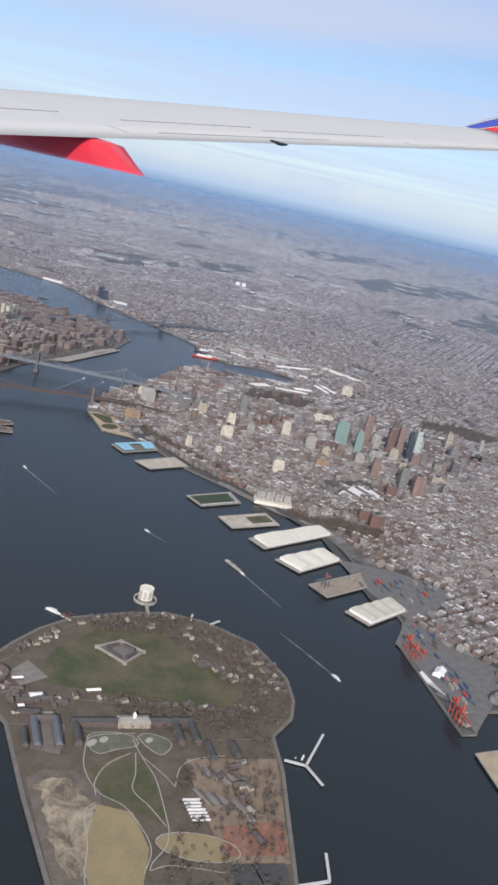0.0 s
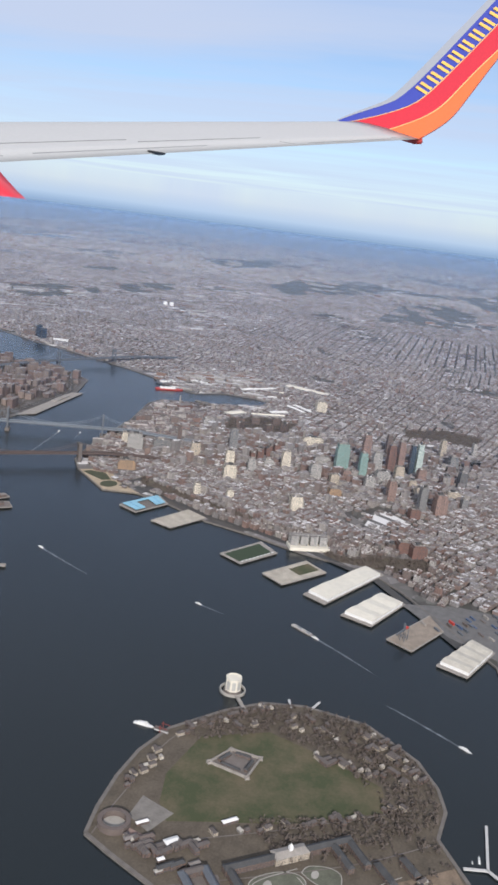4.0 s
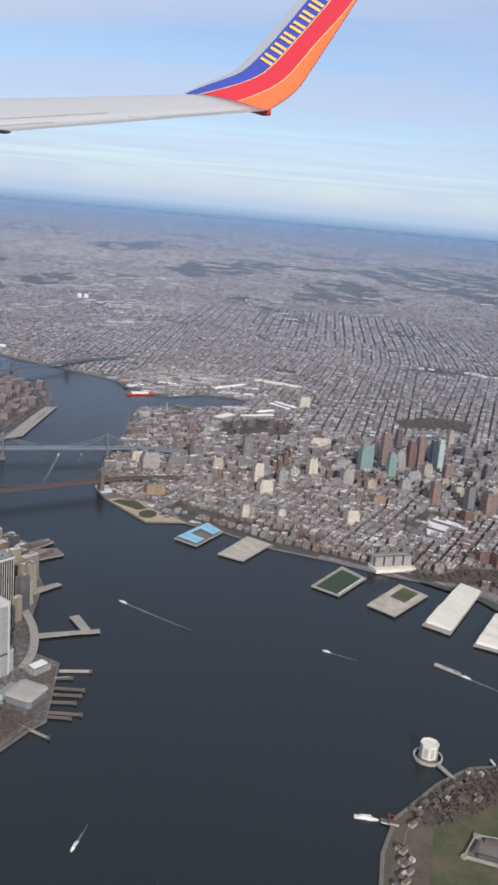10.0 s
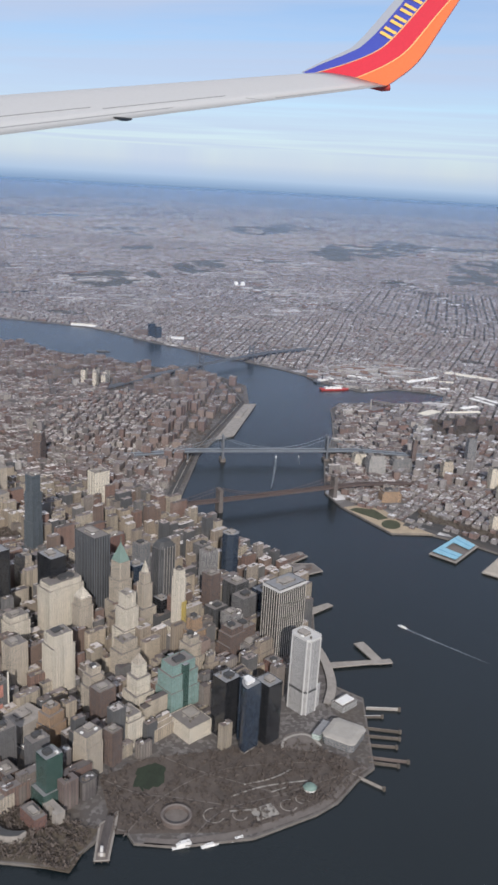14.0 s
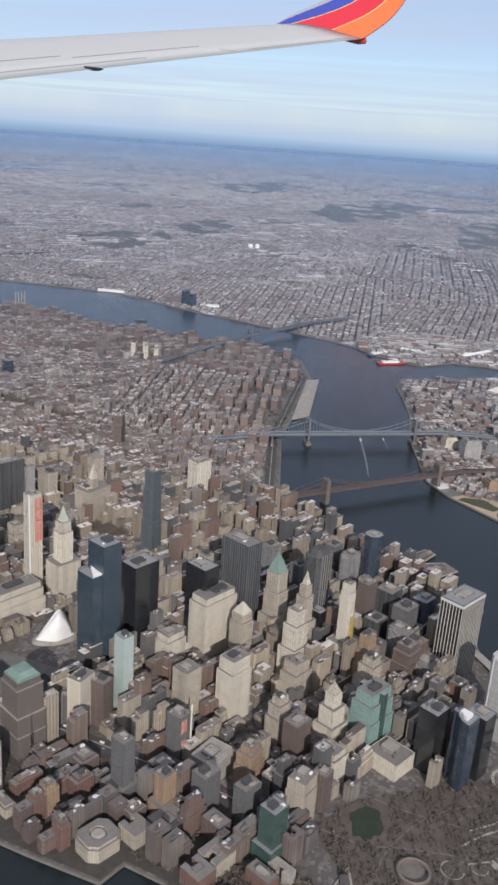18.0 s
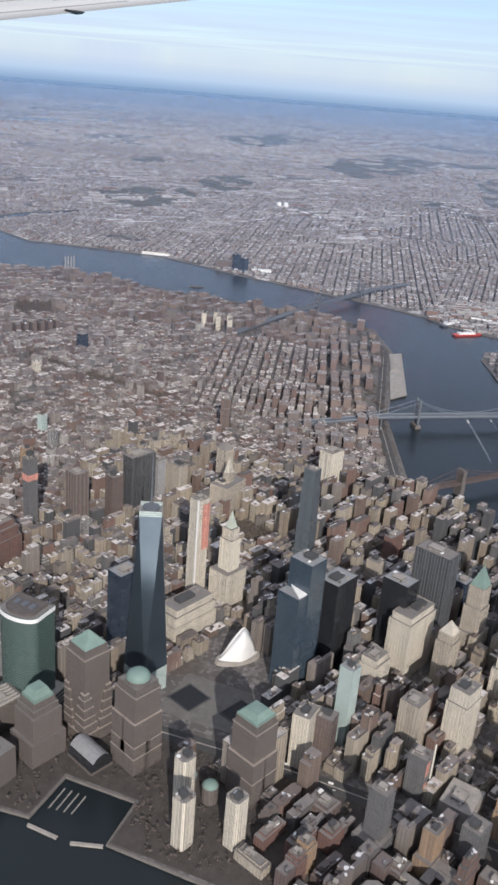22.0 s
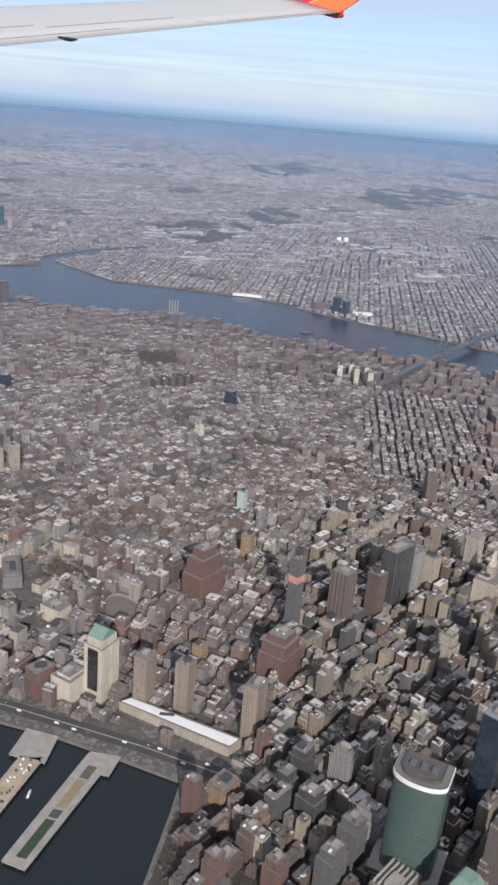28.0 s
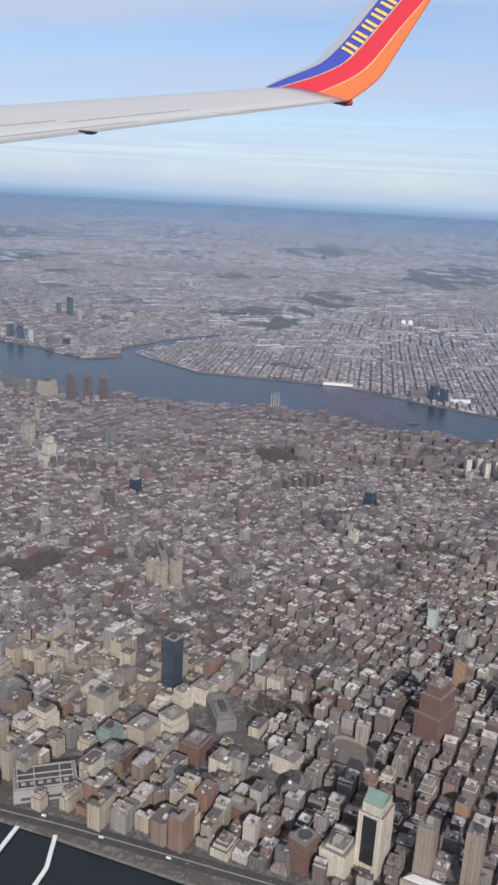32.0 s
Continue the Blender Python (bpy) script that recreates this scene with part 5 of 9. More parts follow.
# ---- the far bank's centre ----
rose_m = facade("rose_brown_stone", (0.36, 0.235, 0.19), fx=0.5)
palestone_m = facade("pale_grey_stone", (0.50, 0.475, 0.44), fx=0.5)
for x, y, w_, d_, h_, m_, lab in ((1971, -577, 62, 40, 138, teal_m, "pale teal glass office slab"), (2157, -789, 38, 40, 134, redbrick_m, "dark red-brown office tower"), (2190, -830, 34, 44, 152, rose_m, "rose-brown office tower"), (2160, -892, 24, 28, 152, blueglass_m, "blue glass apartment tower"),
                                  (2172, -925, 30, 30, 160, paleglass_m, "pale blue glass tower"), (1903, -695, 36, 34, 130, teal_m, "pale green glass tower"), (2060, -735, 46, 36, 106, palestone_m, "pale grey office tower"), (2132, -663, 40, 36, 170, rose_m, "tall rose-brown office tower"), (1891, -795, 66, 44, 66, palestone_m, "white-grey office block"),
                                  (1617, -883, 36, 34, 104, rose_m, "rose-tan apartment tower"), (2591, -1000, 30, 30, 112, tan_m, "tan clock tower with a small dome"), (2759, -1341, 54, 50, 107, bluedark_m, "dark blue glass tower"), (2743, -1157, 22, 26, 93, palestone_m, "slim pale tower"), (2587, -1179, 100, 44, 30, black_m, "low black glass hall"),
                                  (2084, -1080, 60, 50, 54, rose_m, "orange-brown school block"), (1581, -1102, 52, 50, 98, rose_m, "broad rose-brick tower"), (1597, -1024, 32, 36, 110, grey_m, "grey-green apartment tower"), (1817, -1133, 62, 44, 56, tan_m, "beige hospital block"), (1739, -1193, 28, 34, 54, grey_m, "grey office block"),
                                  (1791, -345, 40, 38, 92, cream2_m, "cream stepped hotel tower"), (1737, -505, 50, 44, 76, palestone_m, "dark-banded round-cornered hall"), (2018, -469, 80, 46, 42, palestone_m, "long white office block"), (1536, -648, 56, 40, 40, gold_m, "golden low office block"), (1247, -551, 52, 46, 60, cream2_m, "beige square apartment house"),
                                  (2416, -1075, 46, 44, 76, grey_m, "grey curved glass block"), (2439, -730, 30, 30, 118, brown_m, "slim brown tower"), (2112, -1152, 40, 36, 78, slabs_m, "grey slab tower"), (1041, -1035, 60, 46, 44, redbrick_m, "red brick hospital block"), (1018, -1090, 56, 44, 50, redbrick_m, "red brick hospital wing"), (1044, -990, 44, 36, 24, brown_m, "low brown block"),
                                  (1899, -937, 36, 40, 48, tan_m, "tan office block"), (1760, -989, 40, 40, 58, tan_m, "tan office block"), (1955, -20, 40, 30, 108, grey_m, "tall grey-brown apartment slab"), (1640, 60, 46, 30, 84, tan_m, "paired tan apartment slab"), (1590, -130, 40, 36, 98, cream2_m, "tall cream hotel tower"), (1610, -232, 36, 34, 74, palestone_m, "pale striped hotel slab"),
                                  (1459, -180, 56, 46, 70, cream2_m, "cream stepped hotel"), (1778, -264, 46, 40, 40, palestone_m, "low white bank block"), (1290, 245, 76, 46, 44, gold_m, "golden stone warehouse"), (1668, 430, 54, 44, 58, cream2_m, "pale mill block"), (1578, 346, 72, 50, 88, palestone_m, "pale grey-green mill block"), (1695, 256, 86, 44, 52, grey_m, "long grey mill block"),
                                  (1810, 215, 18, 20, 110, brown_m, "slim brown tower"), (2261, 231, 60, 40, 60, palestone_m, "pale stepped school block"), (2350, -335, 110, 36, 48, cream2_m, "long cream court block"), (3238, -158, 66, 60, 68, cream2_m, "broad cream storehouse"), (1151, -148, 28, 30, 56, cream2_m, "cream apartment house"), (1178, -284, 28, 30, 48, cream2_m, "cream apartment house"),
                                  (1474, -1010, 44, 40, 44, redbrick_m, "brick block"), (1680, -610, 40, 36, 62, tan_m, "tan office block"), (1800, -640, 40, 36, 58, rose_m, "rose office block"), (1750, -760, 44, 36, 66, palestone_m, "pale office block"), (1980, -860, 44, 36, 80, tan_m, "tan court block"), (2040, -960, 40, 36, 72, rose_m, "rose office block"), (2280, -640, 40, 36, 84, tan_m, "tan office tower"), (2330, -900, 44, 36, 86, palestone_m, "pale office tower")):
    tower(x, y, w_, d_, h_, m_, lab + " across the river", -62, ((0.84, 1.0, 1.0), (1.0, 0.85, 0.85)), category="tower", name="far_bank_tower")
for i in range(7):
    tower(1830 + 46 * i, -165 - 12 * (i % 2) - 8 * i, 20, 44, 44, redbrick_m, "red-brown brick apartment slab in a row", -62, category="apartment slab", name="apartment_slab")
for i, (x, y) in enumerate(((2470, 120), (2560, 60), (2640, -40), (2440, -60), (2540, -120), (2380, 90))):
    tower(x, y, 20, 46, 44, brown_m, "brown apartment slab among bare trees", 20 + 12 * i, category="apartment slab", name="apartment_slab", hold=0.4)
# dockyard sheds round the basin
for (ax, ay), (bx, by), w_, h_, lab in (((3397, 435), (3642, 272), 40, 16, "long white-roofed dockyard shed"), ((3819, 232), (3746, -84), 70, 20, "very long pale ridged dockyard shed"), ((2649, 264), (2768, 202), 60, 14, "square cream-roofed shed by the basin"), ((2902, 75), (2993, -5), 34, 12, "white-roofed dock shed by the basin"),
                                        ((3170, 40), (3060, -95), 26, 14, "white-striped workshop of the old dockyard"), ((3230, 15), (3120, -125), 26, 14, "white-striped workshop of the old dockyard"), ((2761, 150), (2871, -25), 26, 12, "low pale dock shed by the basin"), ((3408, 800), (3396, 681), 36, 14, "white-roofed shed on the quay"), ((3500, 420), (3560, 160), 30, 12, "grey-roofed shed of the old dockyard"), ((3340, 230), (3420, 60), 28, 12, "white-roofed shed of the old dockyard")):
    L = math.hypot(bx - ax, by - ay)
    e = thing("dock_shed", (ax + bx) / 2, (ay + by) / 2, lab, "shed", "dockyard sheds", turn=math.degrees(math.atan2(by - ay, bx - ax)))
    TAKEN += [(ax + (bx - ax) * k / 6, ay + (by - ay) * k / 6, w_ * 0.6) for k in range(7)]
    part("wall", box("wall", L, w_, 0, h_, palestone_m), e)
    for k in range(3):
        part("roof_ridge", loft("roof_ridge", [(rect(L + 1, w_ / 3), h_), (rect(L, 1), h_ + 3)], white_m if "white" in lab else cream_m), e, "pale ridged roof", at(0, (k - 1) * w_ / 3))
e = thing("waterfront_apartments", 850, -712, "long pale apartment block with deep window bays", "apartment block", turn=-62)
TAKEN.append((850, -712, 80))
part("podium", box("podium", 150, 64, 0, 12, cream_m, 1.0), e, "pale podium")
for k in range(4):
    part("bay", box("bay", 28, 26, 12, 46, palestone_m, 1.0), e, "pale stone bay", at(-54 + 36 * k, 6))
part("spine", box("spine", 142, 14, 12, 48, palestone_m, 1.0), e, m=at(0, 22))

# ---- city blocks ----
PARKS = [
    [(-690, 470), (-560, 560), (-470, 500), (-400, 380), (-300, 210), (-330, 60), (-460, 100), (-600, 244)],
    [(2412, 3168), (2560, 2976), (2315, 2900), (2190, 3080)],
    [(330, 1340), (420, 1290), (470, 1420), (390, 1500)],
    [(230, 2480), (330, 2480), (330, 2640), (210, 2640)],
    [(1583, 2734), (1640, 2690), (1372, 1933), (1305, 1978)],
    [(700, 3480), (900, 3380), (960, 3500), (770, 3620)],
    [(-830, 760), (-700, 700), (-690, 500), (-800, 500)],
    [(20, 2372), (165, 2430), (225, 2410), (200, 2310), (90, 2310)],
    [(556, -1100), (642, -1266), (651, -1408), (650, -1490), (444, -1480), (323, -1420), (399, -1273)],
    [(323, -1420), (300, -1480), (257, -1536), (234, -1723), (71, -1752), (-160, -1740), (-60, -1660), (131, -1441)],
    [(2578, 215), (2756, 52), (2764, -159), (2351, -162), (2374, 20), (2251, 162)],
    [(854, -762), (850, -890), (934, -952), (992, -1126), (907, -1164), (809, -1057), (789, -809)],
    [(1130, 118), (1069, -64), (1000, -284), (969, -465), (1033, -465), (1077, -267), (1150, -42), (1225, 126)],
    [(3132, -723), (3357, -939), (3320, -1163), (2982, -1144), (3018, -942), (2892, -735)],
    [(1133, 387), (1171, 360), (1181, 274), (1078, 181), (1032, 148), (1040, 20), (1000, -60), (967, 178)],
    [(-440, 1400), (-200, 1345), (-110, 1335), (-150, 1200), (-255, 1160), (-440, 1140)],
]
ROADS = [
    [(-240, 3400), (-250, 2874), (-275, 2440), (-300, 2150), (-330, 1950), (-440, 1500), (-470, 1100), (-520, 800), (-560, 640)],
    [(560, 490), (700, 700), (850, 920), (930, 1010), (1500, 1130), (2480, 1210), (2960, 1480), (3060, 2227), (3150, 2906)],
    [(1326, 1605), (1463, 1243)], [(500, 1290), (854, 961)], [(1700, 2110), (2932, 1722)],
    [(884, 2507), (1229, 2365), (1700, 2140)], [(560, 1900), (900, 2900), (1250, 4200)], [(-60, 600), (60, 1000), (180, 1400), (330, 2000), (560, 2900), (900, 4200)],
]
# open ground far inland, kept clear of houses
FAR_PARKS = [
    [(6200, 3950), (6900, 3750), (7700, 3760), (8600, 4350), (8100, 4640), (7400, 4600), (6600, 4350)],
    [(8200, 3650), (9300, 3300), (10600, 3900), (9800, 4300), (8900, 4200)],
    [(11500, 2500), (14500, 1500), (17000, 2200), (15500, 3400), (13000, 3300)],
    [(9500, 700), (13500, 900), (14500, 300), (12500, -600), (10000, -200)],
    [(11500, -2200), (16500, 500), (22000, -800), (21000, -3500), (14000, -3300)],
    [(10600, 5600), (11800, 5000), (12300, 5500), (11200, 6100)],
    [(16000, 5200), (20500, 4600), (22500, 6000), (18500, 6800)],
]
gen = np.random.default_rng(5)


def lots(poly, turn, block, street, lot, keep=0.96, stagger=0.0, jog=0.0):
    """Building plots of a street grid inside an outline: centre, size and turn of each."""
    c, s = math.cos(radians(turn)), math.sin(radians(turn))
    pts = np.array(poly, float)
    u, v = pts[:, 0] * c + pts[:, 1] * s, -pts[:, 0] * s + pts[:, 1] * c
    bu, bv = block
    us, vs = np.arange(u.min(), u.max(), bu + street), np.arange(v.min(), v.max(), bv + street)
    k = max(1, int(bu / lot))
    uu, vv, row, i = np.meshgrid(us, vs, np.arange(2), np.arange(k), indexing="ij")
    vv = vv + stagger * bv * gen.uniform(-0.5, 0.5, us.size)[:, None, None, None]
    uu = uu + jog * bu * gen.uniform(-0.5, 0.5, vs.size)[None, :, None, None]
    uu, vv, row, i = uu.ravel(), vv.ravel(), row.ravel(), i.ravel()
    wide = bu / k * gen.uniform(0.88, 1.12, uu.size)
    deep = bv / 2 * gen.uniform(0.62, 1.02, uu.size)
    pu = uu + (i + 0.5) * bu / k + gen.normal(0, 0.12, uu.size) * bu / k
    pv = vv + np.where(row == 0, deep / 2, bv - deep / 2)
    x, y = pu * c - pv * s, pu * s + pv * c
    ok = inside(poly, x, y) & (gen.random(x.size) < keep)
    return x[ok], y[ok], wide[ok], deep[ok], radians(turn) + gen.normal(0, 0.02, ok.sum())


def free(x, y, pad=6.0):
    ok = np.ones(x.shape, bool)
    for a, b, r in TAKEN:
        ok &= np.hypot(x - a, y - b) > r + pad
    for p in PARKS:
        ok &= ~inside(p, x, y)
    for p in FAR_PARKS:
        ok &= ~(inside(p, x, y) & (patches(x, y, 900, 77) > -0.45))
    for i, line in enumerate(ROADS):
        ok &= ~near_line(line, x, y, 30 if i < 2 else 15 if i < 5 else 10)
    return ok


def boxes(name, x, y, w, d, a, h, mat, z0=-0.5):
    """Many plain-walled buildings with flat roofs in one mesh, each with a stair bulkhead on its roof."""
    c, s = np.cos(a), np.sin(a)
    def corners(x, y, w, d, z0, z1):
        out = np.empty((x.size, 8, 3))
        for i, (p, q) in enumerate(((-1, -1), (1, -1), (1, 1), (-1, 1))):
            out[:, i, 0] = x + p * w / 2 * c - q * d / 2 * s
            out[:, i, 1] = y + p * w / 2 * s + q * d / 2 * c
            out[:, i, 2] = z0
            out[:, i + 4] = out[:, i]
            out[:, i + 4, 2] = z1
        return out
    ou, ov = gen.uniform(-0.25, 0.25, x.size) * w, gen.uniform(-0.25, 0.25, x.size) * d
    body = corners(x, y, w, d, z0, h)
    bulk = corners(x + ou * c - ov * s, y + ou * s + ov * c, w * gen.uniform(0.15, 0.45, x.size), d * gen.uniform(0.15, 0.4, x.size), h, h + gen.uniform(2.0, 4.5, x.size))
    verts = np.concatenate([body, bulk]).reshape(-1, 3) * K
    quad = np.array([(0, 1, 5, 4), (1, 2, 6, 5), (2, 3, 7, 6), (3, 0, 4, 7), (4, 5, 6, 7)])
    faces = (np.arange(2 * x.size)[:, None, None] * 8 + quad[None]).reshape(-1, 4)
    me = bpy.data.meshes.new(name)
    me.vertices.add(len(verts))
    me.vertices.foreach_set("co", verts.ravel())
    me.loops.add(faces.size)
    me.loops.foreach_set("vertex_index", faces.ravel())
    me.polygons.add(len(faces))
    me.polygons.foreach_set("loop_start", np.arange(len(faces)) * 4)
    me.materials.append(mat)
    me.update(calc_edges=True)
    me.shade_flat()
    return me


def patches(x, y, size, seed):
    """Smooth uneven field of about -1 to 1, for neighbourhoods that differ."""
    r, f = np.random.default_rng(seed), np.zeros(x.shape)
    for i in range(7):
        a, q = r.uniform(0, 2 * math.pi), 2 * math.pi / (size * r.uniform(0.5, 1.6))
        f += np.sin(x * q * math.cos(a) + y * q * math.sin(a) + r.uniform(0, 6))
    return f / 3.2


# seven shapes of plain city building, one unit in each direction
def unit_shapes(mat):
    out = []
    h = 0.5
    for kind in range(7):
        k = K
        def put(name, rings):
            return loft(name, [([(px / k, py / k) for px, py in ring], z / k) for ring, z in rings], mat)
        sq, s8, s6 = rect(1, 1), rect(0.8, 0.8), rect(0.55, 0.6)
        lip = rect(0.94, 0.94)
        if kind == 0:
            body = put("wall", [(sq, 0), (sq, 1), (lip, 1), (lip, 0.97)])
        elif kind == 1:
            body = put("wall", [(sq, 0), (sq, 0.7), (s8, 0.7), (s8, 1), (rect(0.75, 0.75), 1), (rect(0.75, 0.75), 0.98)])
        elif kind == 2:
            body = put("wall", [(sq, 0), (sq, 0.55), (s8, 0.55), (s8, 0.8), (s6, 0.8), (s6, 1.0)])
        elif kind == 3:
            ell = [(-h, -h), (h, -h), (h, 0.0), (0.05, 0.0), (0.05, h), (-h, h)]
            body = put("wall", [(ell, 0), (ell, 1)])
        elif kind == 4:
            you = [(-h, -h), (h, -h), (h, h), (0.2, h), (0.2, -0.1), (-0.2, -0.1), (-0.2, h), (-h, h)]
            body = put("wall", [(you, 0), (you, 1)])
        elif kind == 5:
            body = put("wall", [(rect(1, 1, 0.12), 0), (rect(1, 1, 0.12), 1), (rect(0.93, 0.93, 0.12), 1), (rect(0.93, 0.93, 0.12), 0.97)])
        else:
            body = put("wall", [(sq, 0), (sq, 0.86), (shift(rect(0.7, 1.0), 0.15, 0), 0.86), (shift(rect(0.7, 1.0), 0.15, 0), 1)])
        out.append(body)
    return out


SINGLES = {}


def singles(kind, x, y, w, d, a, h, mat, label, category, group):
    """Buildings as things of their own, with a bulkhead and a water tank on the roof."""
    if mat.name not in SINGLES:
        SINGLES[mat.name] = (unit_shapes(mat), loft("bulkhead", [(rect(1 / K, 1 / K), 0), (rect(1 / K, 1 / K), 1 / K)], mat), loft("water_tank", [(ngon(2.2, 8), 0), (ngon(2.2, 8), 5), (ngon(0.3, 8), 6.5)], darkwood_m))
    shapes, bulk, tank = SINGLES[mat.name]
    r = random.Random(int(x[0] * 3 + y[0]))
    for i in range(x.size):
        e = thing(kind, x[i], y[i], label, category, group, turn=math.degrees(a[i]))
        part("wall", shapes[r.choice((0, 0, 1, 2, 3, 4, 5, 6))], e, m=Matrix.Diagonal((w[i] * K, d[i] * K, h[i] * K, 1)))
        part("bulkhead", bulk, e, m=at(w[i] * r.uniform(-0.3, -0.1), -d[i] * r.uniform(0.1, 0.3), h[i] - 0.4) @ Matrix.Diagonal((w[i] * 0.25 * K, d[i] * 0.22 * K, r.uniform(3, 5) * K, 1)))
        if r.random() < 0.5:
            part("water_tank", tank, e, m=at(-w[i] * r.uniform(0.1, 0.3), -d[i] * r.uniform(0.0, 0.15), h[i] - 0.3))


def quarter(name, poly, turn, block, street, lot, low, high, mat, label, tall=0.03, tallest=60, keep=0.96, single=None, wild=0.5, size=700, broad=0.22, stagger=0.0, jog=0.0):
    x, y, w, d, a = lots(poly, turn, block, street, lot, keep, stagger, jog)
    ok = free(x, y)
    seed = int(abs(turn) * 10 + low + block[0])
    field = patches(x, y, size, seed)
    ok &= gen.random(x.size) < 1.0 - wild * np.clip(-field - 0.35, 0, 1)
    x, y, w, d, a, field = x[ok], y[ok], w[ok], d[ok], a[ok], field[ok]
    if x.size == 0:
        return
    wide = gen.random(x.size) < broad
    w = np.where(wide, w * 1.9, w)
    h = (low + (high - low) * gen.random(x.size) ** 1.7) * (1 + 0.35 * field) * np.where(wide, 1.25, 1.0)
    h = np.maximum(h, low * 0.7)
    t = gen.random(x.size) < tall * (1 + 1.2 * np.clip(field, -0.8, 2))
    h = np.where(t, high + (tallest - high) * gen.random(x.size) ** 1.5, h)
    if single:
        kind, lab, count = single
        order = np.argsort(x - 0.15 * np.abs(y - 1000))[:count]
        rest = np.setdiff1d(np.arange(x.size), order)
        singles(kind, x[order], y[order], w[order], d[order], a[order], h[order], SINGLE_MAT[mat.name], lab, "building", lab.split(" with ")[0] + "s")
        x, y, w, d, a, h = x[rest], y[rest], w[rest], d[rest], a[rest], h[rest]
    if x.size:
        tagged(new(name, boxes(name, x, y, w, d, a, h, mat)), label, "houses", kind="stuff")


SINGLE_MAT = {"stone_offices": housing("stone_office", STONES, ROOFS[:7], False, 3.8, 2.8), "brick_houses": housing("brick_house", BRICKS, ROOFS, False)}
LOFTS = [(0.62, 0.55, 0.43), (0.52, 0.45, 0.35), (0.40, 0.35, 0.29), (0.30, 0.17, 0.125), (0.66, 0.60, 0.48), (0.36, 0.35, 0.33), (0.56, 0.47, 0.33), (0.27, 0.20, 0.16)]
loft_m = housing("cream_lofts", LOFTS, ROOFS[:8], floor=3.8, bay=2.8)
SINGLE_MAT["cream_lofts"] = housing("cream_loft", LOFTS, ROOFS[:8], False, 3.8, 2.8)
SINGLE_MAT["row_brick"] = SINGLE_MAT["brick_houses"]
def clip(poly, lo, hi, west=-9999, east=9999):
    """The part of an outline between two northings and two eastings, kept as a test outline."""
    out = list(poly)
    for axis, bound, sign in ((1, lo, 1), (1, hi, -1), (0, west, 1), (0, east, -1)):
        res = []
        for p, q in zip(out, out[1:] + out[:1]):
            fp, fq = sign * (p[axis] - bound), sign * (q[axis] - bound)
            if fp >= 0:
                res.append(p)
            if fp * fq < 0:
                t = fp / (fp - fq)
                res.append((p[0] + t * (q[0] - p[0]), p[1] + t * (q[1] - p[1])))
        out = res
    return out


def shrink(poly, by):
    """Pull an outline in from the water's edge."""
    out, k = [], len(poly)
    area = sum(poly[i][0] * poly[(i + 1) % k][1] - poly[(i + 1) % k][0] * poly[i][1] for i in range(k))
    for i in range(k):
        a, b = Vector(poly[i - 1]), Vector(poly[(i + 1) % k])
        d = (b - a).normalized()
        nrm = Vector((-d.y, d.x)) * (by if area > 0 else -by)
        out.append((poly[i][0] + nrm.x, poly[i][1] + nrm.y))
    return out


SM = shrink(MANHATTAN, 26)
SB = shrink(BROOKLYN, 30)
quarter("office_blocks", clip(SM, 300, 1280, -520, 820), -28, (62, 46), 11, 22, 22, 75, downtown_m, "crowded stone and brick office blocks of the old city tip", 0.18, 120, single=("office_block", "stone or brick office block with a flat roof", 265))
quarter("low_blocks", clip(SM, 700, 1300, 400, 1600), -35, (60, 44), 12, 15, 12, 24, housing_m, "low brick houses near the bridge foot", 0.03, 50)
quarter("office_blocks", clip(SM, 1280, 1950, -470, 940), -28, (70, 50), 12, 18, 18, 52, downtown_m, "mixed office blocks round the city hall", 0.09, 90, single=("mid_rise_block", "mid-rise city block with roof bulkheads", 250))
quarter("warehouse_blocks", clip(SM, 1950, 2560, -330, 420), -12, (96, 66), 10, 16, 11, 44, housing_m, "brick and stone warehouses along narrow dark streets", 0.05, 70, single=("warehouse", "brick or stone loft warehouse with a flat roof", 260), broad=0.45)
quarter("printing_blocks", clip(SM, 2560, 3300, -330, 420), -14, (104, 72), 11, 24, 13, 52, loft_m, "broad stone printing houses on wide plots", 0.08, 75, single=("printing_house", "broad stone printing house with setback roof", 170), broad=0.45)
quarter("loft_blocks", clip(SM, 1950, 2700, 420, 900), -22, (76, 56), 11, 17, 14, 34, housing_m, "brick and stone loft buildings in narrow streets", 0.05, 55, single=("loft_building", "brick loft building with a flat roof", 160))
quarter("loft_blocks", clip(SM, 2700, 4300, 420, 900), -22, (90, 56), 12, 17, 12, 30, housing_m, "brick lofts and walk-ups in dense blocks", 0.03, 50, single=("walk_up", "brick walk-up house with a flat roof", 160))
quarter("loft_blocks", clip(SM, 3300, 4300, -330, 420), -22, (96, 58), 13, 18, 12, 36, housing_m, "brick houses and lofts by the western avenue", 0.05, 60)
quarter("old_blocks", clip(SM, 1300, 2500, 900, 1300), -34, (84, 52), 12, 16, 12, 26, housing_m, "dense brick tenements of the old quarter", 0.05, 60, stagger=0.3, broad=0.4)
quarter("old_blocks", clip(SM, 1900, 2500, 1300, 1700), -30, (90, 52), 12, 16, 12, 26, housing_m, "dense brick tenements north of the bridge street", 0.05, 60, stagger=0.3, broad=0.4)
quarter("old_blocks", clip(SM, 1300, 1900, 1300, 1700), 8, (140, 52), 12, 16, 12, 26, housing_m, "dense brick tenements", 0.05, 60, broad=0.4)
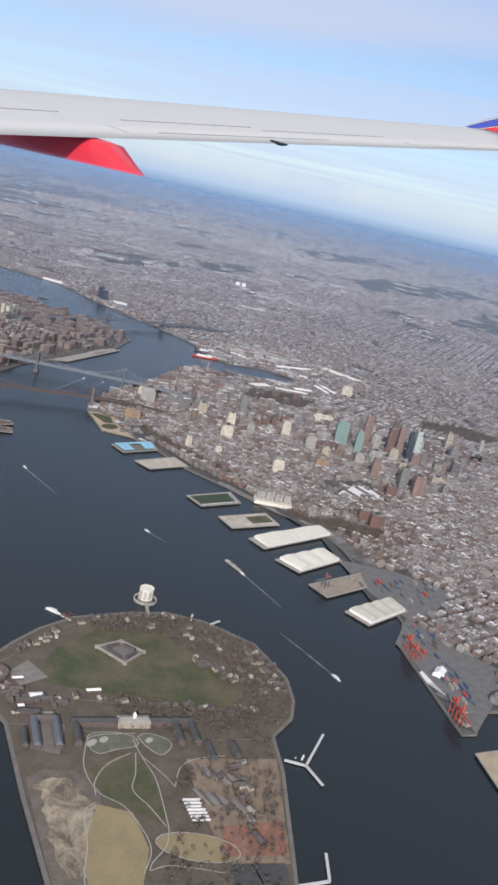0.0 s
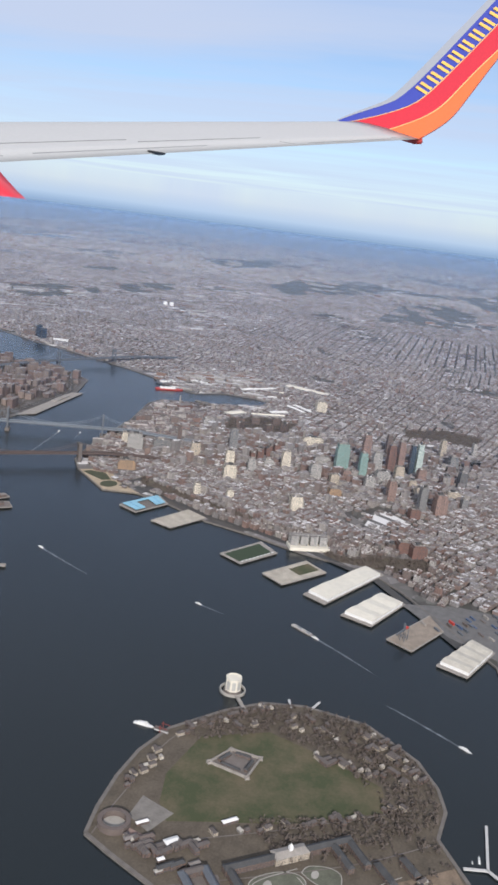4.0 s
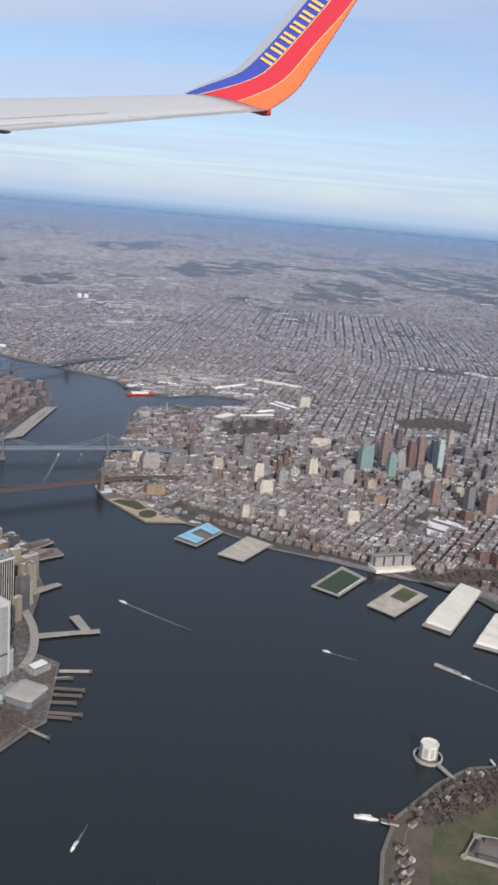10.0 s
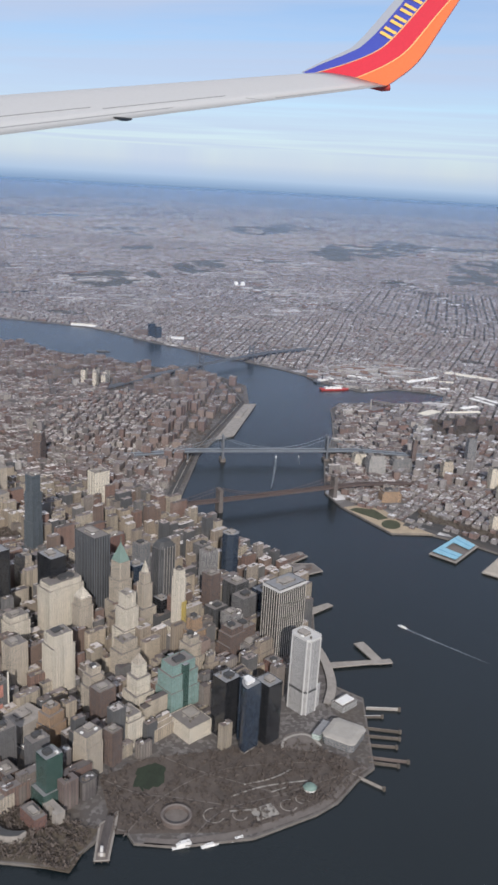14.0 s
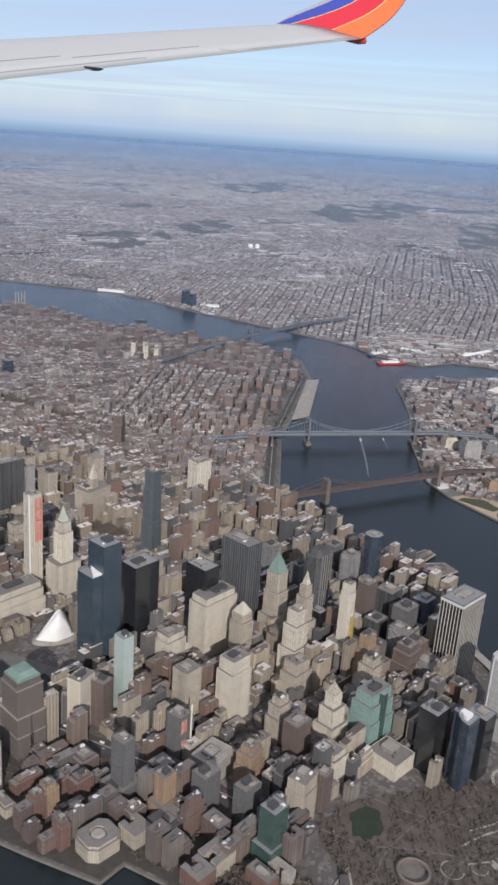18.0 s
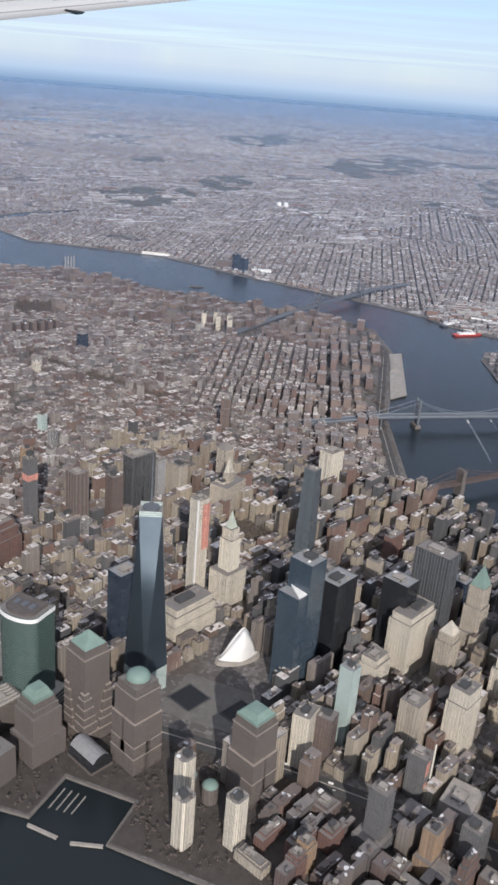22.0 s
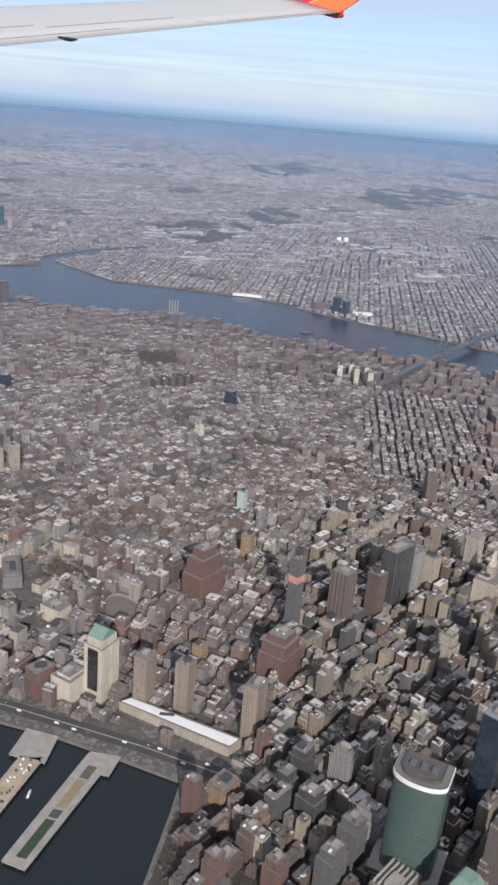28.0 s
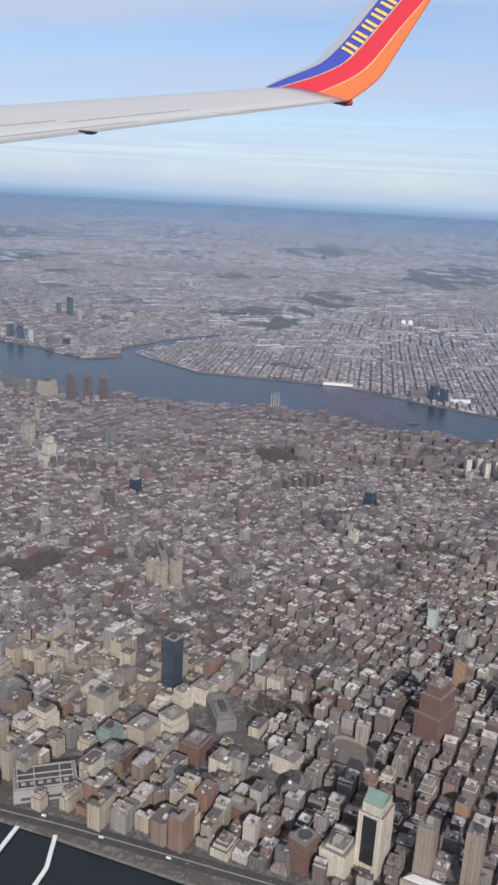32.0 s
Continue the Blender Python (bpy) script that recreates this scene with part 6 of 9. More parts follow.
quarter("old_blocks", clip(SM, 1950, 2560, 1700, 2350), -38, (90, 50), 12, 17, 13, 24, housing_m, "dense brick tenements and walk-ups", 0.05, 58, stagger=0.2, broad=0.4)
quarter("old_blocks", clip(SM, 1450, 1950, 1700, 2350), 8, (150, 50), 14, 16, 11, 22, housing_m, "brick tenements in long straight blocks", 0.05, 50, broad=0.4)
quarter("old_blocks", clip(SM, 2500, 5200, 900, 2960), -28, (170, 54), 14, 18, 12, 26, housing_m, "brick tenements on a regular street grid", 0.06, 62, broad=0.4)
quarter("avenue_blocks", clip(SM, 4300, 8800, -400, 3000), -28, (150, 56), 17, 16, 15, 40, downtown_m, "larger mid-rise blocks further up the island", 0.04, 85)
quarter("brick_estate", clip(SM, 1060, 1500, 900, 3000), 9, (86, 80), 20, 42, 18, 44, estate_m, "red-brown brick housing estate along the river", 0.25, 58, 0.62, broad=0.0)
quarter("brick_estate", clip(SM, 1500, 3300, 2350, 3200), -20, (90, 84), 24, 44, 20, 40, estate_m, "red-brown brick housing estate by the far shore", 0.25, 60, 0.72, broad=0.0)
quarter("brick_estate", clip(SM, 3300, 4200, 2300, 3300), -28, (80, 70), 22, 44, 34, 42, estate_m, "uniform red brick apartment estate", 0.1, 46, 0.85, broad=0.0)

SINGLE_MAT["brick_estate"] = housing("river_brick", [(0.14, 0.092, 0.08), (0.19, 0.115, 0.09), (0.115, 0.10, 0.095), (0.20, 0.165, 0.14), (0.155, 0.125, 0.11)], [(0.13, 0.115, 0.108), (0.09, 0.085, 0.082), (0.22, 0.20, 0.185), (0.16, 0.13, 0.12)], False)
for lo, hi, east in ((560, 1120, -545), (1600, 2035, -365)):
    quarter("riverside_blocks", clip(SM, lo, hi, -830, east), -28, (62, 50), 18, 27, 24, 46, estate_m, "brick riverside apartment blocks", 0.12, 70, 0.95, single=("riverside_block", "dark brick riverside apartment block with roof bulkheads", 70), wild=0.2, broad=0.3)

# across the river
quarter("row_houses", clip(shrink(BROOKLYN, 60), -1250, 620, 300, 1750), -18, (160, 54), 15, 13, 11, 18, row_m, "brick row houses on the bluff across the river", 0.05, 40, single=("row_house", "brick row house with a flat roof", 250), jog=0.3, wild=0.9)
quarter("row_houses", clip(SB, -3000, -1250, -500, 2600), -25, (180, 56), 17, 14, 9, 15, row_m, "low brick row houses behind the docks", 0.02, 30, jog=0.3, wild=0.9)
quarter("city_centre", clip(SB, -1260, 250, 1500, 2620), -19, (110, 60), 20, 20, 12, 34, row_m, "offices and towers of the far bank's centre", 0.06, 70)
quarter("row_houses", clip(SB, -3000, -900, 2600, 5000), -8, (200, 60), 15, 16, 9, 16, row_m, "low row houses beyond the centre", 0.02, 30, jog=0.3, wild=0.9)
quarter("row_houses", clip(SB, -900, 1010, 2500, 5300), -3, (200, 60), 15, 17, 9, 17, row_m, "brick houses inland of the basin", 0.03, 45, jog=0.3, wild=0.9)
quarter("mill_blocks", clip(SB, 250, 700, 1300, 2500), -62, (80, 60), 14, 26, 10, 28, housing_m, "old mill and warehouse blocks by the bridge", 0.05, 50)
quarter("basin_sheds", clip(SB, 150, 1050, 2900, 3900), -75, (140, 70), 24, 48, 8, 18, shed_m, "long pale sheds round the dock basin", 0.05, 30, 0.8)
quarter("row_houses", clip(SB, 1000, 5200, 3500, 6200), 6, (210, 62), 15, 18, 9, 15, row_m, "low houses on the river's far bank", 0.02, 40, jog=0.3, wild=0.9)
quarter("mill_blocks", clip(SB, 4600, 8000, 4200, 6800), -45, (120, 70), 22, 34, 9, 20, housing_m, "low sheds and warehouses further up the far bank", 0.03, 60)
quarter("row_houses", clip(SB, -6000, 1010, 5300, 6200), 2, (220, 64), 16, 20, 8, 15, row_m, "low houses of the inland quarter", 0.02, 40, jog=0.3, wild=0.9)
quarter("far_houses", clip(SB, -6000, 8000, 6200, 8600), 4, (260, 70), 24, 24, 8, 14, row_m, "low far houses in regular blocks", 0.02, 35, wild=1.0, size=1500, jog=0.3)
quarter("far_sheds", clip(SB, 1500, 7000, 5200, 8600), -50, (260, 130), 40, 90, 8, 14, shed_m, "large pale industrial roofs inland", 0.02, 35, 0.42, wild=1.6, size=1800)
quarter("far_sheds", clip(SB, -3000, 9000, 8600, 16000), -64, (300, 150), 60, 110, 8, 16, shed_m, "large pale roofs far inland", 0.02, 35, 0.22, wild=1.8, size=2600)
quarter("far_houses", clip(SB, -7000, 9000, 8600, 13500), -50, (240, 74), 26, 30, 7, 16, row_m, "very far low houses", 0.02, 35, 0.85, wild=1.2, size=2600, jog=0.3)
quarter("far_houses", clip(SB, -8000, 12000, 13500, 21000), -60, (380, 100), 50, 60, 7, 20, shed_m, "pale far roofs in the haze", 0.02, 50, 0.6, wild=1.4, size=4000, jog=0.3)

quarter("far_houses", clip(SB, -14000, 18000, 21000, 36000), -20, (620, 150), 90, 150, 7, 22, shed_m, "pale roofs at the rim of the haze", 0.02, 60, 0.5, wild=1.5, size=6000, jog=0.4)

# ---- bridges ----
def span_bridge(name, a, b, label, towers, back, deck_z, top, width, deck_mat, tower_fn, cable_mat, sag_z, hangers):
    """A suspension bridge from a to b, with the towers at shares of its length."""
    A, B = Vector(a), Vector(b)
    L = (B - A).length
    turn = math.degrees(math.atan2(B.y - A.y, B.x - A.x))
    e = thing(name, A.x, A.y, label, "bridge", turn=turn)
    t1, t2 = towers[0] * L, towers[1] * L
    def dz(s):
        return deck_z * min(1, max(0.06, s / (t1 * 0.8))) * min(1, max(0.06, (L - s) / ((L - t2) * 0.8)))
    line = [(L * i / 40, 0, dz(L * i / 40)) for i in range(41)]
    part("deck", ribbon("deck", line, width, 0, deck_mat, thick=5.0), e)
    for side in (-1, 1):
        part("railing", ribbon("railing", [(x, side * width * 0.47, z + 3.5) for x, _, z in line], 1.6, 0, cable_mat, thick=3.2), e)
    for s in (t1, t2):
        tower_fn(e, s, width, top)
    def curve(s):
        if s < t1:
            u = (t1 - s) / (t1 - back[0])
            return top + (dz(back[0]) + 2 - top) * u - 14 * u * (1 - u)
        if s > t2:
            u = (s - t2) / (back[1] - t2)
            return top + (dz(back[1]) + 2 - top) * u - 14 * u * (1 - u)
        u = (s - t1) / (t2 - t1) * 2 - 1
        return sag_z + (top - sag_z) * u * u
    for side in (-1, 1):
        verts, faces = [], []
        for i in range(61):
            s = back[0] + (back[1] - back[0]) * i / 60
            for j in range(4):
                verts.append((s, side * width * 0.48 + 0.9 * math.cos(j * math.pi / 2), curve(s) + 0.9 * math.sin(j * math.pi / 2)))
        for i in range(60):
            for j in range(4):
                q = i * 4
                faces.append((q + j, q + (j + 1) % 4, q + 4 + (j + 1) % 4, q + 4 + j))
        part("main_cable", solid("main_cable", verts, faces, cable_mat), e)
    verts, faces = [], []
    for side in (-1, 1):
        for i in range(hangers):
            s = back[0] + (back[1] - back[0]) * (i + 0.5) / hangers
            v = len(verts)
            y = side * width * 0.48
            verts += [(s - 0.3, y, dz(s)), (s + 0.3, y, dz(s)), (s + 0.3, y, curve(s)), (s - 0.3, y, curve(s)), (s, y - 0.3, dz(s)), (s, y + 0.3, dz(s)), (s, y + 0.3, curve(s)), (s, y - 0.3, curve(s))]
            faces += [(v, v + 1, v + 2, v + 3), (v + 4, v + 5, v + 6, v + 7)]
    tagged(part("cable_net", solid("cable_net", verts, faces, cable_mat), e), kind="stuff")
    for s in np.arange(60, L, 70):
        if s < t1 - 120 or s > t2 + 120:
            part("pier", box("pier", 5, width * 0.8, -4, dz(s) - 4.8, deck_mat), e, m=at(s, 0))
    return e


bridge_stone_m = plain("weathered_bridge_granite", (0.118, 0.104, 0.096), 0.9, var=0.3)


def stone_tower(e, s, width, top):
    """Granite pier with two pointed arches."""
    p = part("pier_tower", box("pier_tower", 16, width + 8, -6, 36, bridge_stone_m), e, "brown granite tower foot", at(s, 0))
    for y in (-1, 0, 1):
        part("pillar", box("pillar", 14, 8, 36, top - 10, bridge_stone_m), e, "brown granite pillar", at(s, y * (width / 2 - 0.5)))
    part("cap", box("cap", 14, width + 8, top - 16, top, bridge_stone_m, 1.0), e, "granite cap with cornice", at(s, 0))
    return p


def steel_tower(e, s, width, top):
    for y in (-1, 1):
        part("leg", box("leg", 8, 6, 0, top, steel_m), e, "blue-grey steel leg", at(s, y * width * 0.44))
        part("finial", loft("finial", [(rect(9, 7), top), (rect(6, 5), top + 5), (ngon(0.5, 4), top + 10)], steel_m), e, m=at(s, y * width * 0.44))
    for z in (10, 26, 58, 82, top - 8):
        part("cross_beam", box("cross_beam", 6, width * 0.9, z, z + 5, steel_m), e, m=at(s, 0))
    part("foot", box("foot", 22, width + 14, -6, 8, granite_m), e, "stone foot", at(s, 0))


def ends(p, q, lo, hi):
    P, Q = Vector(p), Vector(q)
    d = (Q - P).normalized()
    return tuple(P - d * lo), tuple(Q + d * hi), lo / ((Q - P).length + lo + hi), (lo + (Q - P).length) / ((Q - P).length + lo + hi)


a, b, t1, t2 = ends((917, 810), (1242, 456), 520, 560)
L = (Vector(a) - Vector(b)).length
span_bridge("stone_suspension_bridge", a, b, "brown granite and steel suspension bridge with two arched towers", (t1, t2), (t1 * L - 285, t2 * L + 285), 40, 84, 26, plain("dull_brown_steel", (0.088, 0.066, 0.06), 0.8, var=0.2), stone_tower, bpy.data.materials["dull_brown_steel"], 44, 90)
a, b, t1, t2 = ends((1486, 987), (1692, 580), 700, 640)
L = (Vector(a) - Vector(b)).length
span_bridge("steel_suspension_bridge", a, b, "blue-grey steel suspension bridge with latticed towers", (t1, t2), (t1 * L - 221, t2 * L + 221), 42, 102, 36, steel_m, steel_tower, plain("pale_blue_steel", (0.21, 0.24, 0.27), 0.5, 0.2), 48, 70)
a, b, t1, t2 = ends((3105, 1665), (3560, 1478), 1000, 900)
L = (Vector(a) - Vector(b)).length
span_bridge("far_suspension_bridge", a, b, "grey steel suspension bridge further up the river", (t1, t2), (t1 * L - 180, t2 * L + 180), 42, 100, 36, steel_m, steel_tower, steel_m, 48, 60)

# ---- piers of the far shore ----
def quay(name, outline, label, mat, top=2.5, category="pier"):
    cx, cy = sum(p[0] for p in outline) / len(outline), sum(p[1] for p in outline) / len(outline)
    e = thing(name, cx, cy, label, category)
    loc = [(x - cx, y - cy) for x, y in outline]
    part("deck", slab("deck", loc, -1.0, top, mat), e)
    part("edge", ribbon("edge", loc + loc[:1], 4, top + 0.5, concrete_m, thick=2), e)
    verts, faces = [], []
    for (ax, ay), (bx, by) in zip(loc, loc[1:] + loc[:1]):
        k = max(2, int(math.hypot(bx - ax, by - ay) / 12))
        for i in range(k):
            px, py, v = ax + (bx - ax) * i / k, ay + (by - ay) * i / k, len(verts)
            verts += [(px + q, py + r, z) for z in (-7, 0) for q, r in rect(1.2, 1.2)]
            faces += [(v, v + 1, v + 5, v + 4), (v + 1, v + 2, v + 6, v + 5), (v + 2, v + 3, v + 7, v + 6), (v + 3, v, v + 4, v + 7)]
    tagged(part("piles", solid("piles", verts, faces, darkwood_m), e), kind="stuff")
    return e, loc


def blend(a, b, t):
    return (a[0] + (b[0] - a[0]) * t, a[1] + (b[1] - a[1]) * t)


def inner(q, u0, u1, v0, v1):
    """A smaller four-sided outline inside q, by shares along and across it."""
    def pt(u, v):
        return blend(blend(q[0], q[1], u), blend(q[3], q[2], u), v)
    return [pt(u0, v0), pt(u1, v0), pt(u1, v1), pt(u0, v1)]


def shed(parent, q, h, bays, wall_mat, roof_mat):
    """A long pier shed with a ridged roof bay by bay."""
    part("wall", slab("wall", q, 2, h, wall_mat), parent, "pale shed wall")
    verts, faces = [], []
    for i in range(bays):
        a = inner(q, 0, 1, i / bays, (i + 1) / bays)
        m0, m1 = blend(a[0], a[3], 0.5), blend(a[1], a[2], 0.5)
        v = len(verts)
        verts += [(*a[0], h), (*a[1], h), (*m1, h + 3.5), (*m0, h + 3.5), (*a[2], h), (*a[3], h)]
        f = [(v, v + 1, v + 2, v + 3), (v + 3, v + 2, v + 4, v + 5), (v, v + 3, v + 5), (v + 1, v + 4, v + 2)]
        faces += f
    me = solid("roof", verts, faces, roof_mat)
    part("roof", me, parent, "cream ridged roof")


def ccw(q):
    s = sum(q[i][0] * q[(i + 1) % len(q)][1] - q[(i + 1) % len(q)][0] * q[i][1] for i in range(len(q)))
    return q if s > 0 else list(reversed(q))


P2 = [(795, -40), (835, 48), (1035, -34), (965, -102)]
e, q = quay("pier", P2, "park pier with a bright blue-roofed play shed", concrete_m)
part("court", slab("court", inner(q, 0.06, 0.95, 0.05, 0.92), 2.5, 3.0, granite_m), e, "dark sports court")
for u0, u1, v0, v1 in ((0.06, 0.95, 0.05, 0.33), (0.06, 0.95, 0.64, 0.92), (0.78, 0.95, 0.33, 0.64)):
    part("court_roof", slab("court_roof", inner(q, u0, u1, v0, v1), 8, 10, paleblue_m), e, "pale blue court roof")
for v0 in (0.18, 0.77):
    part("roof_seam", slab("roof_seam", inner(q, 0.08, 0.93, v0, v0 + 0.025), 10, 10.6, blue_m), e, "darker blue roof seam")
pier_gravel_m = plain("pale_pier_gravel", (0.40, 0.36, 0.295), 0.95, var=0.35, scale=0.03)
pier_timber_m = plain("worn_pier_timber", (0.26, 0.215, 0.17), 0.9, var=0.4, scale=0.04)
quay("pier", [(725, -217), (754, -125), (955, -194), (909, -287)], "bare sandy-grey concrete pier", pier_gravel_m)
e, q = quay("pier", [(559, -550), (604, -460), (800, -547), (730, -630)], "park pier with green sports turf", concrete_m)
part("turf", slab("turf", inner(q, 0.1, 0.9, 0.05, 0.9), 2.5, 3.0, turf_m), e, "dark green turf")
for i in range(9):
    part("canopy", slab("canopy", inner(q, 0.02, 0.07, 0.04 + i * 0.1, 0.11 + i * 0.1), 6, 7, white_m), e, "white canopy")
e, q = quay("pier", [(473, -724), (526, -640), (722, -740), (661, -828)], "sandy unfinished park pier", pier_gravel_m)
part("lawn", slab("lawn", inner(q, 0.25, 0.8, 0.5, 0.95), 2.5, 3.0, lawn_m), e, "patchy grass")
for outline, bays, lab in (([(408, -884), (443, -806), (805, -945), (765, -1009)], 2, "long cream-roofed warehouse pier"), ([(335, -1047), (361, -948), (600, -1035), (560, -1115)], 3, "broad cream-roofed warehouse pier"),
                           ([(170, -1347), (196, -1260), (416, -1344), (370, -1409)], 4, "pale ridged warehouse pier")):
    e, q = quay("warehouse_pier", outline, lab, concrete_m)
    s = ccw(inner(q, 0.03, 0.97, 0.06, 0.94))
    shed(e, s, 12, bays, white_m, plain("weathered_shed_roof", (0.50, 0.465, 0.39), 0.8, var=0.25, scale=0.04) if bays == 4 else cream_m)
e, q = quay("pier", [(240, -1183), (278, -1105), (518, -1201), (425, -1253)], "bare brown timber pier with a crane", pier_timber_m)
quay("terminal_pier", [(-194, -1799), (-248, -1756), (-345, -1830), (-290, -1880)], "pale pier at the frame of the docks", sand_m)
sheet("container_yard", PARKS[9], plain("yard_tarmac", (0.135, 0.13, 0.125), 0.9, var=0.3), "grey tarmac container yard", "yard")
sheet("lorry_yard", PARKS[8], bpy.data.materials["yard_tarmac"], "grey tarmac lorry yard behind the piers", "yard", z=0.7)
rr = random.Random(3)
navy_m = plain("navy_steel", (0.07, 0.10, 0.17), 0.6)


def crane(x, y, turn, orange_m=orange_m, tint="red-orange"):
    e = thing("gantry_crane", x, y, tint + " harbour gantry crane on the quay", "crane", "quay cranes", turn=turn)
    for sx in (-9, 9):
        for sy in (-7, 7):
            part("leg", box("leg", 1.8, 1.8, 0, 34, orange_m), e, m=at(sx, sy))
    for sy in (-7, 7):
        part("sill", box("sill", 20, 1.8, 14, 16.5, orange_m), e, m=at(0, sy))
    part("boom", box("boom", 74, 3, 34, 38, orange_m), e, m=at(-14, 0))
    part("machine_house", box("machine_house", 12, 7, 38, 43, red_m), e, m=at(8, 0))
    part("mast", box("mast", 2, 6, 38, 58, orange_m), e, m=at(-6, 0))


for x, y in ((115, -1480), (75, -1508), (-118, -1668), (-150, -1690)):
    crane(x, y, 40)
crane(300, -1150, -20, steel_m, "dark grey")
for i in range(70):
    u, v = rr.random(), rr.random()
    x, y = -60 + 330 * u + 40 * v, -1660 + 230 * u - 60 * v
    if i % 5 < 2:
        x, y = 420 + 210 * u, -1440 + 60 * v + 220 * (1 - u) * v
    c = thing("container_stack", x, y, "stack of coloured shipping containers", "container", "container stacks", turn=42)
    mat = rr.choice([rust_m, steel_m, steel_m, navy_m, navy_m, red_m, concrete_m])
    part("container", box("container", 24, 5.2, 0.6, 2.7 * rr.randint(1, 3) + 0.6, mat), c)
e = thing("salt_shed", 60, -1590, "white tent shed on the dock", "shed")
part("roof", loft("roof", [(rect(44, 30), 0.6), (rect(44, 30), 8), (rect(40, 2), 17)], white_m), e)

quay("dock_pier", [(2858, 552), (2886, 548), (2850, 372), (2822, 376)], "dark timber dockyard pier", darkwood_m)
quay("dock_pier", [(2905, 380), (2930, 384), (2962, 250), (2938, 244)], "dark timber dockyard pier", darkwood_m)
# power station with stacks across and on the near bank
def stacks(x, y, n, h, label, mat, step=22):
    e = thing("power_station", x, y, label, "power station", turn=-28)
    part("hall", box("hall", 90, 60, 0, 38, mat, 1.0), e)
    part("annexe", box("annexe", 60, 90, 0, 24, brown_m, 1.0), e, m=at(-50, 20))
    for i in range(n):
        c = part("chimney", loft("chimney", [(ngon(4.5, 12), 30), (ngon(3.2, 12), h), (ngon(2.6, 12), h), (ngon(2.6, 12), h - 3)], concrete_m), e, m=at(-30 + i * step, 0))
    return e


stacks(3236, 3240, 4, 112, "brick power station with four tall chimneys", redbrick_m)
stacks(2555, 506, 1, 92, "brick boiler house with one tall striped chimney", redbrick_m)
e = thing("sugar_refinery", 4030, 2470, "dark brick refinery block with a tall stack", "factory", turn=-70)
part("hall", box("hall", 110, 46, 0, 48, brown_m, 1.0), e)
part("annexe", box("annexe", 70, 60, 0, 28, redbrick_m, 1.0), e, m=at(90, 0))
part("chimney", loft("chimney", [(ngon(4, 10), 40), (ngon(3, 10), 72)], brown_m), e)
e = thing("riverside_shed", 4040, 2205, "long white-roofed shed by the river", "shed", turn=-70)
part("wall", box("wall", 130, 56, 0, 14, white_m), e)
part("roof", loft("roof", [(rect(132, 58), 14), (rect(130, 2), 19)], white_m), e)
e = thing("riverside_shed", 4180, 3010, "long pale shed on the far bank", "shed", turn=-80)
part("wall", box("wall", 200, 40, 0, 12, white_m), e)
part("roof", loft("roof", [(rect(202, 42), 12), (rect(200, 2), 17)], cream_m), e)
for x, y in ((7530, 2840), (7560, 2770)):
    e = thing("storage_tank", x, y, "white storage tank far inland", "tank")
    part("shell", loft("shell", [(ngon(24, 20), 0), (ngon(24, 20), 44)], white_m), e)
    part("roof", loft("roof", [(ngon(24, 20), 44), (ngon(2, 20), 52)], white_m), e)
for x, y, w_, d_, h_, m_ in ((4620, 5600, 40, 34, 120, blueglass_m), (4560, 5480, 34, 34, 100, paleglass_m), (4680, 5720, 44, 34, 110, greenglass_m), (4520, 5300, 40, 40, 70, slabs_m), (4600, 5200, 50, 34, 60, bluedark_m), (5965, 5815, 44, 44, 190, greenglass_m), (6030, 5960, 34, 34, 120, slabs_m), (3990, 2370, 44, 34, 108, bluedark_m), (3955, 2305, 40, 34, 96, bluedark_m), (5760, 5620, 30, 30, 120, tan_m)):
    tower(x, y, w_, d_, h_, m_, "glass tower on the upper far bank", -40, category="tower", name="far_bank_tower")

# ---- the harbour island ----
sheet("parade_lawn", [(-735, -850), (-690, -815), (-601, -790), (-440, -806), (-348, -941), (-375, -1060), (-425, -1216), (-499, -1244), (-625, -1083), (-702, -917)], lawn_m, "wide green lawn round the old fort", z=0.5)
sheet("meadow", [(-898, -1111), (-821, -1132), (-810, -1164), (-844, -1229), (-905, -1290), (-936, -1303), (-938, -1244), (-946, -1178)], lawn_m, "green meadow inside path loops", z=0.5)
sheet("dry_lawn", [(-971, -1180), (-945, -1243), (-1002, -1317), (-1076, -1352), (-1160, -1420), (-1230, -1420), (-1200, -1330), (-1135, -1279), (-1059, -1219)], straw_m, "straw-coloured lawn", z=0.6)
oval = [(-942 + 78 * math.cos(u) * math.cos(radians(62)) - 34 * math.sin(u) * math.sin(radians(62)), -1384 - 78 * math.cos(u) * math.sin(radians(62)) - 34 * math.sin(u) * math.cos(radians(62))) for u in [i * math.pi / 12 for i in range(24)]]
sheet("dry_lawn", oval, straw_m, "straw-coloured oval lawn", z=0.7)
FIELD = [(-1000, -1040), (-955, -1050), (-922, -1092), (-940, -1160), (-1010, -1200), (-1138, -1280), (-1200, -1360), (-1240, -1330), (-1172, -1234), (-1075, -1118)]
sheet("bare_field", [(x + 6 * math.sin(5 * k), y + 6 * math.cos(7 * k)) for k, (x, y) in enumerate(FIELD)], plain("brown_earth", (0.125, 0.105, 0.085), 0.95, var=0.45, scale=0.03), "bare brown earth by the sea wall", z=0.4)
sheet("bare_field", [(-740, -1241), (-604, -1390), (-864, -1537), (-942, -1442), (-811, -1302)], plain("rust_earth", (0.20, 0.15, 0.105), 0.95, var=0.45), "brown demolition ground", z=0.5)
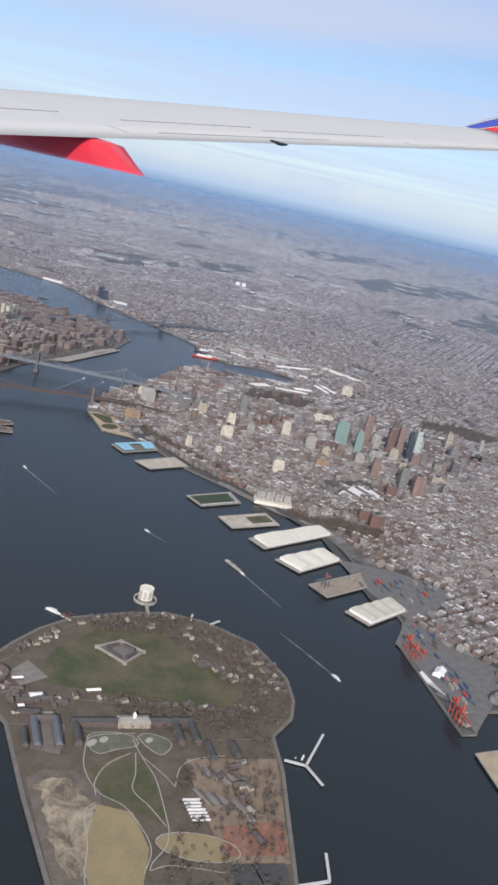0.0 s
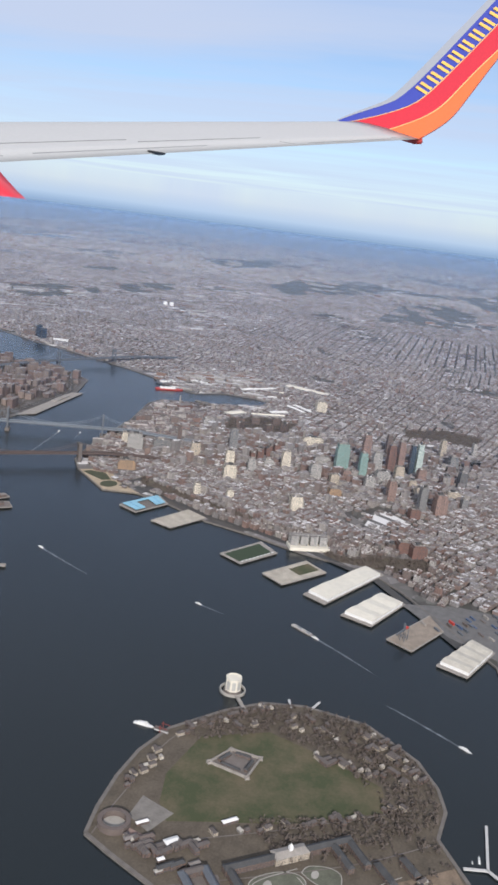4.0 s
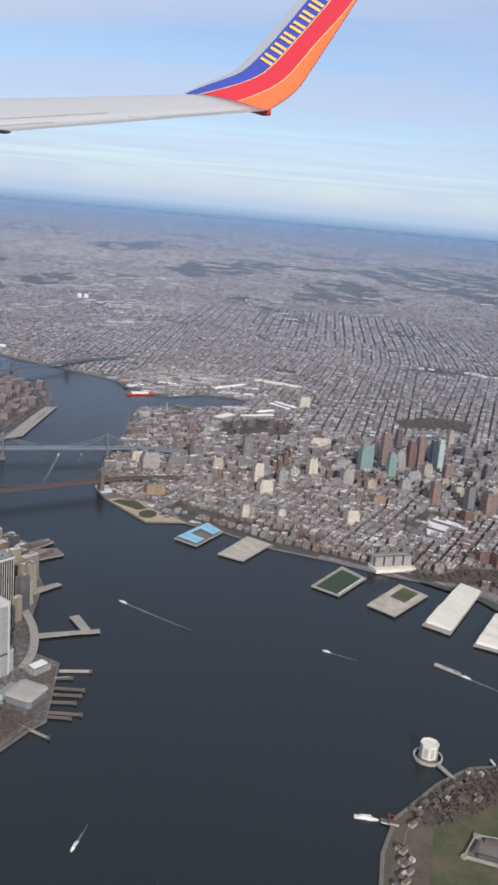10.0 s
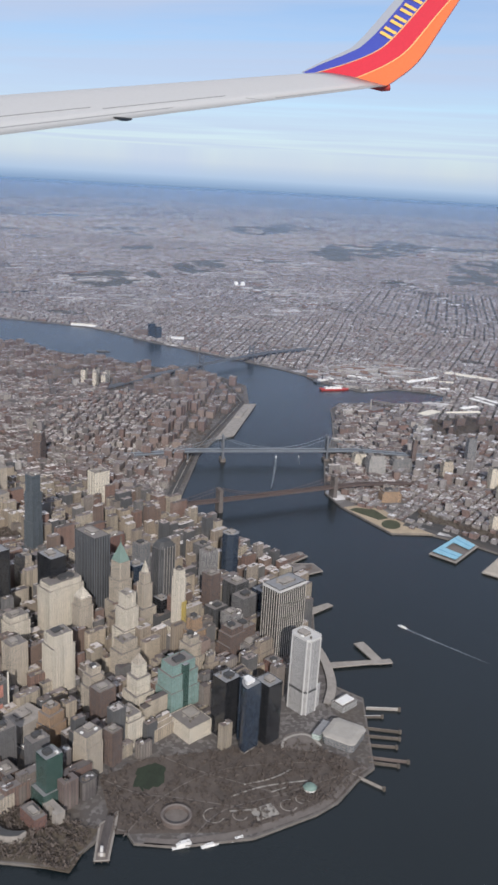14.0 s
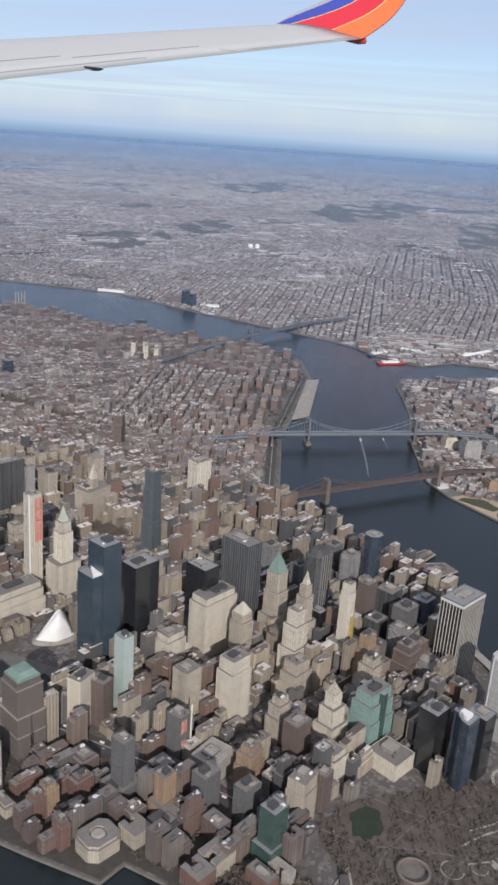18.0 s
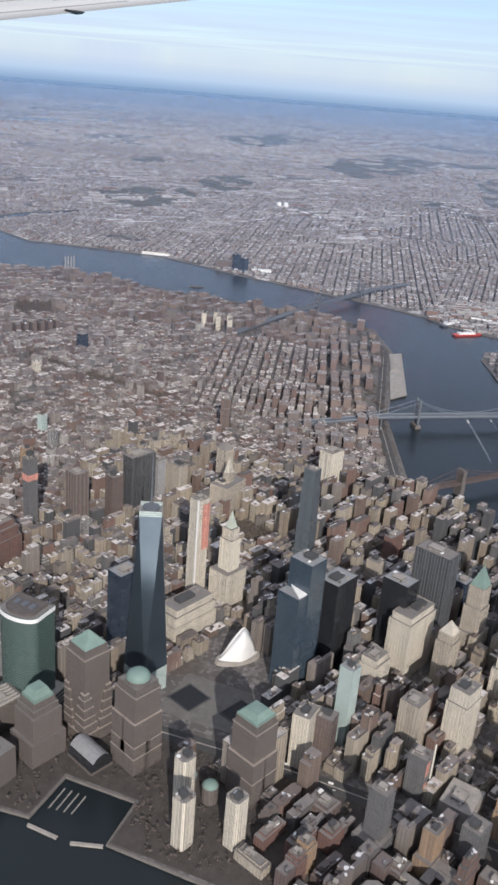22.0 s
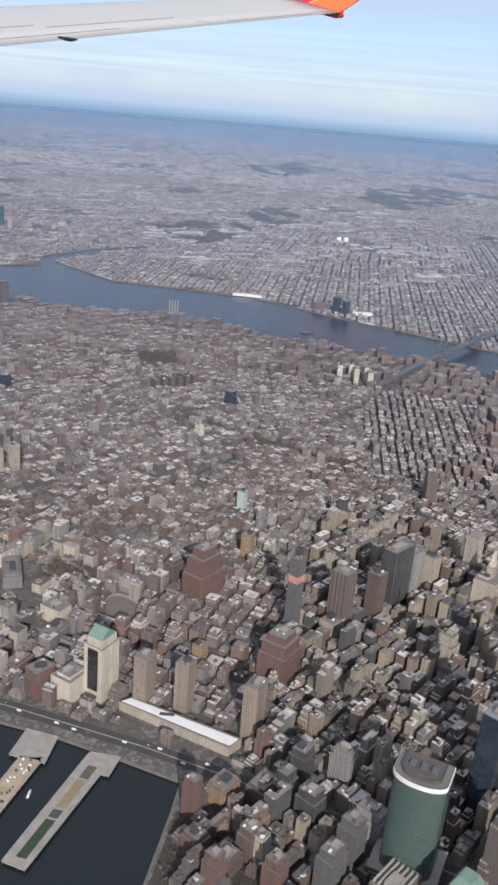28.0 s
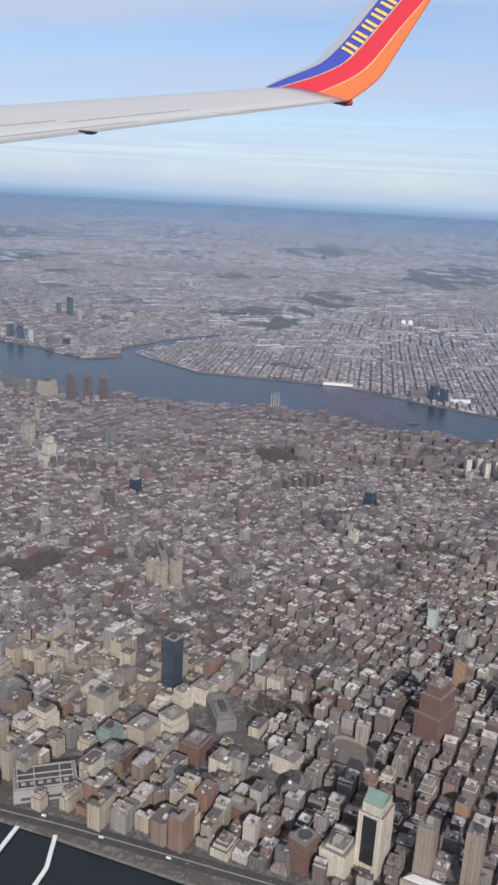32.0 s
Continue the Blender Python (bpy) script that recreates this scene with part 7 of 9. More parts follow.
sheet("bare_field", [(-864, -1394), (-773, -1479), (-847, -1526), (-930, -1435)], plain("brick_rubble", (0.22, 0.11, 0.075), 0.95, var=0.5, scale=0.06), "reddish brick rubble", z=0.8)
sheet("bare_field", [(-755, -778), (-688, -778), (-709, -854), (-779, -831)], plain("worn_yard", (0.19, 0.175, 0.155), 0.95, var=0.35, scale=0.05), "pale worn yard", z=0.7)
sheet("dark_roofed_court", [(-938, -1453), (-871, -1528), (-910, -1557), (-976, -1476)], dark_m, "dark tarmac court", z=1.0)


def smooth(pts, k=6):
    """A gliding line through a few points."""
    out = []
    for i in range(len(pts) - 1):
        p0, p1, p2, p3 = (Vector(pts[max(0, min(len(pts) - 1, i + q))]) for q in (-1, 0, 1, 2))
        for s in range(k):
            t = s / k
            v = 0.5 * ((2 * p1) + (p2 - p0) * t + (2 * p0 - 5 * p1 + 4 * p2 - p3) * t * t + (3 * p1 - p0 - 3 * p2 + p3) * t ** 3)
            out.append((v.x, v.y))
    return out + [tuple(pts[-1])]


r_ = random.Random(21)
SAND = [(x + r_.uniform(-7, 7), y + r_.uniform(-7, 7)) for x, y in smooth([(-1004, -1062), (-957, -1079), (-958, -1110), (-966, -1146), (-983, -1182), (-1050, -1222), (-1120, -1268), (-1140, -1240), (-1090, -1165), (-1041, -1109), (-1004, -1062)], 5)[:-1]]
sheet("bare_field", SAND, patchy_m, "pale sandy patch with ragged edges", z=0.55)
LOOPS = ([(-743, -1116), (-813, -1055), (-861, -1070), (-910, -1106), (-944, -1164), (-943, -1222), (-974, -1287), (-1006, -1323), (-1058, -1341)], [(-804, -1145), (-866, -1129), (-923, -1140), (-954, -1165)],
         [(-798, -1152), (-849, -1186), (-894, -1209), (-912, -1259), (-935, -1311)], [(-763, -1122), (-797, -1165), (-836, -1225), (-894, -1280), (-938, -1319)], [(-938, -1319), (-977, -1337), (-1027, -1339), (-1046, -1345)],
         [(-831, -1268), (-772, -1246), (-724, -1259), (-674, -1300)], [(-1046, -1345), (-1014, -1365), (-987, -1408), (-964, -1453)], [(-971, -1175), (-1004, -1175), (-1068, -1229), (-1138, -1275), (-1210, -1360)], [(-797, -1165), (-815, -1230), (-831, -1268)])
for line in LOOPS:
    tagged(new("path", ribbon("path", smooth(line), 2.1, 1.3, path_m)), "pale curving footpath", "path", kind="structure")
tagged(new("path", ribbon("path", oval + oval[:1], 2.2, 1.3, path_m)), "pale oval footpath", "path", kind="structure")
for line in ([(-560, -1340), (-700, -1190), (-900, -900)], [(-770, -900), (-640, -1080), (-470, -1290)], [(-700, -1300), (-840, -1400), (-960, -1540)], [(-830, -740), (-700, -740), (-450, -760), (-260, -920), (-230, -1130), (-330, -1290)]):
    tagged(new("path", ribbon("path", smooth(line), 3, 1.0, granite_m)), "grey road across the island", "path", kind="structure")
# long barrack hall with its wings and a white cupola
e = thing("horseshoe_barrack", -874, -980, "horseshoe of brick barracks with blue-grey roofs", "barrack", turn=-46)
for cx_, cy_, a_, b_ in ((0, 44, 44, 14), (-22, 0, 14, 96), (22, 0, 14, 96)):
    part("wall", box("wall", a_, b_, 0, 11, brown_m), e, m=at(cx_, cy_))
    part("roof", loft("roof", [(rect(a_ + 2, b_ + 2), 11), (rect(max(a_ - 10, 1), max(b_ - 10, 1)), 16)], slate_m if cy_ else steel_m), e, "blue-grey pitched roof", at(cx_, cy_))
gravel_m = plain("grey_gravel", (0.115, 0.118, 0.085), 0.95, var=0.4, scale=0.05)
for ring, lab in (([(-850, -1075), (-823, -1048), (-795, -1056), (-765, -1090), (-757, -1124), (-777, -1141), (-814, -1117), (-849, -1099), (-850, -1075)], "grey-green gravel garden inside the loops"),
                  ([(-749, -1126), (-727, -1134), (-714, -1167), (-720, -1192), (-747, -1200), (-768, -1192), (-763, -1153), (-749, -1126)], "grey paved garden inside a loop")):
    ring = smooth(ring, 5)
    sheet("garden_court", ring[:-1], gravel_m, lab, "court", z=0.6)
    tagged(new("path", ribbon("path", ring, 2.0, 1.3, path_m)), "pale footpath round the garden", "path", kind="structure")
for x, y, a_, b_ in ((-832, -1066, 15, 8), (-806, -1078, 12, 8), (-742, -1150, 11, 7)):
    sheet("garden_court", [(x + a_ * math.cos(k * math.pi / 6), y + b_ * math.sin(k * math.pi / 6)) for k in range(12)], path_m, "pale oval seat ring", "court", z=0.9)
# yards, sheds and stores near the round fort
sheet("brick_yard", [(-808, -792), (-785, -796), (-796, -852), (-824, -858), (-832, -832)], plain("pink_brick_paving", (0.27, 0.195, 0.165), 0.95, var=0.35, scale=0.06), "pink-brown brick yard by the round fort", "yard", z=0.8)
for x, y, a_, b_, h_, roof in ((-788, -884, 30, 16, 8, white_m), (-806, -868, 18, 11, 7, slate_m), (-838, -884, 14, 9, 6, white_m), (-822, -872, 24, 12, 8, rust_m), (-800, -838, 30, 12, 9, rust_m), (-815, -812, 26, 11, 8, brown_m), (-852, -900, 36, 11, 9, dark_m),
                               (-838, -916, 30, 11, 9, dark_m), (-866, -892, 15, 9, 6, path_m), (-683, -962, 34, 10, 7, white_m), (-764, -812, 26, 8, 6, white_m), (-770, -938, 28, 11, 9, slate_m), (-822, -944, 22, 10, 8, brown_m)):
    e = thing("island_store", x, y, "low brick store with a pitched roof near the fort", "house", "stores near the round fort", turn=-40)
    part("wall", box("wall", a_, b_, 0, h_, brown_m), e)
    part("roof", loft("roof", [(rect(a_ + 1, b_ + 1), h_), (rect(a_ * 0.8, 0.8), h_ + 3)], roof), e)
e = thing("barrack", -914, -957, "long low building with dark roof beside the sea wall", "barrack", turn=-46)
part("wall", box("wall", 12, 56, 0, 8, brown_m), e)
part("roof", loft("roof", [(rect(13, 57), 8), (rect(2, 50), 12)], dark_m), e, "dark pitched roof")
sheet("barrack_court", [(-845, -935), (-822, -990), (-905, -1040), (-930, -985)], granite_m, "grey-brown court of the barracks", "court", z=0.5)
for i in range(22):
    u_, v_ = (i % 11) / 10, i // 11
    e = thing("rubble_row", -752 + 60 * u_ - 66 * v_ - 30 * u_, -1286 - 84 * u_ - 36 * v_, "low row of brown demolition rubble", "rubble", "rows of rubble", turn=-118 + 7 * ((i * 5) % 3))
    part("heap", loft("heap", [(rect(52, 7, 2), 0.4), (rect(44, 3, 1), 2.4)], brown_m if i % 3 else slate_m), e)
e = thing("barrack_hall", -722, -1095, "very long brick barrack hall with wings and cupola", "hall", turn=-46.2)
part("range", box("range", 270, 16, 0, 13, brown_m), e)
part("range_roof", loft("range_roof", [(rect(272, 18), 13), (rect(266, 2), 18)], dark_m), e, "dark pitched roof")
part("centre", box("centre", 70, 26, 0, 15, tan_m), e)
part("centre_roof", loft("centre_roof", [(rect(72, 28), 15), (rect(60, 2), 20)], concrete_m), e)
part("cupola", loft("cupola", [(rect(7, 7), 18), (rect(7, 7), 27), (rect(1, 1), 33)], white_m), e, "white cupola")
for x in (-126, 92, 128):
    part("wing", box("wing", 14, 66, 0, 12, brown_m), e, m=at(x, -38))
    part("wing_roof", loft("wing_roof", [(rect(16, 68), 12), (rect(2, 60), 17)], dark_m), e, "dark pitched roof", at(x, -38))
for x, y, a, b in ((-690, -1270, 14, 60), (-650, -1310, 14, 50)):
    e = thing("barrack", x, y, "long barrack with a dark pitched roof", "house", "barracks on the island", turn=-46)
    part("wall", box("wall", a, b, 0, 10, brown_m), e)
    part("roof", loft("roof", [(rect(a + 2, b + 2), 10), (rect(max(a - 8, 1), max(b - 12, 1)), 15)], dark_m), e)
for i in range(7):
    e = thing("white_trailer", -842 - 6 * i, -1312 - 7 * i, "long white trailer parked in a row", "trailer", "white trailers on the island", turn=-48)
    part("body", box("body", 36, 3.2, 0.8, 4.2, white_m), e)

# star fort
e = thing("star_fort", -497, -910, "low pale-walled stone fort with a dark court", "fort")
FORT = [(-28, 53), (38, 26), (38, -43), (-40, -37)]
part("court", slab("court", FORT, 0.4, 1.4, granite_m), e, "dark court")
for k in range(4):
    (ax, ay), (bx, by) = FORT[k], FORT[(k + 1) % 4]
    L, turn = math.hypot(bx - ax, by - ay), math.degrees(math.atan2(by - ay, bx - ax))
    part("scarp", box("scarp", L - 8, 2.6, 0.4, 7, concrete_m), e, "pale stone scarp wall", at((ax + bx) / 2, (ay + by) / 2, 0, turn))
    part("bastion", loft("bastion", [(ngon(7, 4, 0.5 * k), 0.4), (ngon(6.4, 4, 0.5 * k), 6.4), (ngon(4.2, 4, 0.5 * k), 6.4), (ngon(4, 4, 0.5 * k), 4)], concrete_m), e, "pale stone bastion", at(ax, ay))
    mx, my = (ax + bx) * 0.36, (ay + by) * 0.36
    part("barrack", box("barrack", L * 0.5, 8, 1.0, 7, brown_m), e, "brown barrack range", at(mx, my, 0, turn))
    part("barrack_roof", loft("barrack_roof", [(rect(L * 0.5 + 1, 9), 7), (rect(L * 0.45, 1), 10)], dark_m), e, "dark hipped roof", at(mx, my, 0, turn))
# round fort
e = thing("round_fort", -790, -765, "round red sandstone fort with an open court", "fort")
part("wall", loft("wall", [(ngon(32, 28), 0), (ngon(32, 28), 13), (ngon(23, 28), 13), (ngon(23, 28), 0.8)], rust_m, cap=False), e)
part("court", loft("court", [(ngon(23, 28), 0.4), (ngon(23, 28), 0.9)], path_m), e, "pale paved court")
# round white vent building on its own islet
e = thing("vent_tower", -215, -800, "white octagonal tunnel vent building on an islet", "vent tower")
part("islet", loft("islet", [(ngon(23, 20), -6), (ngon(22, 20), 2)], granite_m), e, "dark stone islet")
part("ring_wall", loft("ring_wall", [(ngon(33, 28), -6), (ngon(33, 28), 2.5), (ngon(29.5, 28), 2.5), (ngon(29.5, 28), -6)], path_m, cap=False), e, "pale ring wall")
part("shaft", loft("shaft", [(ngon(20, 8), 2), (ngon(20, 8), 30), (ngon(21, 8), 31), (ngon(21, 8), 35), (ngon(18, 8), 35), (ngon(18, 8), 33)], cream_m), e)
for i in range(8):
    a = i * math.pi / 4 + math.pi / 8
    part("louvre", box("louvre", 9, 1.2, 6, 28, plain("grey_louvre", (0.4, 0.39, 0.36)) if i == 0 else bpy.data.materials["grey_louvre"]), e, "grey louvre panel", pose(18.6 * math.cos(a) * K, 18.6 * math.sin(a) * K, 0, 0, 0, math.degrees(a) + 90))
part("causeway", ribbon("causeway", [(-22, -18), (-75, -58)], 9, 2, concrete_m, thick=4), e, "pale causeway")
# docks of the island
for line, lab in (([(-595, -1405), (-579, -1450)], 0), ([(-579, -1450), (-445, -1438)], 0), ([(-579, -1450), (-615, -1504)], 0), ([(-905, -1570), (-857, -1612)], 0), ([(-857, -1612), (-796, -1581)], 0),
                  ([(-225, -955), (-188, -940)], 0), ([(-210, -1000), (-160, -1012)], 0), ([(-468, -735), (-464, -700)], 0)):
    tagged(new("jetty", ribbon("jetty", line, 5.5, 1.5, pier_m, thick=3)), "white floating jetty off the island", "jetty", kind="structure")
rr = random.Random(8)
ISLE = []
for line, kk in (([(-640, -735), (-400, -770), (-260, -900), (-240, -1080), (-330, -1260)], 34), ([(-400, -800), (-300, -950), (-290, -1100), (-390, -1260)], 22), ([(-460, -1290), (-620, -1110), (-740, -950)], 20), ([(-384, -1033), (-392, -1096), (-389, -1151), (-403, -1222)], 16), ([(-233, -1121), (-276, -1209), (-363, -1296)], 16),
                 ([(-820, -800), (-830, -870), (-760, -930)], 26), ([(-680, -1330), (-860, -1470)], 20), ([(-690, -740), (-560, -740)], 10)):
    tot = len(line) - 1
    for i in range(kk):
        s = rr.random() * tot
        j = int(s)
        x, y = blend(line[j], line[j + 1], s - j)
        ISLE.append((x + rr.uniform(-14, 14), y + rr.uniform(-14, 14)))
house_meshes = []
for i, (w_, d_, h_, wall, roof) in enumerate(((11, 9, 8, brown_m, slate_m), (18, 10, 8, tan_m, slate_m), (30, 10, 9, brown_m, slate_m), (10, 8, 7, cream2_m, concrete_m), (13, 8, 6, shed_m, path_m))):
    house_meshes.append((box("wall", w_, d_, 0, h_, wall), loft("roof", [(rect(w_ + 1, d_ + 1), h_), (rect(w_ * 0.6, 0.6), h_ + 4)], roof), h_))
for x, y in ISLE:
    i = rr.choice((0, 0, 0, 0, 0, 0, 1, 1, 1, 1, 2, 2, 3, 3, 4) if x < -100 else (0,))
    e = thing("island_house", x, y, ("red brick house with a dark hipped roof", "tan barrack house with a dark roof", "long red brick barrack with a dark roof", "cream house with a grey roof", "low shed with a white roof")[i], "house", "houses on the island", turn=rr.choice((-35, 55)) + rr.uniform(-6, 6))
    part("wall", house_meshes[i][0], e)
    part("roof", house_meshes[i][1], e)


def woods(name, x, y, mat, label, size=9.0, seed=1):
    """Bare trees: each a trunk and a loose crown of small twig tufts, in one mesh."""
    g = np.random.default_rng(seed)
    n_, tufts = x.size, 12
    s = size * g.uniform(0.6, 1.25, n_)
    cen = np.stack([x, y, s * 0.75], 1)[:, None, :] + g.normal(0, 0.27, (n_, tufts, 3)) * s[:, None, None] * np.array([1, 1, 0.8])
    tri = cen[:, :, None, :] + g.normal(0, 0.22, (n_, tufts, 3, 3)) * s[:, None, None, None]
    tri[..., 2] = np.maximum(tri[..., 2], 0.3)
    trunk = np.stack([x, y, np.zeros(n_)], 1)[:, None, None, :] + np.array([[(-0.35, 0, 0), (0.35, 0, 0), (0, 0.1, 6)], [(0, -0.35, 0), (0, 0.35, 0), (0.1, 0, 6)]])[None]
    verts = np.concatenate([tri.reshape(-1, 3), trunk.reshape(-1, 3)]) * K
    k = len(verts) // 3
    me = bpy.data.meshes.new(name)
    me.vertices.add(len(verts))
    me.vertices.foreach_set("co", verts.ravel())
    me.loops.add(len(verts))
    me.loops.foreach_set("vertex_index", np.arange(len(verts)))
    me.polygons.add(k)
    me.polygons.foreach_set("loop_start", np.arange(k) * 3)
    me.materials.append(mat)
    me.update(calc_edges=True)
    me.shade_flat()
    return tagged(new(name, me), label, "trees", kind="stuff")


g2 = np.random.default_rng(11)
x, y = g2.uniform(-1300, -190, 9000), g2.uniform(-1720, -700, 9000)
ok = inside(shrink(GOVERNORS, 12), x, y) & ~inside([(-680, -790), (-560, -765), (-470, -790), (-350, -950), (-370, -1080), (-460, -1220), (-520, -1230), (-640, -1040), (-700, -880)], x, y) & ((x - y > 330)) & ~inside([(-790, -1040), (-870, -1040), (-990, -1150), (-1060, -1340), (-960, -1350), (-830, -1270), (-720, -1230), (-710, -1130)], x, y) & (((x + 722) * -0.72 + (y + 1095) * -0.69 < 20) | (g2.random(9000) < 0.3)) & (~inside([(-755, -778), (-688, -778), (-709, -854), (-779, -831)], x, y))
woods("bare_trees", x[ok], y[ok], bark_m, "bare brown winter trees on the island", 10, 2)
x, y = g2.uniform(-700, -290, 2600), g2.uniform(50, 570, 2600)
ok = inside(PARKS[0], x, y) & (np.hypot(x + 610, y - 377) > 38) & (np.hypot(x + 520, y - 470) > 45)
woods("bare_trees", x[ok], y[ok], bark_m, "bare brown winter trees in the park", 6.5, 3)
x, y = g2.uniform(-740, -300, 2600), g2.uniform(600, 2030, 2600)
ok = inside(shrink(MANHATTAN, 14), x, y) & free(x, y, 2.0)
woods("bare_trees", x[ok], y[ok], bark_m, "bare winter street trees along the river front", 7, 4)
for q, (pk, cnt) in enumerate(((PARKS[4], 500), (PARKS[5], 350), (PARKS[2], 160), (PARKS[3], 120), (PARKS[6], 300), (PARKS[10], 620), (PARKS[11], 380), (PARKS[12], 420), (PARKS[13], 520))):
    xs, ys = [p_[0] for p_ in pk], [p_[1] for p_ in pk]
    x, y = g2.uniform(min(xs), max(xs), cnt * 2), g2.uniform(min(ys), max(ys), cnt * 2)
    ok = inside(pk, x, y)
    woods("bare_trees", x[ok], y[ok], bark_m, "bare trees in a small city park", 9, 20 + q)
    sheet("park_ground", pk, island_m, "brown winter park ground", z=0.45)
x, y = g2.uniform(2150, 2600, 900), g2.uniform(2880, 3200, 900)
ok = inside(PARKS[1], x, y)
woods("bare_trees", x[ok], y[ok], bark_m, "bare trees in a city square", 13, 5)
x, y = g2.uniform(900, 3200, 9000), g2.uniform(1050, 4200, 9000)
ok = (inside(shrink(MANHATTAN, 20), x, y)) & ((y < 1450) | (x > 2350))
woods("bare_trees", x[ok], y[ok], bark_m, "bare trees between the estate blocks", 11, 6)
x, y = g2.uniform(800, 6000, 9000), g2.uniform(-1500, 4500, 9000)
ok = inside(shrink(BROOKLYN, 40), x, y)
woods("bare_trees", x[ok], y[ok], bark_m, "bare street trees across the river", 10, 7)

x, y = g2.uniform(300, 2350, 13000), g2.uniform(1450, 4600, 13000)
ok = inside(shrink(MANHATTAN, 20), x, y) & (patches(x, y, 420, 12) > -0.1)
woods("bare_trees", x[ok], y[ok], bark_m, "bare street trees and yards among the houses", 10, 8)
x, y = g2.uniform(2400, 9500, 22000), g2.uniform(-4000, 7000, 22000)
ok = inside(shrink(BROOKLYN, 60), x, y) & (patches(x, y, 1300, 14) > 0.0)
woods("bare_trees", x[ok], y[ok], bark_m, "bare trees in leafy far streets", 16, 9)

# brown planted ground between the riverside highway and the esplanade
shore = [p_ for p_ in shrink(MANHATTAN, 7) if p_[0] < -430 and 560 < p_[1] < 2036]
sheet("planted_ground", shore + [(x_ - 17, y_) for x_, y_ in reversed(ROADS[0][4:9])], plain("planted_earth", (0.058, 0.05, 0.043), 0.95, var=0.4, scale=0.05), "brown planted ground and paving by the river", z=0.3)

# ---- the park at the tip ----
sheet("park_ground", PARKS[0], plain("park_earth", (0.095, 0.078, 0.066), 0.95, var=0.4, scale=0.03), "brown winter park ground", z=0.5)
oval = [(-520 + 42 * math.cos(i * math.pi / 12), 470 + 30 * math.sin(i * math.pi / 12)) for i in range(24)]
sheet("park_lawn", [(x_ + 5 * math.sin(3 * i), y_ + 4 * math.cos(5 * i)) for i, (x_, y_) in enumerate(oval)], plain("shaded_lawn", (0.024, 0.034, 0.02), 0.95, var=0.4, scale=0.04), "dark green oval lawn", z=0.9)
for line in ([(-690, 450), (-560, 420), (-440, 330), (-340, 130)], [(-640, 330), (-560, 300), (-470, 200), (-380, 110)], [(-560, 560), (-575, 470), (-560, 400), (-540, 260)], [(-450, 480), (-470, 380), (-480, 150)]):
    tagged(new("park_path", ribbon("park_path", smooth(line), 3, 1.0, granite_m)), "brown park path", "path", kind="structure")
tagged(new("promenade", ribbon("promenade", smooth([(-686, 410), (-665, 345), (-600, 242), (-505, 147), (-455, 114), (-378, 90), (-335, 68)]), 16, 1.0, granite_m)), "grey-brown promenade along the sea wall", "path", kind="structure")
sheet("forecourt", smooth([(-332, 240), (-300, 252), (-269, 228), (-271, 191), (-295, 170), (-323, 178), (-332, 240)], 4)[:-1], granite_m, "grey-brown forecourt of the ferry terminal", "court", z=1.1)
tagged(new("park_path", ribbon("park_path", smooth([(-340, 245), (-305, 246), (-278, 222), (-276, 196), (-300, 168)]), 6, 1.4, path_m)), "pale curving kerb walk of the forecourt", "path", kind="structure")
for cx_, cy_, r_ in ((-581, 314, 20), (-563, 268, 14), (-504, 188, 16), (-478, 168, 12)):
    tagged(new("park_path", ribbon("park_path", [(cx_ + r_ * math.cos(i * math.pi / 8), cy_ + r_ * math.sin(i * math.pi / 8)) for i in range(13)], 2.4, 1.1, concrete_m)), "grey ring path in the park", "path", kind="structure")
sheet("memorial_court", [(-566, 232), (-543, 255), (-510, 222), (-532, 198)], path_m, "pale paved memorial court", "court", z=1.1)
for line in ([(-520, 300), (-470, 250), (-420, 170)], [(-560, 290), (-540, 250)], [(-480, 290), (-440, 240), (-400, 210)], [(-450, 200), (-480, 230)]):
    tagged(new("park_path", ribbon("park_path", smooth(line), 4, 1.2, path_m)), "pale winding park path", "path", kind="structure")
e = thing("round_fort", -612, 378, "low round brown sandstone fort in the park", "fort")
part("wall", loft("wall", [(ngon(30, 28), 0), (ngon(30, 28), 9), (ngon(24, 28), 9), (ngon(24, 28), 0.8)], rust_m, cap=False), e)
part("court", loft("court", [(ngon(24, 28), 0.4), (ngon(24, 28), 1.1)], granite_m), e, "dull brown court")
part("roof_ring", loft("roof_ring", [(ngon(29, 28), 9), (ngon(27, 28), 10.5), (ngon(24.5, 28), 9)], granite_m, cap=False), e, "brown roof ring")
e = thing("carousel", -444, 160, "small round pavilion with a green roof", "pavilion")
part("roof", loft("roof", [(ngon(14, 16), 6), (ngon(9, 16), 11), (ngon(1, 16), 13)], copper_m), e)
part("wall", loft("wall", [(ngon(12, 16), 0), (ngon(12, 16), 6)], white_m), e)
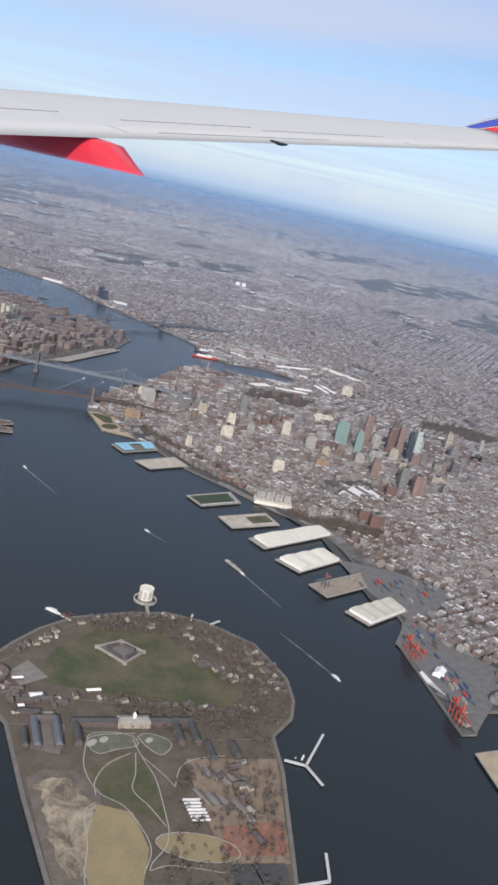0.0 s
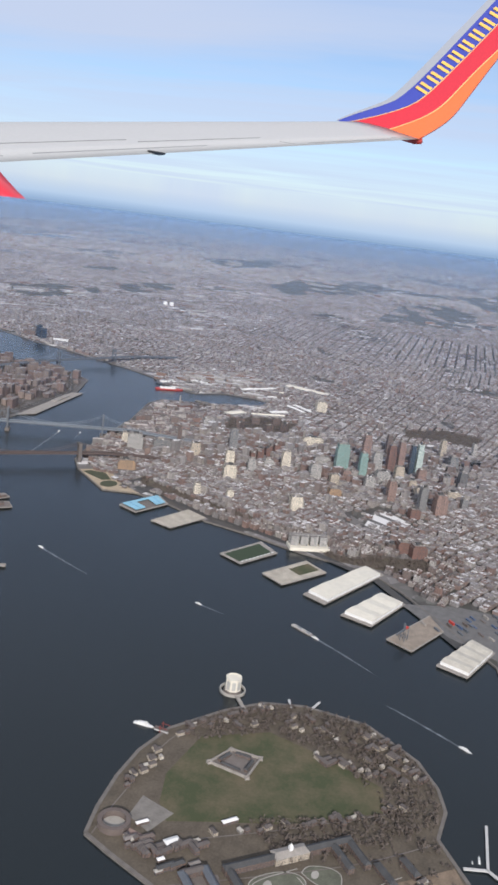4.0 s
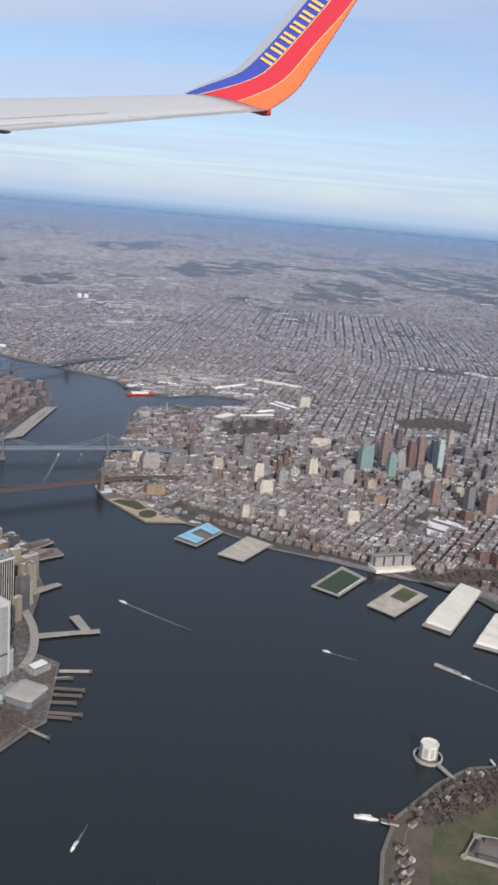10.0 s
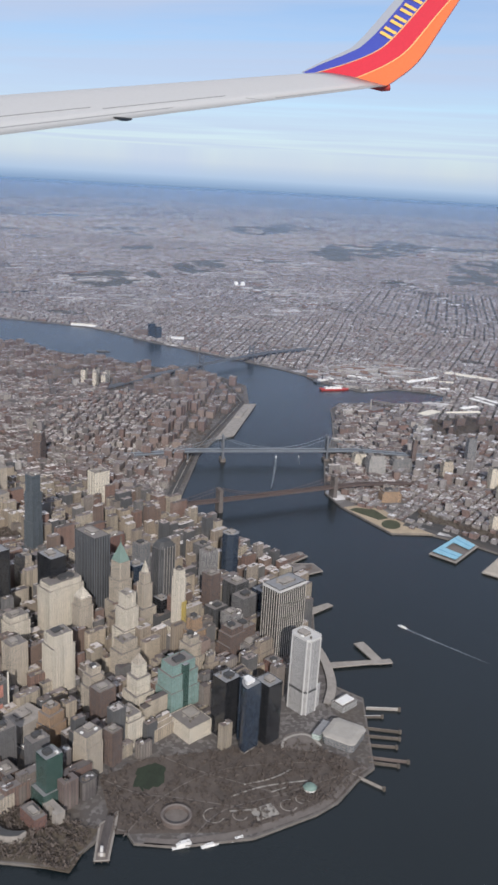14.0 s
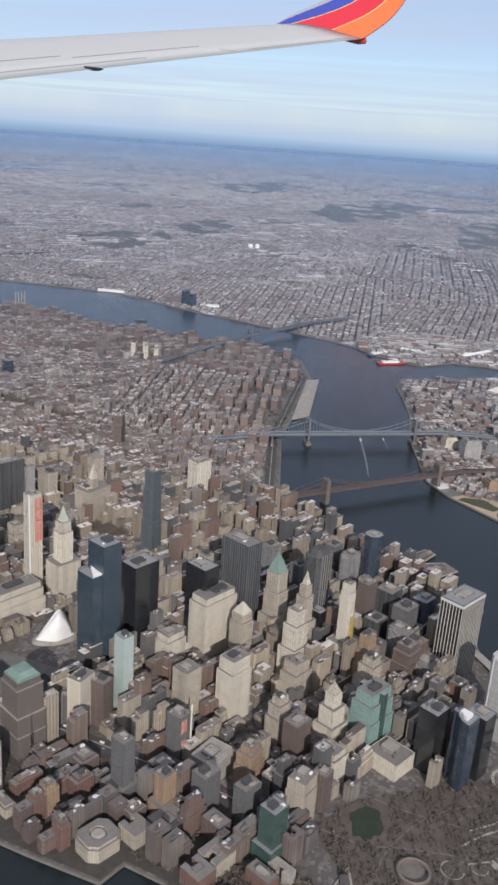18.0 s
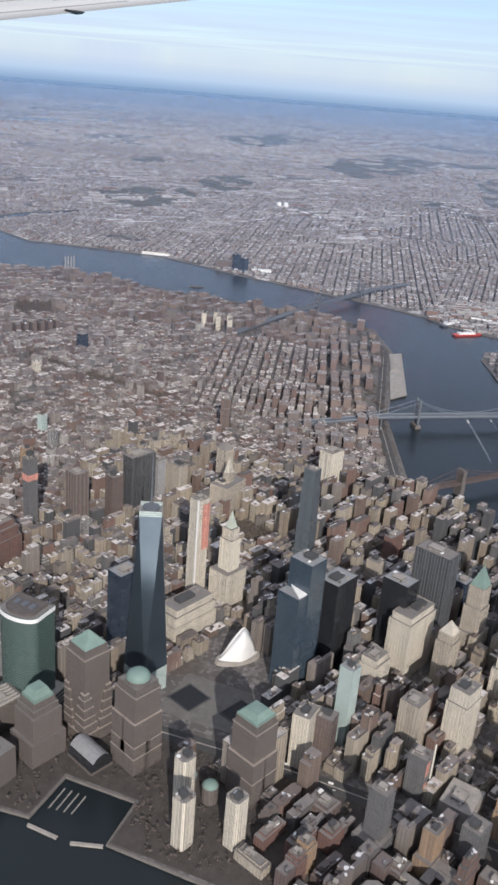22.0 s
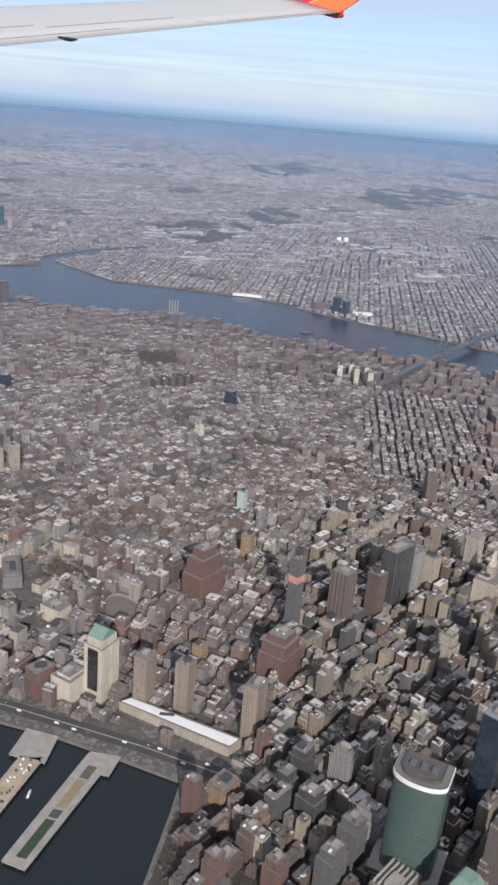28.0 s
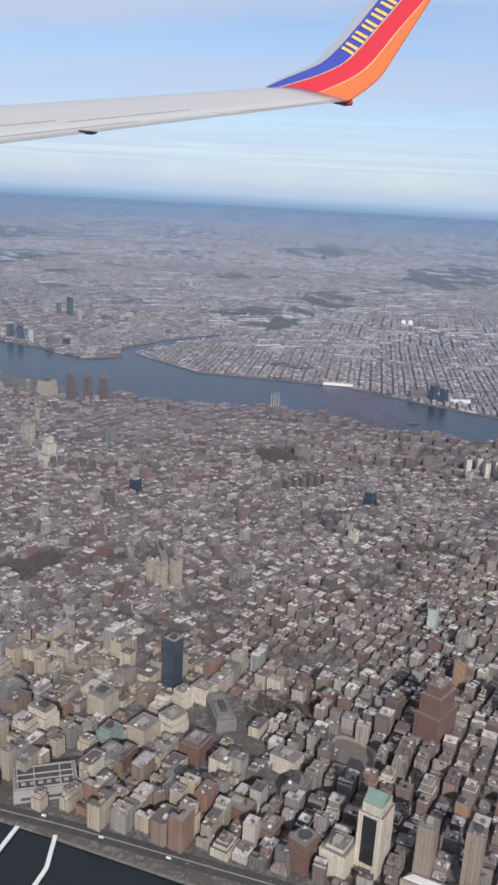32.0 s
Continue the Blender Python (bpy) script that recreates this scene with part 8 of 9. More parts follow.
# ferry terminal and slips
e = thing("ferry_terminal", -258, 128, "white-roofed ferry terminal with slips", "terminal", turn=-12)
part("hall", box("hall", 76, 74, 0, 19, grey_m, cut=8), e)
part("roof", loft("roof", [(rect(80, 78, 9), 19), (rect(78, 76, 9), 21), (rect(54, 52, 6), 23)], path_m), e, "broad pale roof")
part("porch", box("porch", 60, 18, 0, 14, paleglass_m), e, m=at(-6, 50))
for i, ((ax, ay), (bx, by)) in enumerate((((-122, 101), (-99, 27)), ((-158, 99), (-142, 60)), ((-200, 92), (-186, 14)), ((-228, 86), (-212, 12)), ((-259, 76), (-244, 14)), ((-300, 67), (-285, -16)), ((-316, 63), (-306, 2)), ((-361, 103), (-389, 20)))):
    L = math.hypot(bx - ax, by - ay)
    p = thing("ferry_slip", (ax + bx) / 2, (ay + by) / 2, "timber fender rack of a ferry slip", "slip", "ferry slips", turn=math.degrees(math.atan2(by - ay, bx - ax)))
    part("rack", box("rack", L, 2.0, -5, 2.4, rust_m if i == 5 else concrete_m if i in (0, 7) else darkwood_m), p)
    part("walkway", box("walkway", L, 1.0, 2.4, 3.2, pier_m if i < 2 else granite_m), p, "pale walkway")
    part("dolphin", loft("dolphin", [(ngon(4, 10), -6), (ngon(3.4, 10), 4)], darkwood_m), p, "round timber dolphin", at(L / 2, 0))
e = thing("ferry_building", -135, 150, "old green-roofed ferry house", "terminal", turn=-30)
part("hall", box("hall", 50, 34, 0, 16, greyrib_m, 1.0), e)
part("roof", box("roof", 40, 22, 16, 19, white_m), e, "white roof")
quay("pier", [(14, 218), (72, 122), (82, 98), (98, 70), (113, 78), (100, 98), (172, 158), (156, 178), (90, 118), (32, 226)], "grey T-shaped ferry pier", concrete_m)
quay("pier", [(250, 330), (320, 290), (345, 275), (352, 290), (280, 345), (260, 350)], "small grey river pier", concrete_m)
quay("pier", [(470, 430), (560, 350), (600, 390), (560, 480)], "low timber pier with sheds", granite_m)
quay("pier", [(540, 470), (650, 420), (670, 450), (580, 520)], "dark pier with market buildings", granite_m)
for x, y, a_, b_, h_, roof in ((520, 425, 62, 24, 12, brown_m), (548, 402, 40, 16, 9, slate_m), (600, 462, 56, 22, 12, rust_m), (632, 444, 30, 18, 9, tan_m), (500, 448, 26, 18, 8, tan_m), (574, 480, 30, 16, 10, slate_m)):
    e = thing("market_hall", x, y, "low market hall with a pitched roof on the pier", "hall", "market halls on the piers", z=2.4, turn=-30)
    part("wall", box("wall", a_, b_, 0, h_, brown_m), e)
    part("roof", loft("roof", [(rect(a_ + 2, b_ + 2), h_), (rect(a_ - 2, 1), h_ + 5)], roof), e, "pitched roof")
quay("pier", [(2439, 1179), (2475, 1126), (1839, 1050), (1757, 1108)], "long shed pier along the far quay", concrete_m)
e = thing("pier_shed", 2250, 1140, "long white-roofed pier shed", "shed", turn=6)
part("wall", box("wall", 190, 34, 2, 9, concrete_m), e)
part("roof", loft("roof", [(rect(192, 36), 9), (rect(190, 2), 12)], concrete_m), e)
# west side piers
e, q = quay("pier", [(-350, 2236), (-378, 2240), (-635, 2270), (-640, 2228), (-398, 2196), (-398, 2180), (-344, 2177)], "long park pier with sports courts and lawns", concrete_m)
for u0, u1, m_, lab in ((-420, -385, darkwood_m, "dark planted bed"), (-500, -425, straw_m, "sandy play court"), (-525, -505, dark_m, "dark court"), (-620, -530, turf_m, "green sports court")):
    sheet("court", [(u1, 2227 - (u1 + 400) * 0.12), (u0, 2227 - (u0 + 400) * 0.12), (u0, 2209 - (u0 + 400) * 0.12), (u1, 2209 - (u1 + 400) * 0.12)], m_, lab + " on the pier", "court", z=3.0)
PIER_A = [(-404, 2356), (-392, 2314), (-598, 2330), (-595, 2368)]
quay("pier", PIER_A, "long sandy-grey concrete park pier", sand_m)
quay("ferry_landing", [(-404, 2378), (-328, 2380), (-330, 2314), (-404, 2306)], "grey concrete pier head with railings", concrete_m)
rr = random.Random(31)
for i in range(26):
    u, v = rr.random(), rr.random()
    x, y = PIER_A[0][0] + (PIER_A[3][0] - PIER_A[0][0]) * u, PIER_A[0][1] + (PIER_A[3][1] - PIER_A[0][1]) * u
    x, y = x + (PIER_A[1][0] - PIER_A[0][0]) * (0.15 + 0.7 * v), y + (PIER_A[1][1] - PIER_A[0][1]) * (0.15 + 0.7 * v)
    c = thing("pier_crate", x, y, "small pale bench or crate on the pier", "crate", "crates on the pier", z=2.5, turn=rr.uniform(0, 90))
    part("body", box("body", rr.uniform(2, 7), rr.uniform(2, 4), 0, rr.uniform(1, 2.5), white_m if i % 2 else dark_m), c)
for y0 in (2880, 2960):
    tagged(new("jetty", ribbon("jetty", [(-280, y0), (-360, y0 - 10 + (y0 - 2920) * 0.3), (-470, y0 - 20)], 8, 2, white_m, thick=3)), "thin white pier finger", "jetty", kind="structure")
for i in range(3):
    e = thing("ferry_shed", -752, 1660 + 22 * i, "white tent roof of a ferry landing", "tent", turn=-12)
    part("roof", loft("roof", [(rect(34, 20), 4), (rect(30, 1), 12)], white_m), e)
tagged(new("breakwater", ribbon("breakwater", [(-735, 1478), (-745, 1420)], 5, 0.5, concrete_m, thick=5)), "low breakwater at the cove mouth", "breakwater", kind="structure")
tagged(new("breakwater", ribbon("breakwater", [(-748, 1395), (-738, 1342)], 5, 0.5, concrete_m, thick=5)), "low breakwater at the cove mouth", "breakwater", kind="structure")
for i in range(4):
    tagged(new("jetty", ribbon("jetty", [(-640 - 2 * i, 1455 - 14 * i), (-690, 1462 - 14 * i)], 2, -2.5, concrete_m, thick=1)), "grey marina jetty", "jetty", kind="structure")
quay("pier", [(-680, 502), (-634, 486), (-752, 450), (-762, 472)], "long stone pier by the park", granite_m)
e = thing("pier_house", -706, 477, "long pier house with a grey-green roof and white clock tower", "building", turn=196)
part("hall", box("hall", 90, 13, 2, 11, concrete_m), e)
part("roof", loft("roof", [(rect(92, 15), 11), (rect(88, 1), 15)], slate_m), e)
part("clock_tower", box("clock_tower", 5, 5, 2, 22, pier_m), e, m=at(43, 0))

viaduct = thing("viaduct", 0, 0, "grey elevated riverside road on short columns", "viaduct")
VIA = smooth([(560, 490), (400, 420), (211, 350), (58, 245), (-60, 195), (-150, 185)])
part("deck", ribbon("deck", [(x_, y_, 9.0) for x_, y_ in VIA], 22, 9, concrete_m, thick=2), viaduct)
for x_, y_ in VIA[2::3]:
    part("column", box("column", 3, 3, 0, 7, concrete_m), viaduct, m=at(x_, y_))
# ---- roads ----
for line in ROADS[:2]:
    tagged(new("road", ribbon("road", line, 34, 0.5, asphalt_m)), "grey asphalt riverside highway", "road", kind="structure")
    tagged(new("median", ribbon("median", line, 3, 0.8, concrete_m)), "grey road median", "road", kind="structure")
for line in ROADS[5:]:
    tagged(new("road", ribbon("road", line, 15, 0.5, asphalt_m)), "grey asphalt avenue", "road", kind="structure")
rr = random.Random(21)
car_body = [(box("body", 4.6, 1.9, 0.3, 1.1, m_), m_) for m_ in (white_m, dark_m, red_m, steel_m, concrete_m)]
cabin = box("cabin", 2.4, 1.7, 1.1, 1.7, dark_m)
truck = box("body", 9.5, 2.6, 0.4, 3.6, white_m)
for k in range(130):
    line = ROADS[0] if k % 2 else ROADS[1]
    s = rr.random() * (len(line) - 1)
    a_, b_ = line[int(s)], line[int(s) + 1]
    d_ = Vector((b_[0] - a_[0], b_[1] - a_[1])).normalized()
    off = rr.choice((-11, -8, -4.5, 4.5, 8, 11))
    x, y = a_[0] + (b_[0] - a_[0]) * (s % 1) - d_.y * off, a_[1] + (b_[1] - a_[1]) * (s % 1) + d_.x * off
    big = rr.random() < 0.3
    v = thing("truck" if big else "car", x, y, "white box truck on the highway" if big else "small car on the riverside highway", "truck" if big else "car", "traffic on the highway", z=0.5, turn=math.degrees(math.atan2(d_.y, d_.x)))
    if big:
        part("cargo_box", truck, v)
        part("cab", cabin, v, m=at(5.6, 0, -0.4))
    else:
        part("body", rr.choice(car_body)[0], v)
        part("cabin", cabin, v)
tagged(new("road", ribbon("road", [(330, -1330), (700, -1000), (830, -720), (900, -480), (960, -250), (1040, -60), (1080, 100)], 34, 0.5, asphalt_m)), "waterfront expressway", "road", kind="structure")
tagged(new("road", ribbon("road", [(1050, 150), (1400, 100), (2300, -1500), (3600, -5000)], 26, 0.5, asphalt_m)), "broad avenue across the far bank", "road", kind="structure")
tagged(new("road", ribbon("road", [(2400, 100), (3500, -160), (9000, -1500)], 26, 0.5, asphalt_m)), "broad avenue inland", "road", kind="structure")
lawn_dark_m = plain("dull_winter_lawn", (0.055, 0.06, 0.032), 0.95, var=0.3, scale=0.03)
for line in ([(1150, 174), (1090, -19), (1024, -217), (975, -359), (905, -520)], [(2560, -370), (3956, -448), (6800, -560)], [(2574, -816), (4295, -919), (7600, -1100)], [(2915, -1160), (4497, -1199), (7000, -1260)]):
    tagged(new("road", ribbon("road", line, 24, 0.9, asphalt_m)), "straight grey avenue across the far bank", "road", kind="structure")
sheet("river_park", [(1010, 40), (962, 186), (1143, 398), (1185, 350), (1190, 260), (1085, 170)], sand_m, "sandy waterfront park ground", z=0.4)
sheet("river_lawn", [(1128, 372), (1158, 352), (1166, 282), (1100, 222), (1070, 252)], lawn_dark_m, "dull green waterfront lawn", z=0.9)
sheet("river_lawn", [(1044 + 44 * math.cos(i * math.pi / 10), 204 + 34 * math.sin(i * math.pi / 10)) for i in range(20)], lawn_dark_m, "dull green oval waterfront lawn", z=0.9)


def ragged(outline, seed, step=0.3):
    """An outline with uneven edges, as woods and fields have."""
    r, out = random.Random(seed), []
    for a, b in zip(outline, outline[1:] + outline[:1]):
        long = math.hypot(b[0] - a[0], b[1] - a[1])
        for k in range(8):
            u = k / 8
            out.append((a[0] + (b[0] - a[0]) * u + r.uniform(-step, step) * long * 0.5, a[1] + (b[1] - a[1]) * u + r.uniform(-step, step) * long * 0.5))
    return out


woods_m = plain("winter_woods", (0.082, 0.08, 0.066), 0.95, var=0.45, scale=0.01)
for i, outline in enumerate(FAR_PARKS):
    sheet("far_park", ragged(outline, i), woods_m, "dark wooded park or cemetery far inland", z=1 + 0.1 * i)
sheet("far_water", ragged([(14500, 12300), (17500, 10900), (20500, 9700), (24500, 10300), (22500, 11300), (18500, 11700)], 40, 0.06), water_m, "far arm of the river behind the houses", "water", z=3)
sheet("far_water", ragged([(23000, 13800), (30000, 11200), (34000, 12500), (27000, 15500)], 41, 0.06), water_m, "far bay near the horizon", "water", z=3)
sheet("rotary", PARKS[7], granite_m, "brown winter ground of a tunnel exit plaza", z=0.45)
tagged(new("road", ribbon("road", smooth([(20, 2372), (70, 2330), (140, 2312), (190, 2330), (215, 2400), (165, 2430), (90, 2415), (20, 2372)]), 12, 1.0, concrete_m)), "curved tunnel exit road", "road", kind="structure")
tagged(new("road", ribbon("road", smooth([(200, 2420), (270, 2500), (320, 2570), (330, 2640), (270, 2630), (235, 2560), (255, 2500), (330, 2450)]), 14, 1.0, concrete_m)), "looping tunnel approach road", "road", kind="structure")

# ---- boats ----
def boat(x, y, heading, length, label, hull_mat, top_mat, wake=0.0, name="boat", storeys=2):
    """A vessel: pointed hull, deck house, wheelhouse and funnel; heading is degrees from east."""
    e = thing(name, x, y, label, "boat", z=-4, turn=heading)
    w_ = length * 0.2
    hull = [(-length / 2, -w_ / 2), (length * 0.2, -w_ / 2), (length * 0.4, -w_ * 0.3), (length / 2, 0), (length * 0.4, w_ * 0.3), (length * 0.2, w_ / 2), (-length / 2, w_ / 2)]
    part("hull", loft("hull", [([(a * 0.94, b * 0.8) for a, b in hull], -1), (hull, length * 0.05)], hull_mat), e)
    for i in range(storeys):
        part("deck_house", box("deck_house", length * (0.55 - 0.12 * i), w_ * 0.75, length * 0.05 * (1 + i), length * 0.05 * (2 + i), top_mat), e, m=at(-length * 0.06, 0))
    cab = part("wheelhouse", box("wheelhouse", length * 0.1, w_ * 0.5, length * 0.05 * (1 + storeys), length * 0.05 * (1.8 + storeys), top_mat), e, m=at(length * 0.1, 0))
    part("window_band", box("window_band", length * 0.1 + 0.3, w_ * 0.5 + 0.3, length * 0.05 * (1.3 + storeys), length * 0.05 * (1.6 + storeys), dark_m), cab, "dark window band")
    part("funnel", loft("funnel", [(ngon(length * 0.02, 8), length * 0.1), (ngon(length * 0.018, 8), length * 0.22)], dark_m), e, m=at(-length * 0.2, 0))
    if wake:
        r = random.Random(int(x))
        verts, faces = [], []
        bend = r.uniform(-0.05, 0.05) * wake
        for i in range(40):
            s = i / 39
            half = (w_ * 0.4 + wake * 0.016 * s ** 0.6) * (1 - s) ** 0.8 * r.uniform(0.65, 1.15)
            xx, off = -length * 0.2 - wake * s, bend * s * s + r.uniform(-0.6, 0.6)
            verts += [(xx, off + half, 0.06), (xx, off - half, 0.06)]
        faces = [(2 * i, 2 * i + 2, 2 * i + 3, 2 * i + 1) for i in range(39)]
        part("wake", solid("wake", verts, faces, foam_m), e, "white foaming wake")
    return e


boat(305, 70, 64, 30, "white ferry under way with a long wake", white_m, white_m, 260)
boat(178, -912, 62, 30, "white tug pushing a long barge", white_m, white_m, 230, "tug")
e = thing("barge", 204, -866, "long pale flat barge pushed by a tug", "boat", z=-4, turn=62)
part("hull", loft("hull", [([(a * 0.96, b * 0.8) for a, b in rect(78, 15, 3)], -1), (rect(78, 15, 3), 3.2)], concrete_m), e)
part("coaming", loft("coaming", [(rect(68, 11), 3.2), (rect(68, 11), 5), (rect(65, 8), 5), (rect(65, 8), 3.6)], pier_m), e, "pale hold coaming")
for k in range(4):
    part("hatch", box("hatch", 14, 8, 3.4, 4.8, path_m if k % 2 else steel_m), e, "hatch cover", at(-24 + 16 * k, 0))
boat(-180, -1373, -118, 34, "white ferry under way near the island", white_m, white_m, 230)
boat(200, -540, 73, 26, "small white boat with a wake", white_m, white_m, 90)
boat(-684, -147, 176, 30, "white motor vessel on dark water", white_m, white_m, 60)
boat(1640, 790, 14, 34, "white ferry heading under the bridges", white_m, white_m, 420)
boat(1690, 700, 14, 26, "white ferry under way upriver", white_m, white_m, 120)
e = boat(3050, 812, -57, 185, "large red-hulled ship moored at the dock basin", red_m, white_m, 0, "ship", 1)
boat(3245, 900, -39, 190, "grey and white ship moored at the dock basin", steel_m, white_m, 0, "ship", 1)
boat(-668, 338, -55, 52, "white tour boat at the sea wall", white_m, white_m, storeys=3)
boat(-652, 296, -52, 36, "white tour boat at the sea wall", white_m, white_m)
boat(-617, 251, -48, 36, "white tour boat at the sea wall", white_m, white_m)
boat(-459, -672, -88, 50, "white ferry at the island dock", white_m, white_m)
maroon_m = plain("dull_red_steel", (0.16, 0.04, 0.035), 0.7, var=0.2)
for dx in (-9, 9):
    e = thing("ferry_gantry", -461 + dx, -716, "dark red ferry ramp gantry at the island dock", "gantry")
    part("post", box("post", 1.8, 1.8, -5, 15, maroon_m), e)
    part("arm", box("arm", 1.4, 20, 9, 10.4, maroon_m), e, m=at(0, -6))
e = thing("ferry_ramp", -461, -716, "dark red hinged ferry ramp", "ramp")
part("deck", box("deck", 12, 34, 1.6, 2.6, rust_m), e)
boat(-552, -1432, 8, 22, "white boat beside the floating jetty", white_m, white_m)
boat(-564, -1420, 8, 10, "small white boat beside the floating jetty", white_m, white_m)
boat(-236, -944, 70, 12, "small white boat off the island", white_m, white_m)
boat(-206, -964, 50, 14, "small white boat off the island", white_m, white_m)
boat(-480, 2300, 10, 22, "white yacht between the piers", white_m, white_m)
boat(3350, 2450, -75, 90, "dark barge on the river", darkwood_m, steel_m, 0, "barge", 1)

# ---- the aircraft's wing ----
UNIT = 285.0                      # units to the metre, so that it keeps its bearing along the whole way
AHEAD = radians(8.7)
FWD, OUT = Vector((math.sin(AHEAD), math.cos(AHEAD), 0)), Vector((math.cos(AHEAD), -math.sin(AHEAD), 0))
wing = new("aircraft_wing")
wing.location = (-18.9, 1.0, 11.6)
tagged(wing, "white airliner wing with a blue, red and orange winglet", "wing")
skin_m = plain("wing_paint", (0.47, 0.47, 0.46), 0.6, var=0.06, scale=0.0008)


def wing_mesh(name, rings, mat, close=True, smooth=True):
    """Loft through rings of (out, ahead, up) points in metres."""
    k, verts, faces = len(rings[0]), [], []
    for ring in rings:
        for o, f, u in ring:
            p = (OUT * o + FWD * f) * UNIT
            verts.append((p.x / K, p.y / K, u * UNIT / K))
    for i in range(len(rings) - 1):
        for j in range(k):
            a, b = i * k + j, i * k + (j + 1) % k
            faces.append((a, b, b + k, a + k))
    if close:
        faces += [tuple(reversed(range(k))), tuple(range((len(rings) - 1) * k, len(rings) * k))]
    return solid(name, verts, faces, mat, smooth)


def te(s):
    return 4.67 + 0.2 * (15 - s), 1.61 - 0.171 * (15 - s)


def chord(s):
    return 1.25 + 0.05 * (15 - s)


PITCH = 0.145
PROFILE = [(0.0, 0.0), (0.12, -0.012), (0.35, -0.03), (0.6, -0.035), (0.8, -0.028), (0.94, -0.014), (1.0, 0.007), (0.94, 0.03), (0.75, 0.042), (0.5, 0.038), (0.25, 0.02)]


def section(s):
    f0, z0 = te(s)
    c = chord(s)
    return [(s, f0 + c * u, z0 + PITCH * c * u + c * v) for u, v in PROFILE]


panel = part("wing_panel", wing_mesh("wing_panel", [section(s) for s in (3.0, 5, 7, 9, 11, 13, 14.4, 15.0)], skin_m), wing)
f0, z0 = te(15.0)
HEIGHTS = [0.0, 0.16, 0.31, 0.45, 0.62, 0.85, 1.14, 1.4, 1.66, 1.92, 2.18, 2.6]
FRONT = [1.56, 1.38, 1.17, 0.94, 0.70, 0.50, 0.28, 0.08, -0.11, -0.31, -0.5, -0.82]
REAR = [0.02, -0.22, -0.40, -0.50, -0.58, -0.70, -0.85, -0.99, -1.12, -1.25, -1.37, -1.56]
BLUE = [0.12, 0.22, 0.31, 0.37, 0.415, 0.45, 0.48, 0.51, 0.54, 0.57, 0.60, 0.63]
RED = [0.60, 0.67, 0.73, 0.77, 0.79, 0.81, 0.84, 0.90, 0.96, 0.985, 0.99, 0.99]
METAL = [0.02, 0.04, 0.06, 0.09, 0.12, 0.145, 0.16, 0.16, 0.16, 0.16, 0.16, 0.16]


def eased(rows, count=44):
    """The same run of values at more stations, with the corners rounded off."""
    f = np.interp(np.linspace(0, 2.6, count), STATIONS, rows)
    for _ in range(6):
        f[1:-1] = 0.25 * f[:-2] + 0.5 * f[1:-1] + 0.25 * f[2:]
    return [float(v) for v in f]


STATIONS = HEIGHTS
FRONT, REAR, BLUE, RED, METAL = eased(FRONT), eased(REAR), eased(BLUE), eased(RED), eased(METAL)
HEIGHTS = [float(v) for v in np.linspace(0, 2.6, 44)]


def fin(h):
    """Winglet station at a height: out, rear edge, front edge, lift of the front edge."""
    return 15.0 + 0.24 * h, f0 + float(np.interp(h, HEIGHTS, REAR)), f0 + float(np.interp(h, HEIGHTS, FRONT)), 0.20 * max(0.0, 1 - h / 0.6)


def strip(name, lo, hi, mat, label, proud=0.0, parent=None):
    """One painted band of the winglet, between two shares of its chord from the front."""
    rings = []
    for i, h in enumerate(HEIGHTS):
        o, r, f, lift = fin(h)
        a, b = f + (r - f) * lo[i], f + (r - f) * hi[i]
        za, zb = z0 + h + lift * (1 - lo[i]), z0 + h + lift * (1 - hi[i])
        rings.append([(o - 0.03 - proud, a, za), (o - 0.03 - proud, b, zb), (o + 0.03 + proud, b, zb), (o + 0.03 + proud, a, za)])
    return part(name, wing_mesh(name, rings, mat, smooth=False), parent or wing, label)


gloss = 0.3
none, full = [0.0] * 44, [1.0] * 44
winglet = strip("winglet", [0.03] * 44, [0.97] * 44, skin_m, "tall curved winglet", -0.01)
strip("leading_edge", none, METAL, plain("bare_metal", (0.5, 0.51, 0.53), 0.35, 0.6, 0.05, 0.001), "bare metal leading edge", 0.004, parent=winglet)
strip("blue_band", METAL, BLUE, plain("royal_blue", (0.055, 0.07, 0.36), gloss, var=0.08, scale=0.001), "royal blue band", parent=winglet)
strip("gold_line", BLUE, [v + 0.02 for v in BLUE], plain("gold_line", (0.75, 0.45, 0.18), gloss, var=0.05, scale=0.001), "thin gold line", 0.006, parent=winglet)
strip("red_band", [v + 0.02 for v in BLUE], RED, plain("bright_red", (0.60, 0.032, 0.05), gloss, var=0.08, scale=0.001), "bright red band", parent=winglet)
strip("gold_line", [v - 0.02 for v in RED], RED, bpy.data.materials["gold_line"], "thin gold line", 0.006, parent=winglet)
strip("orange_band", RED, full, plain("orange_band", (0.86, 0.17, 0.05), gloss, var=0.08, scale=0.001), "orange band", parent=winglet)
yellow_m = plain("yellow_paint", (0.85, 0.50, 0.10), 0.4, var=0.05, scale=0.001)
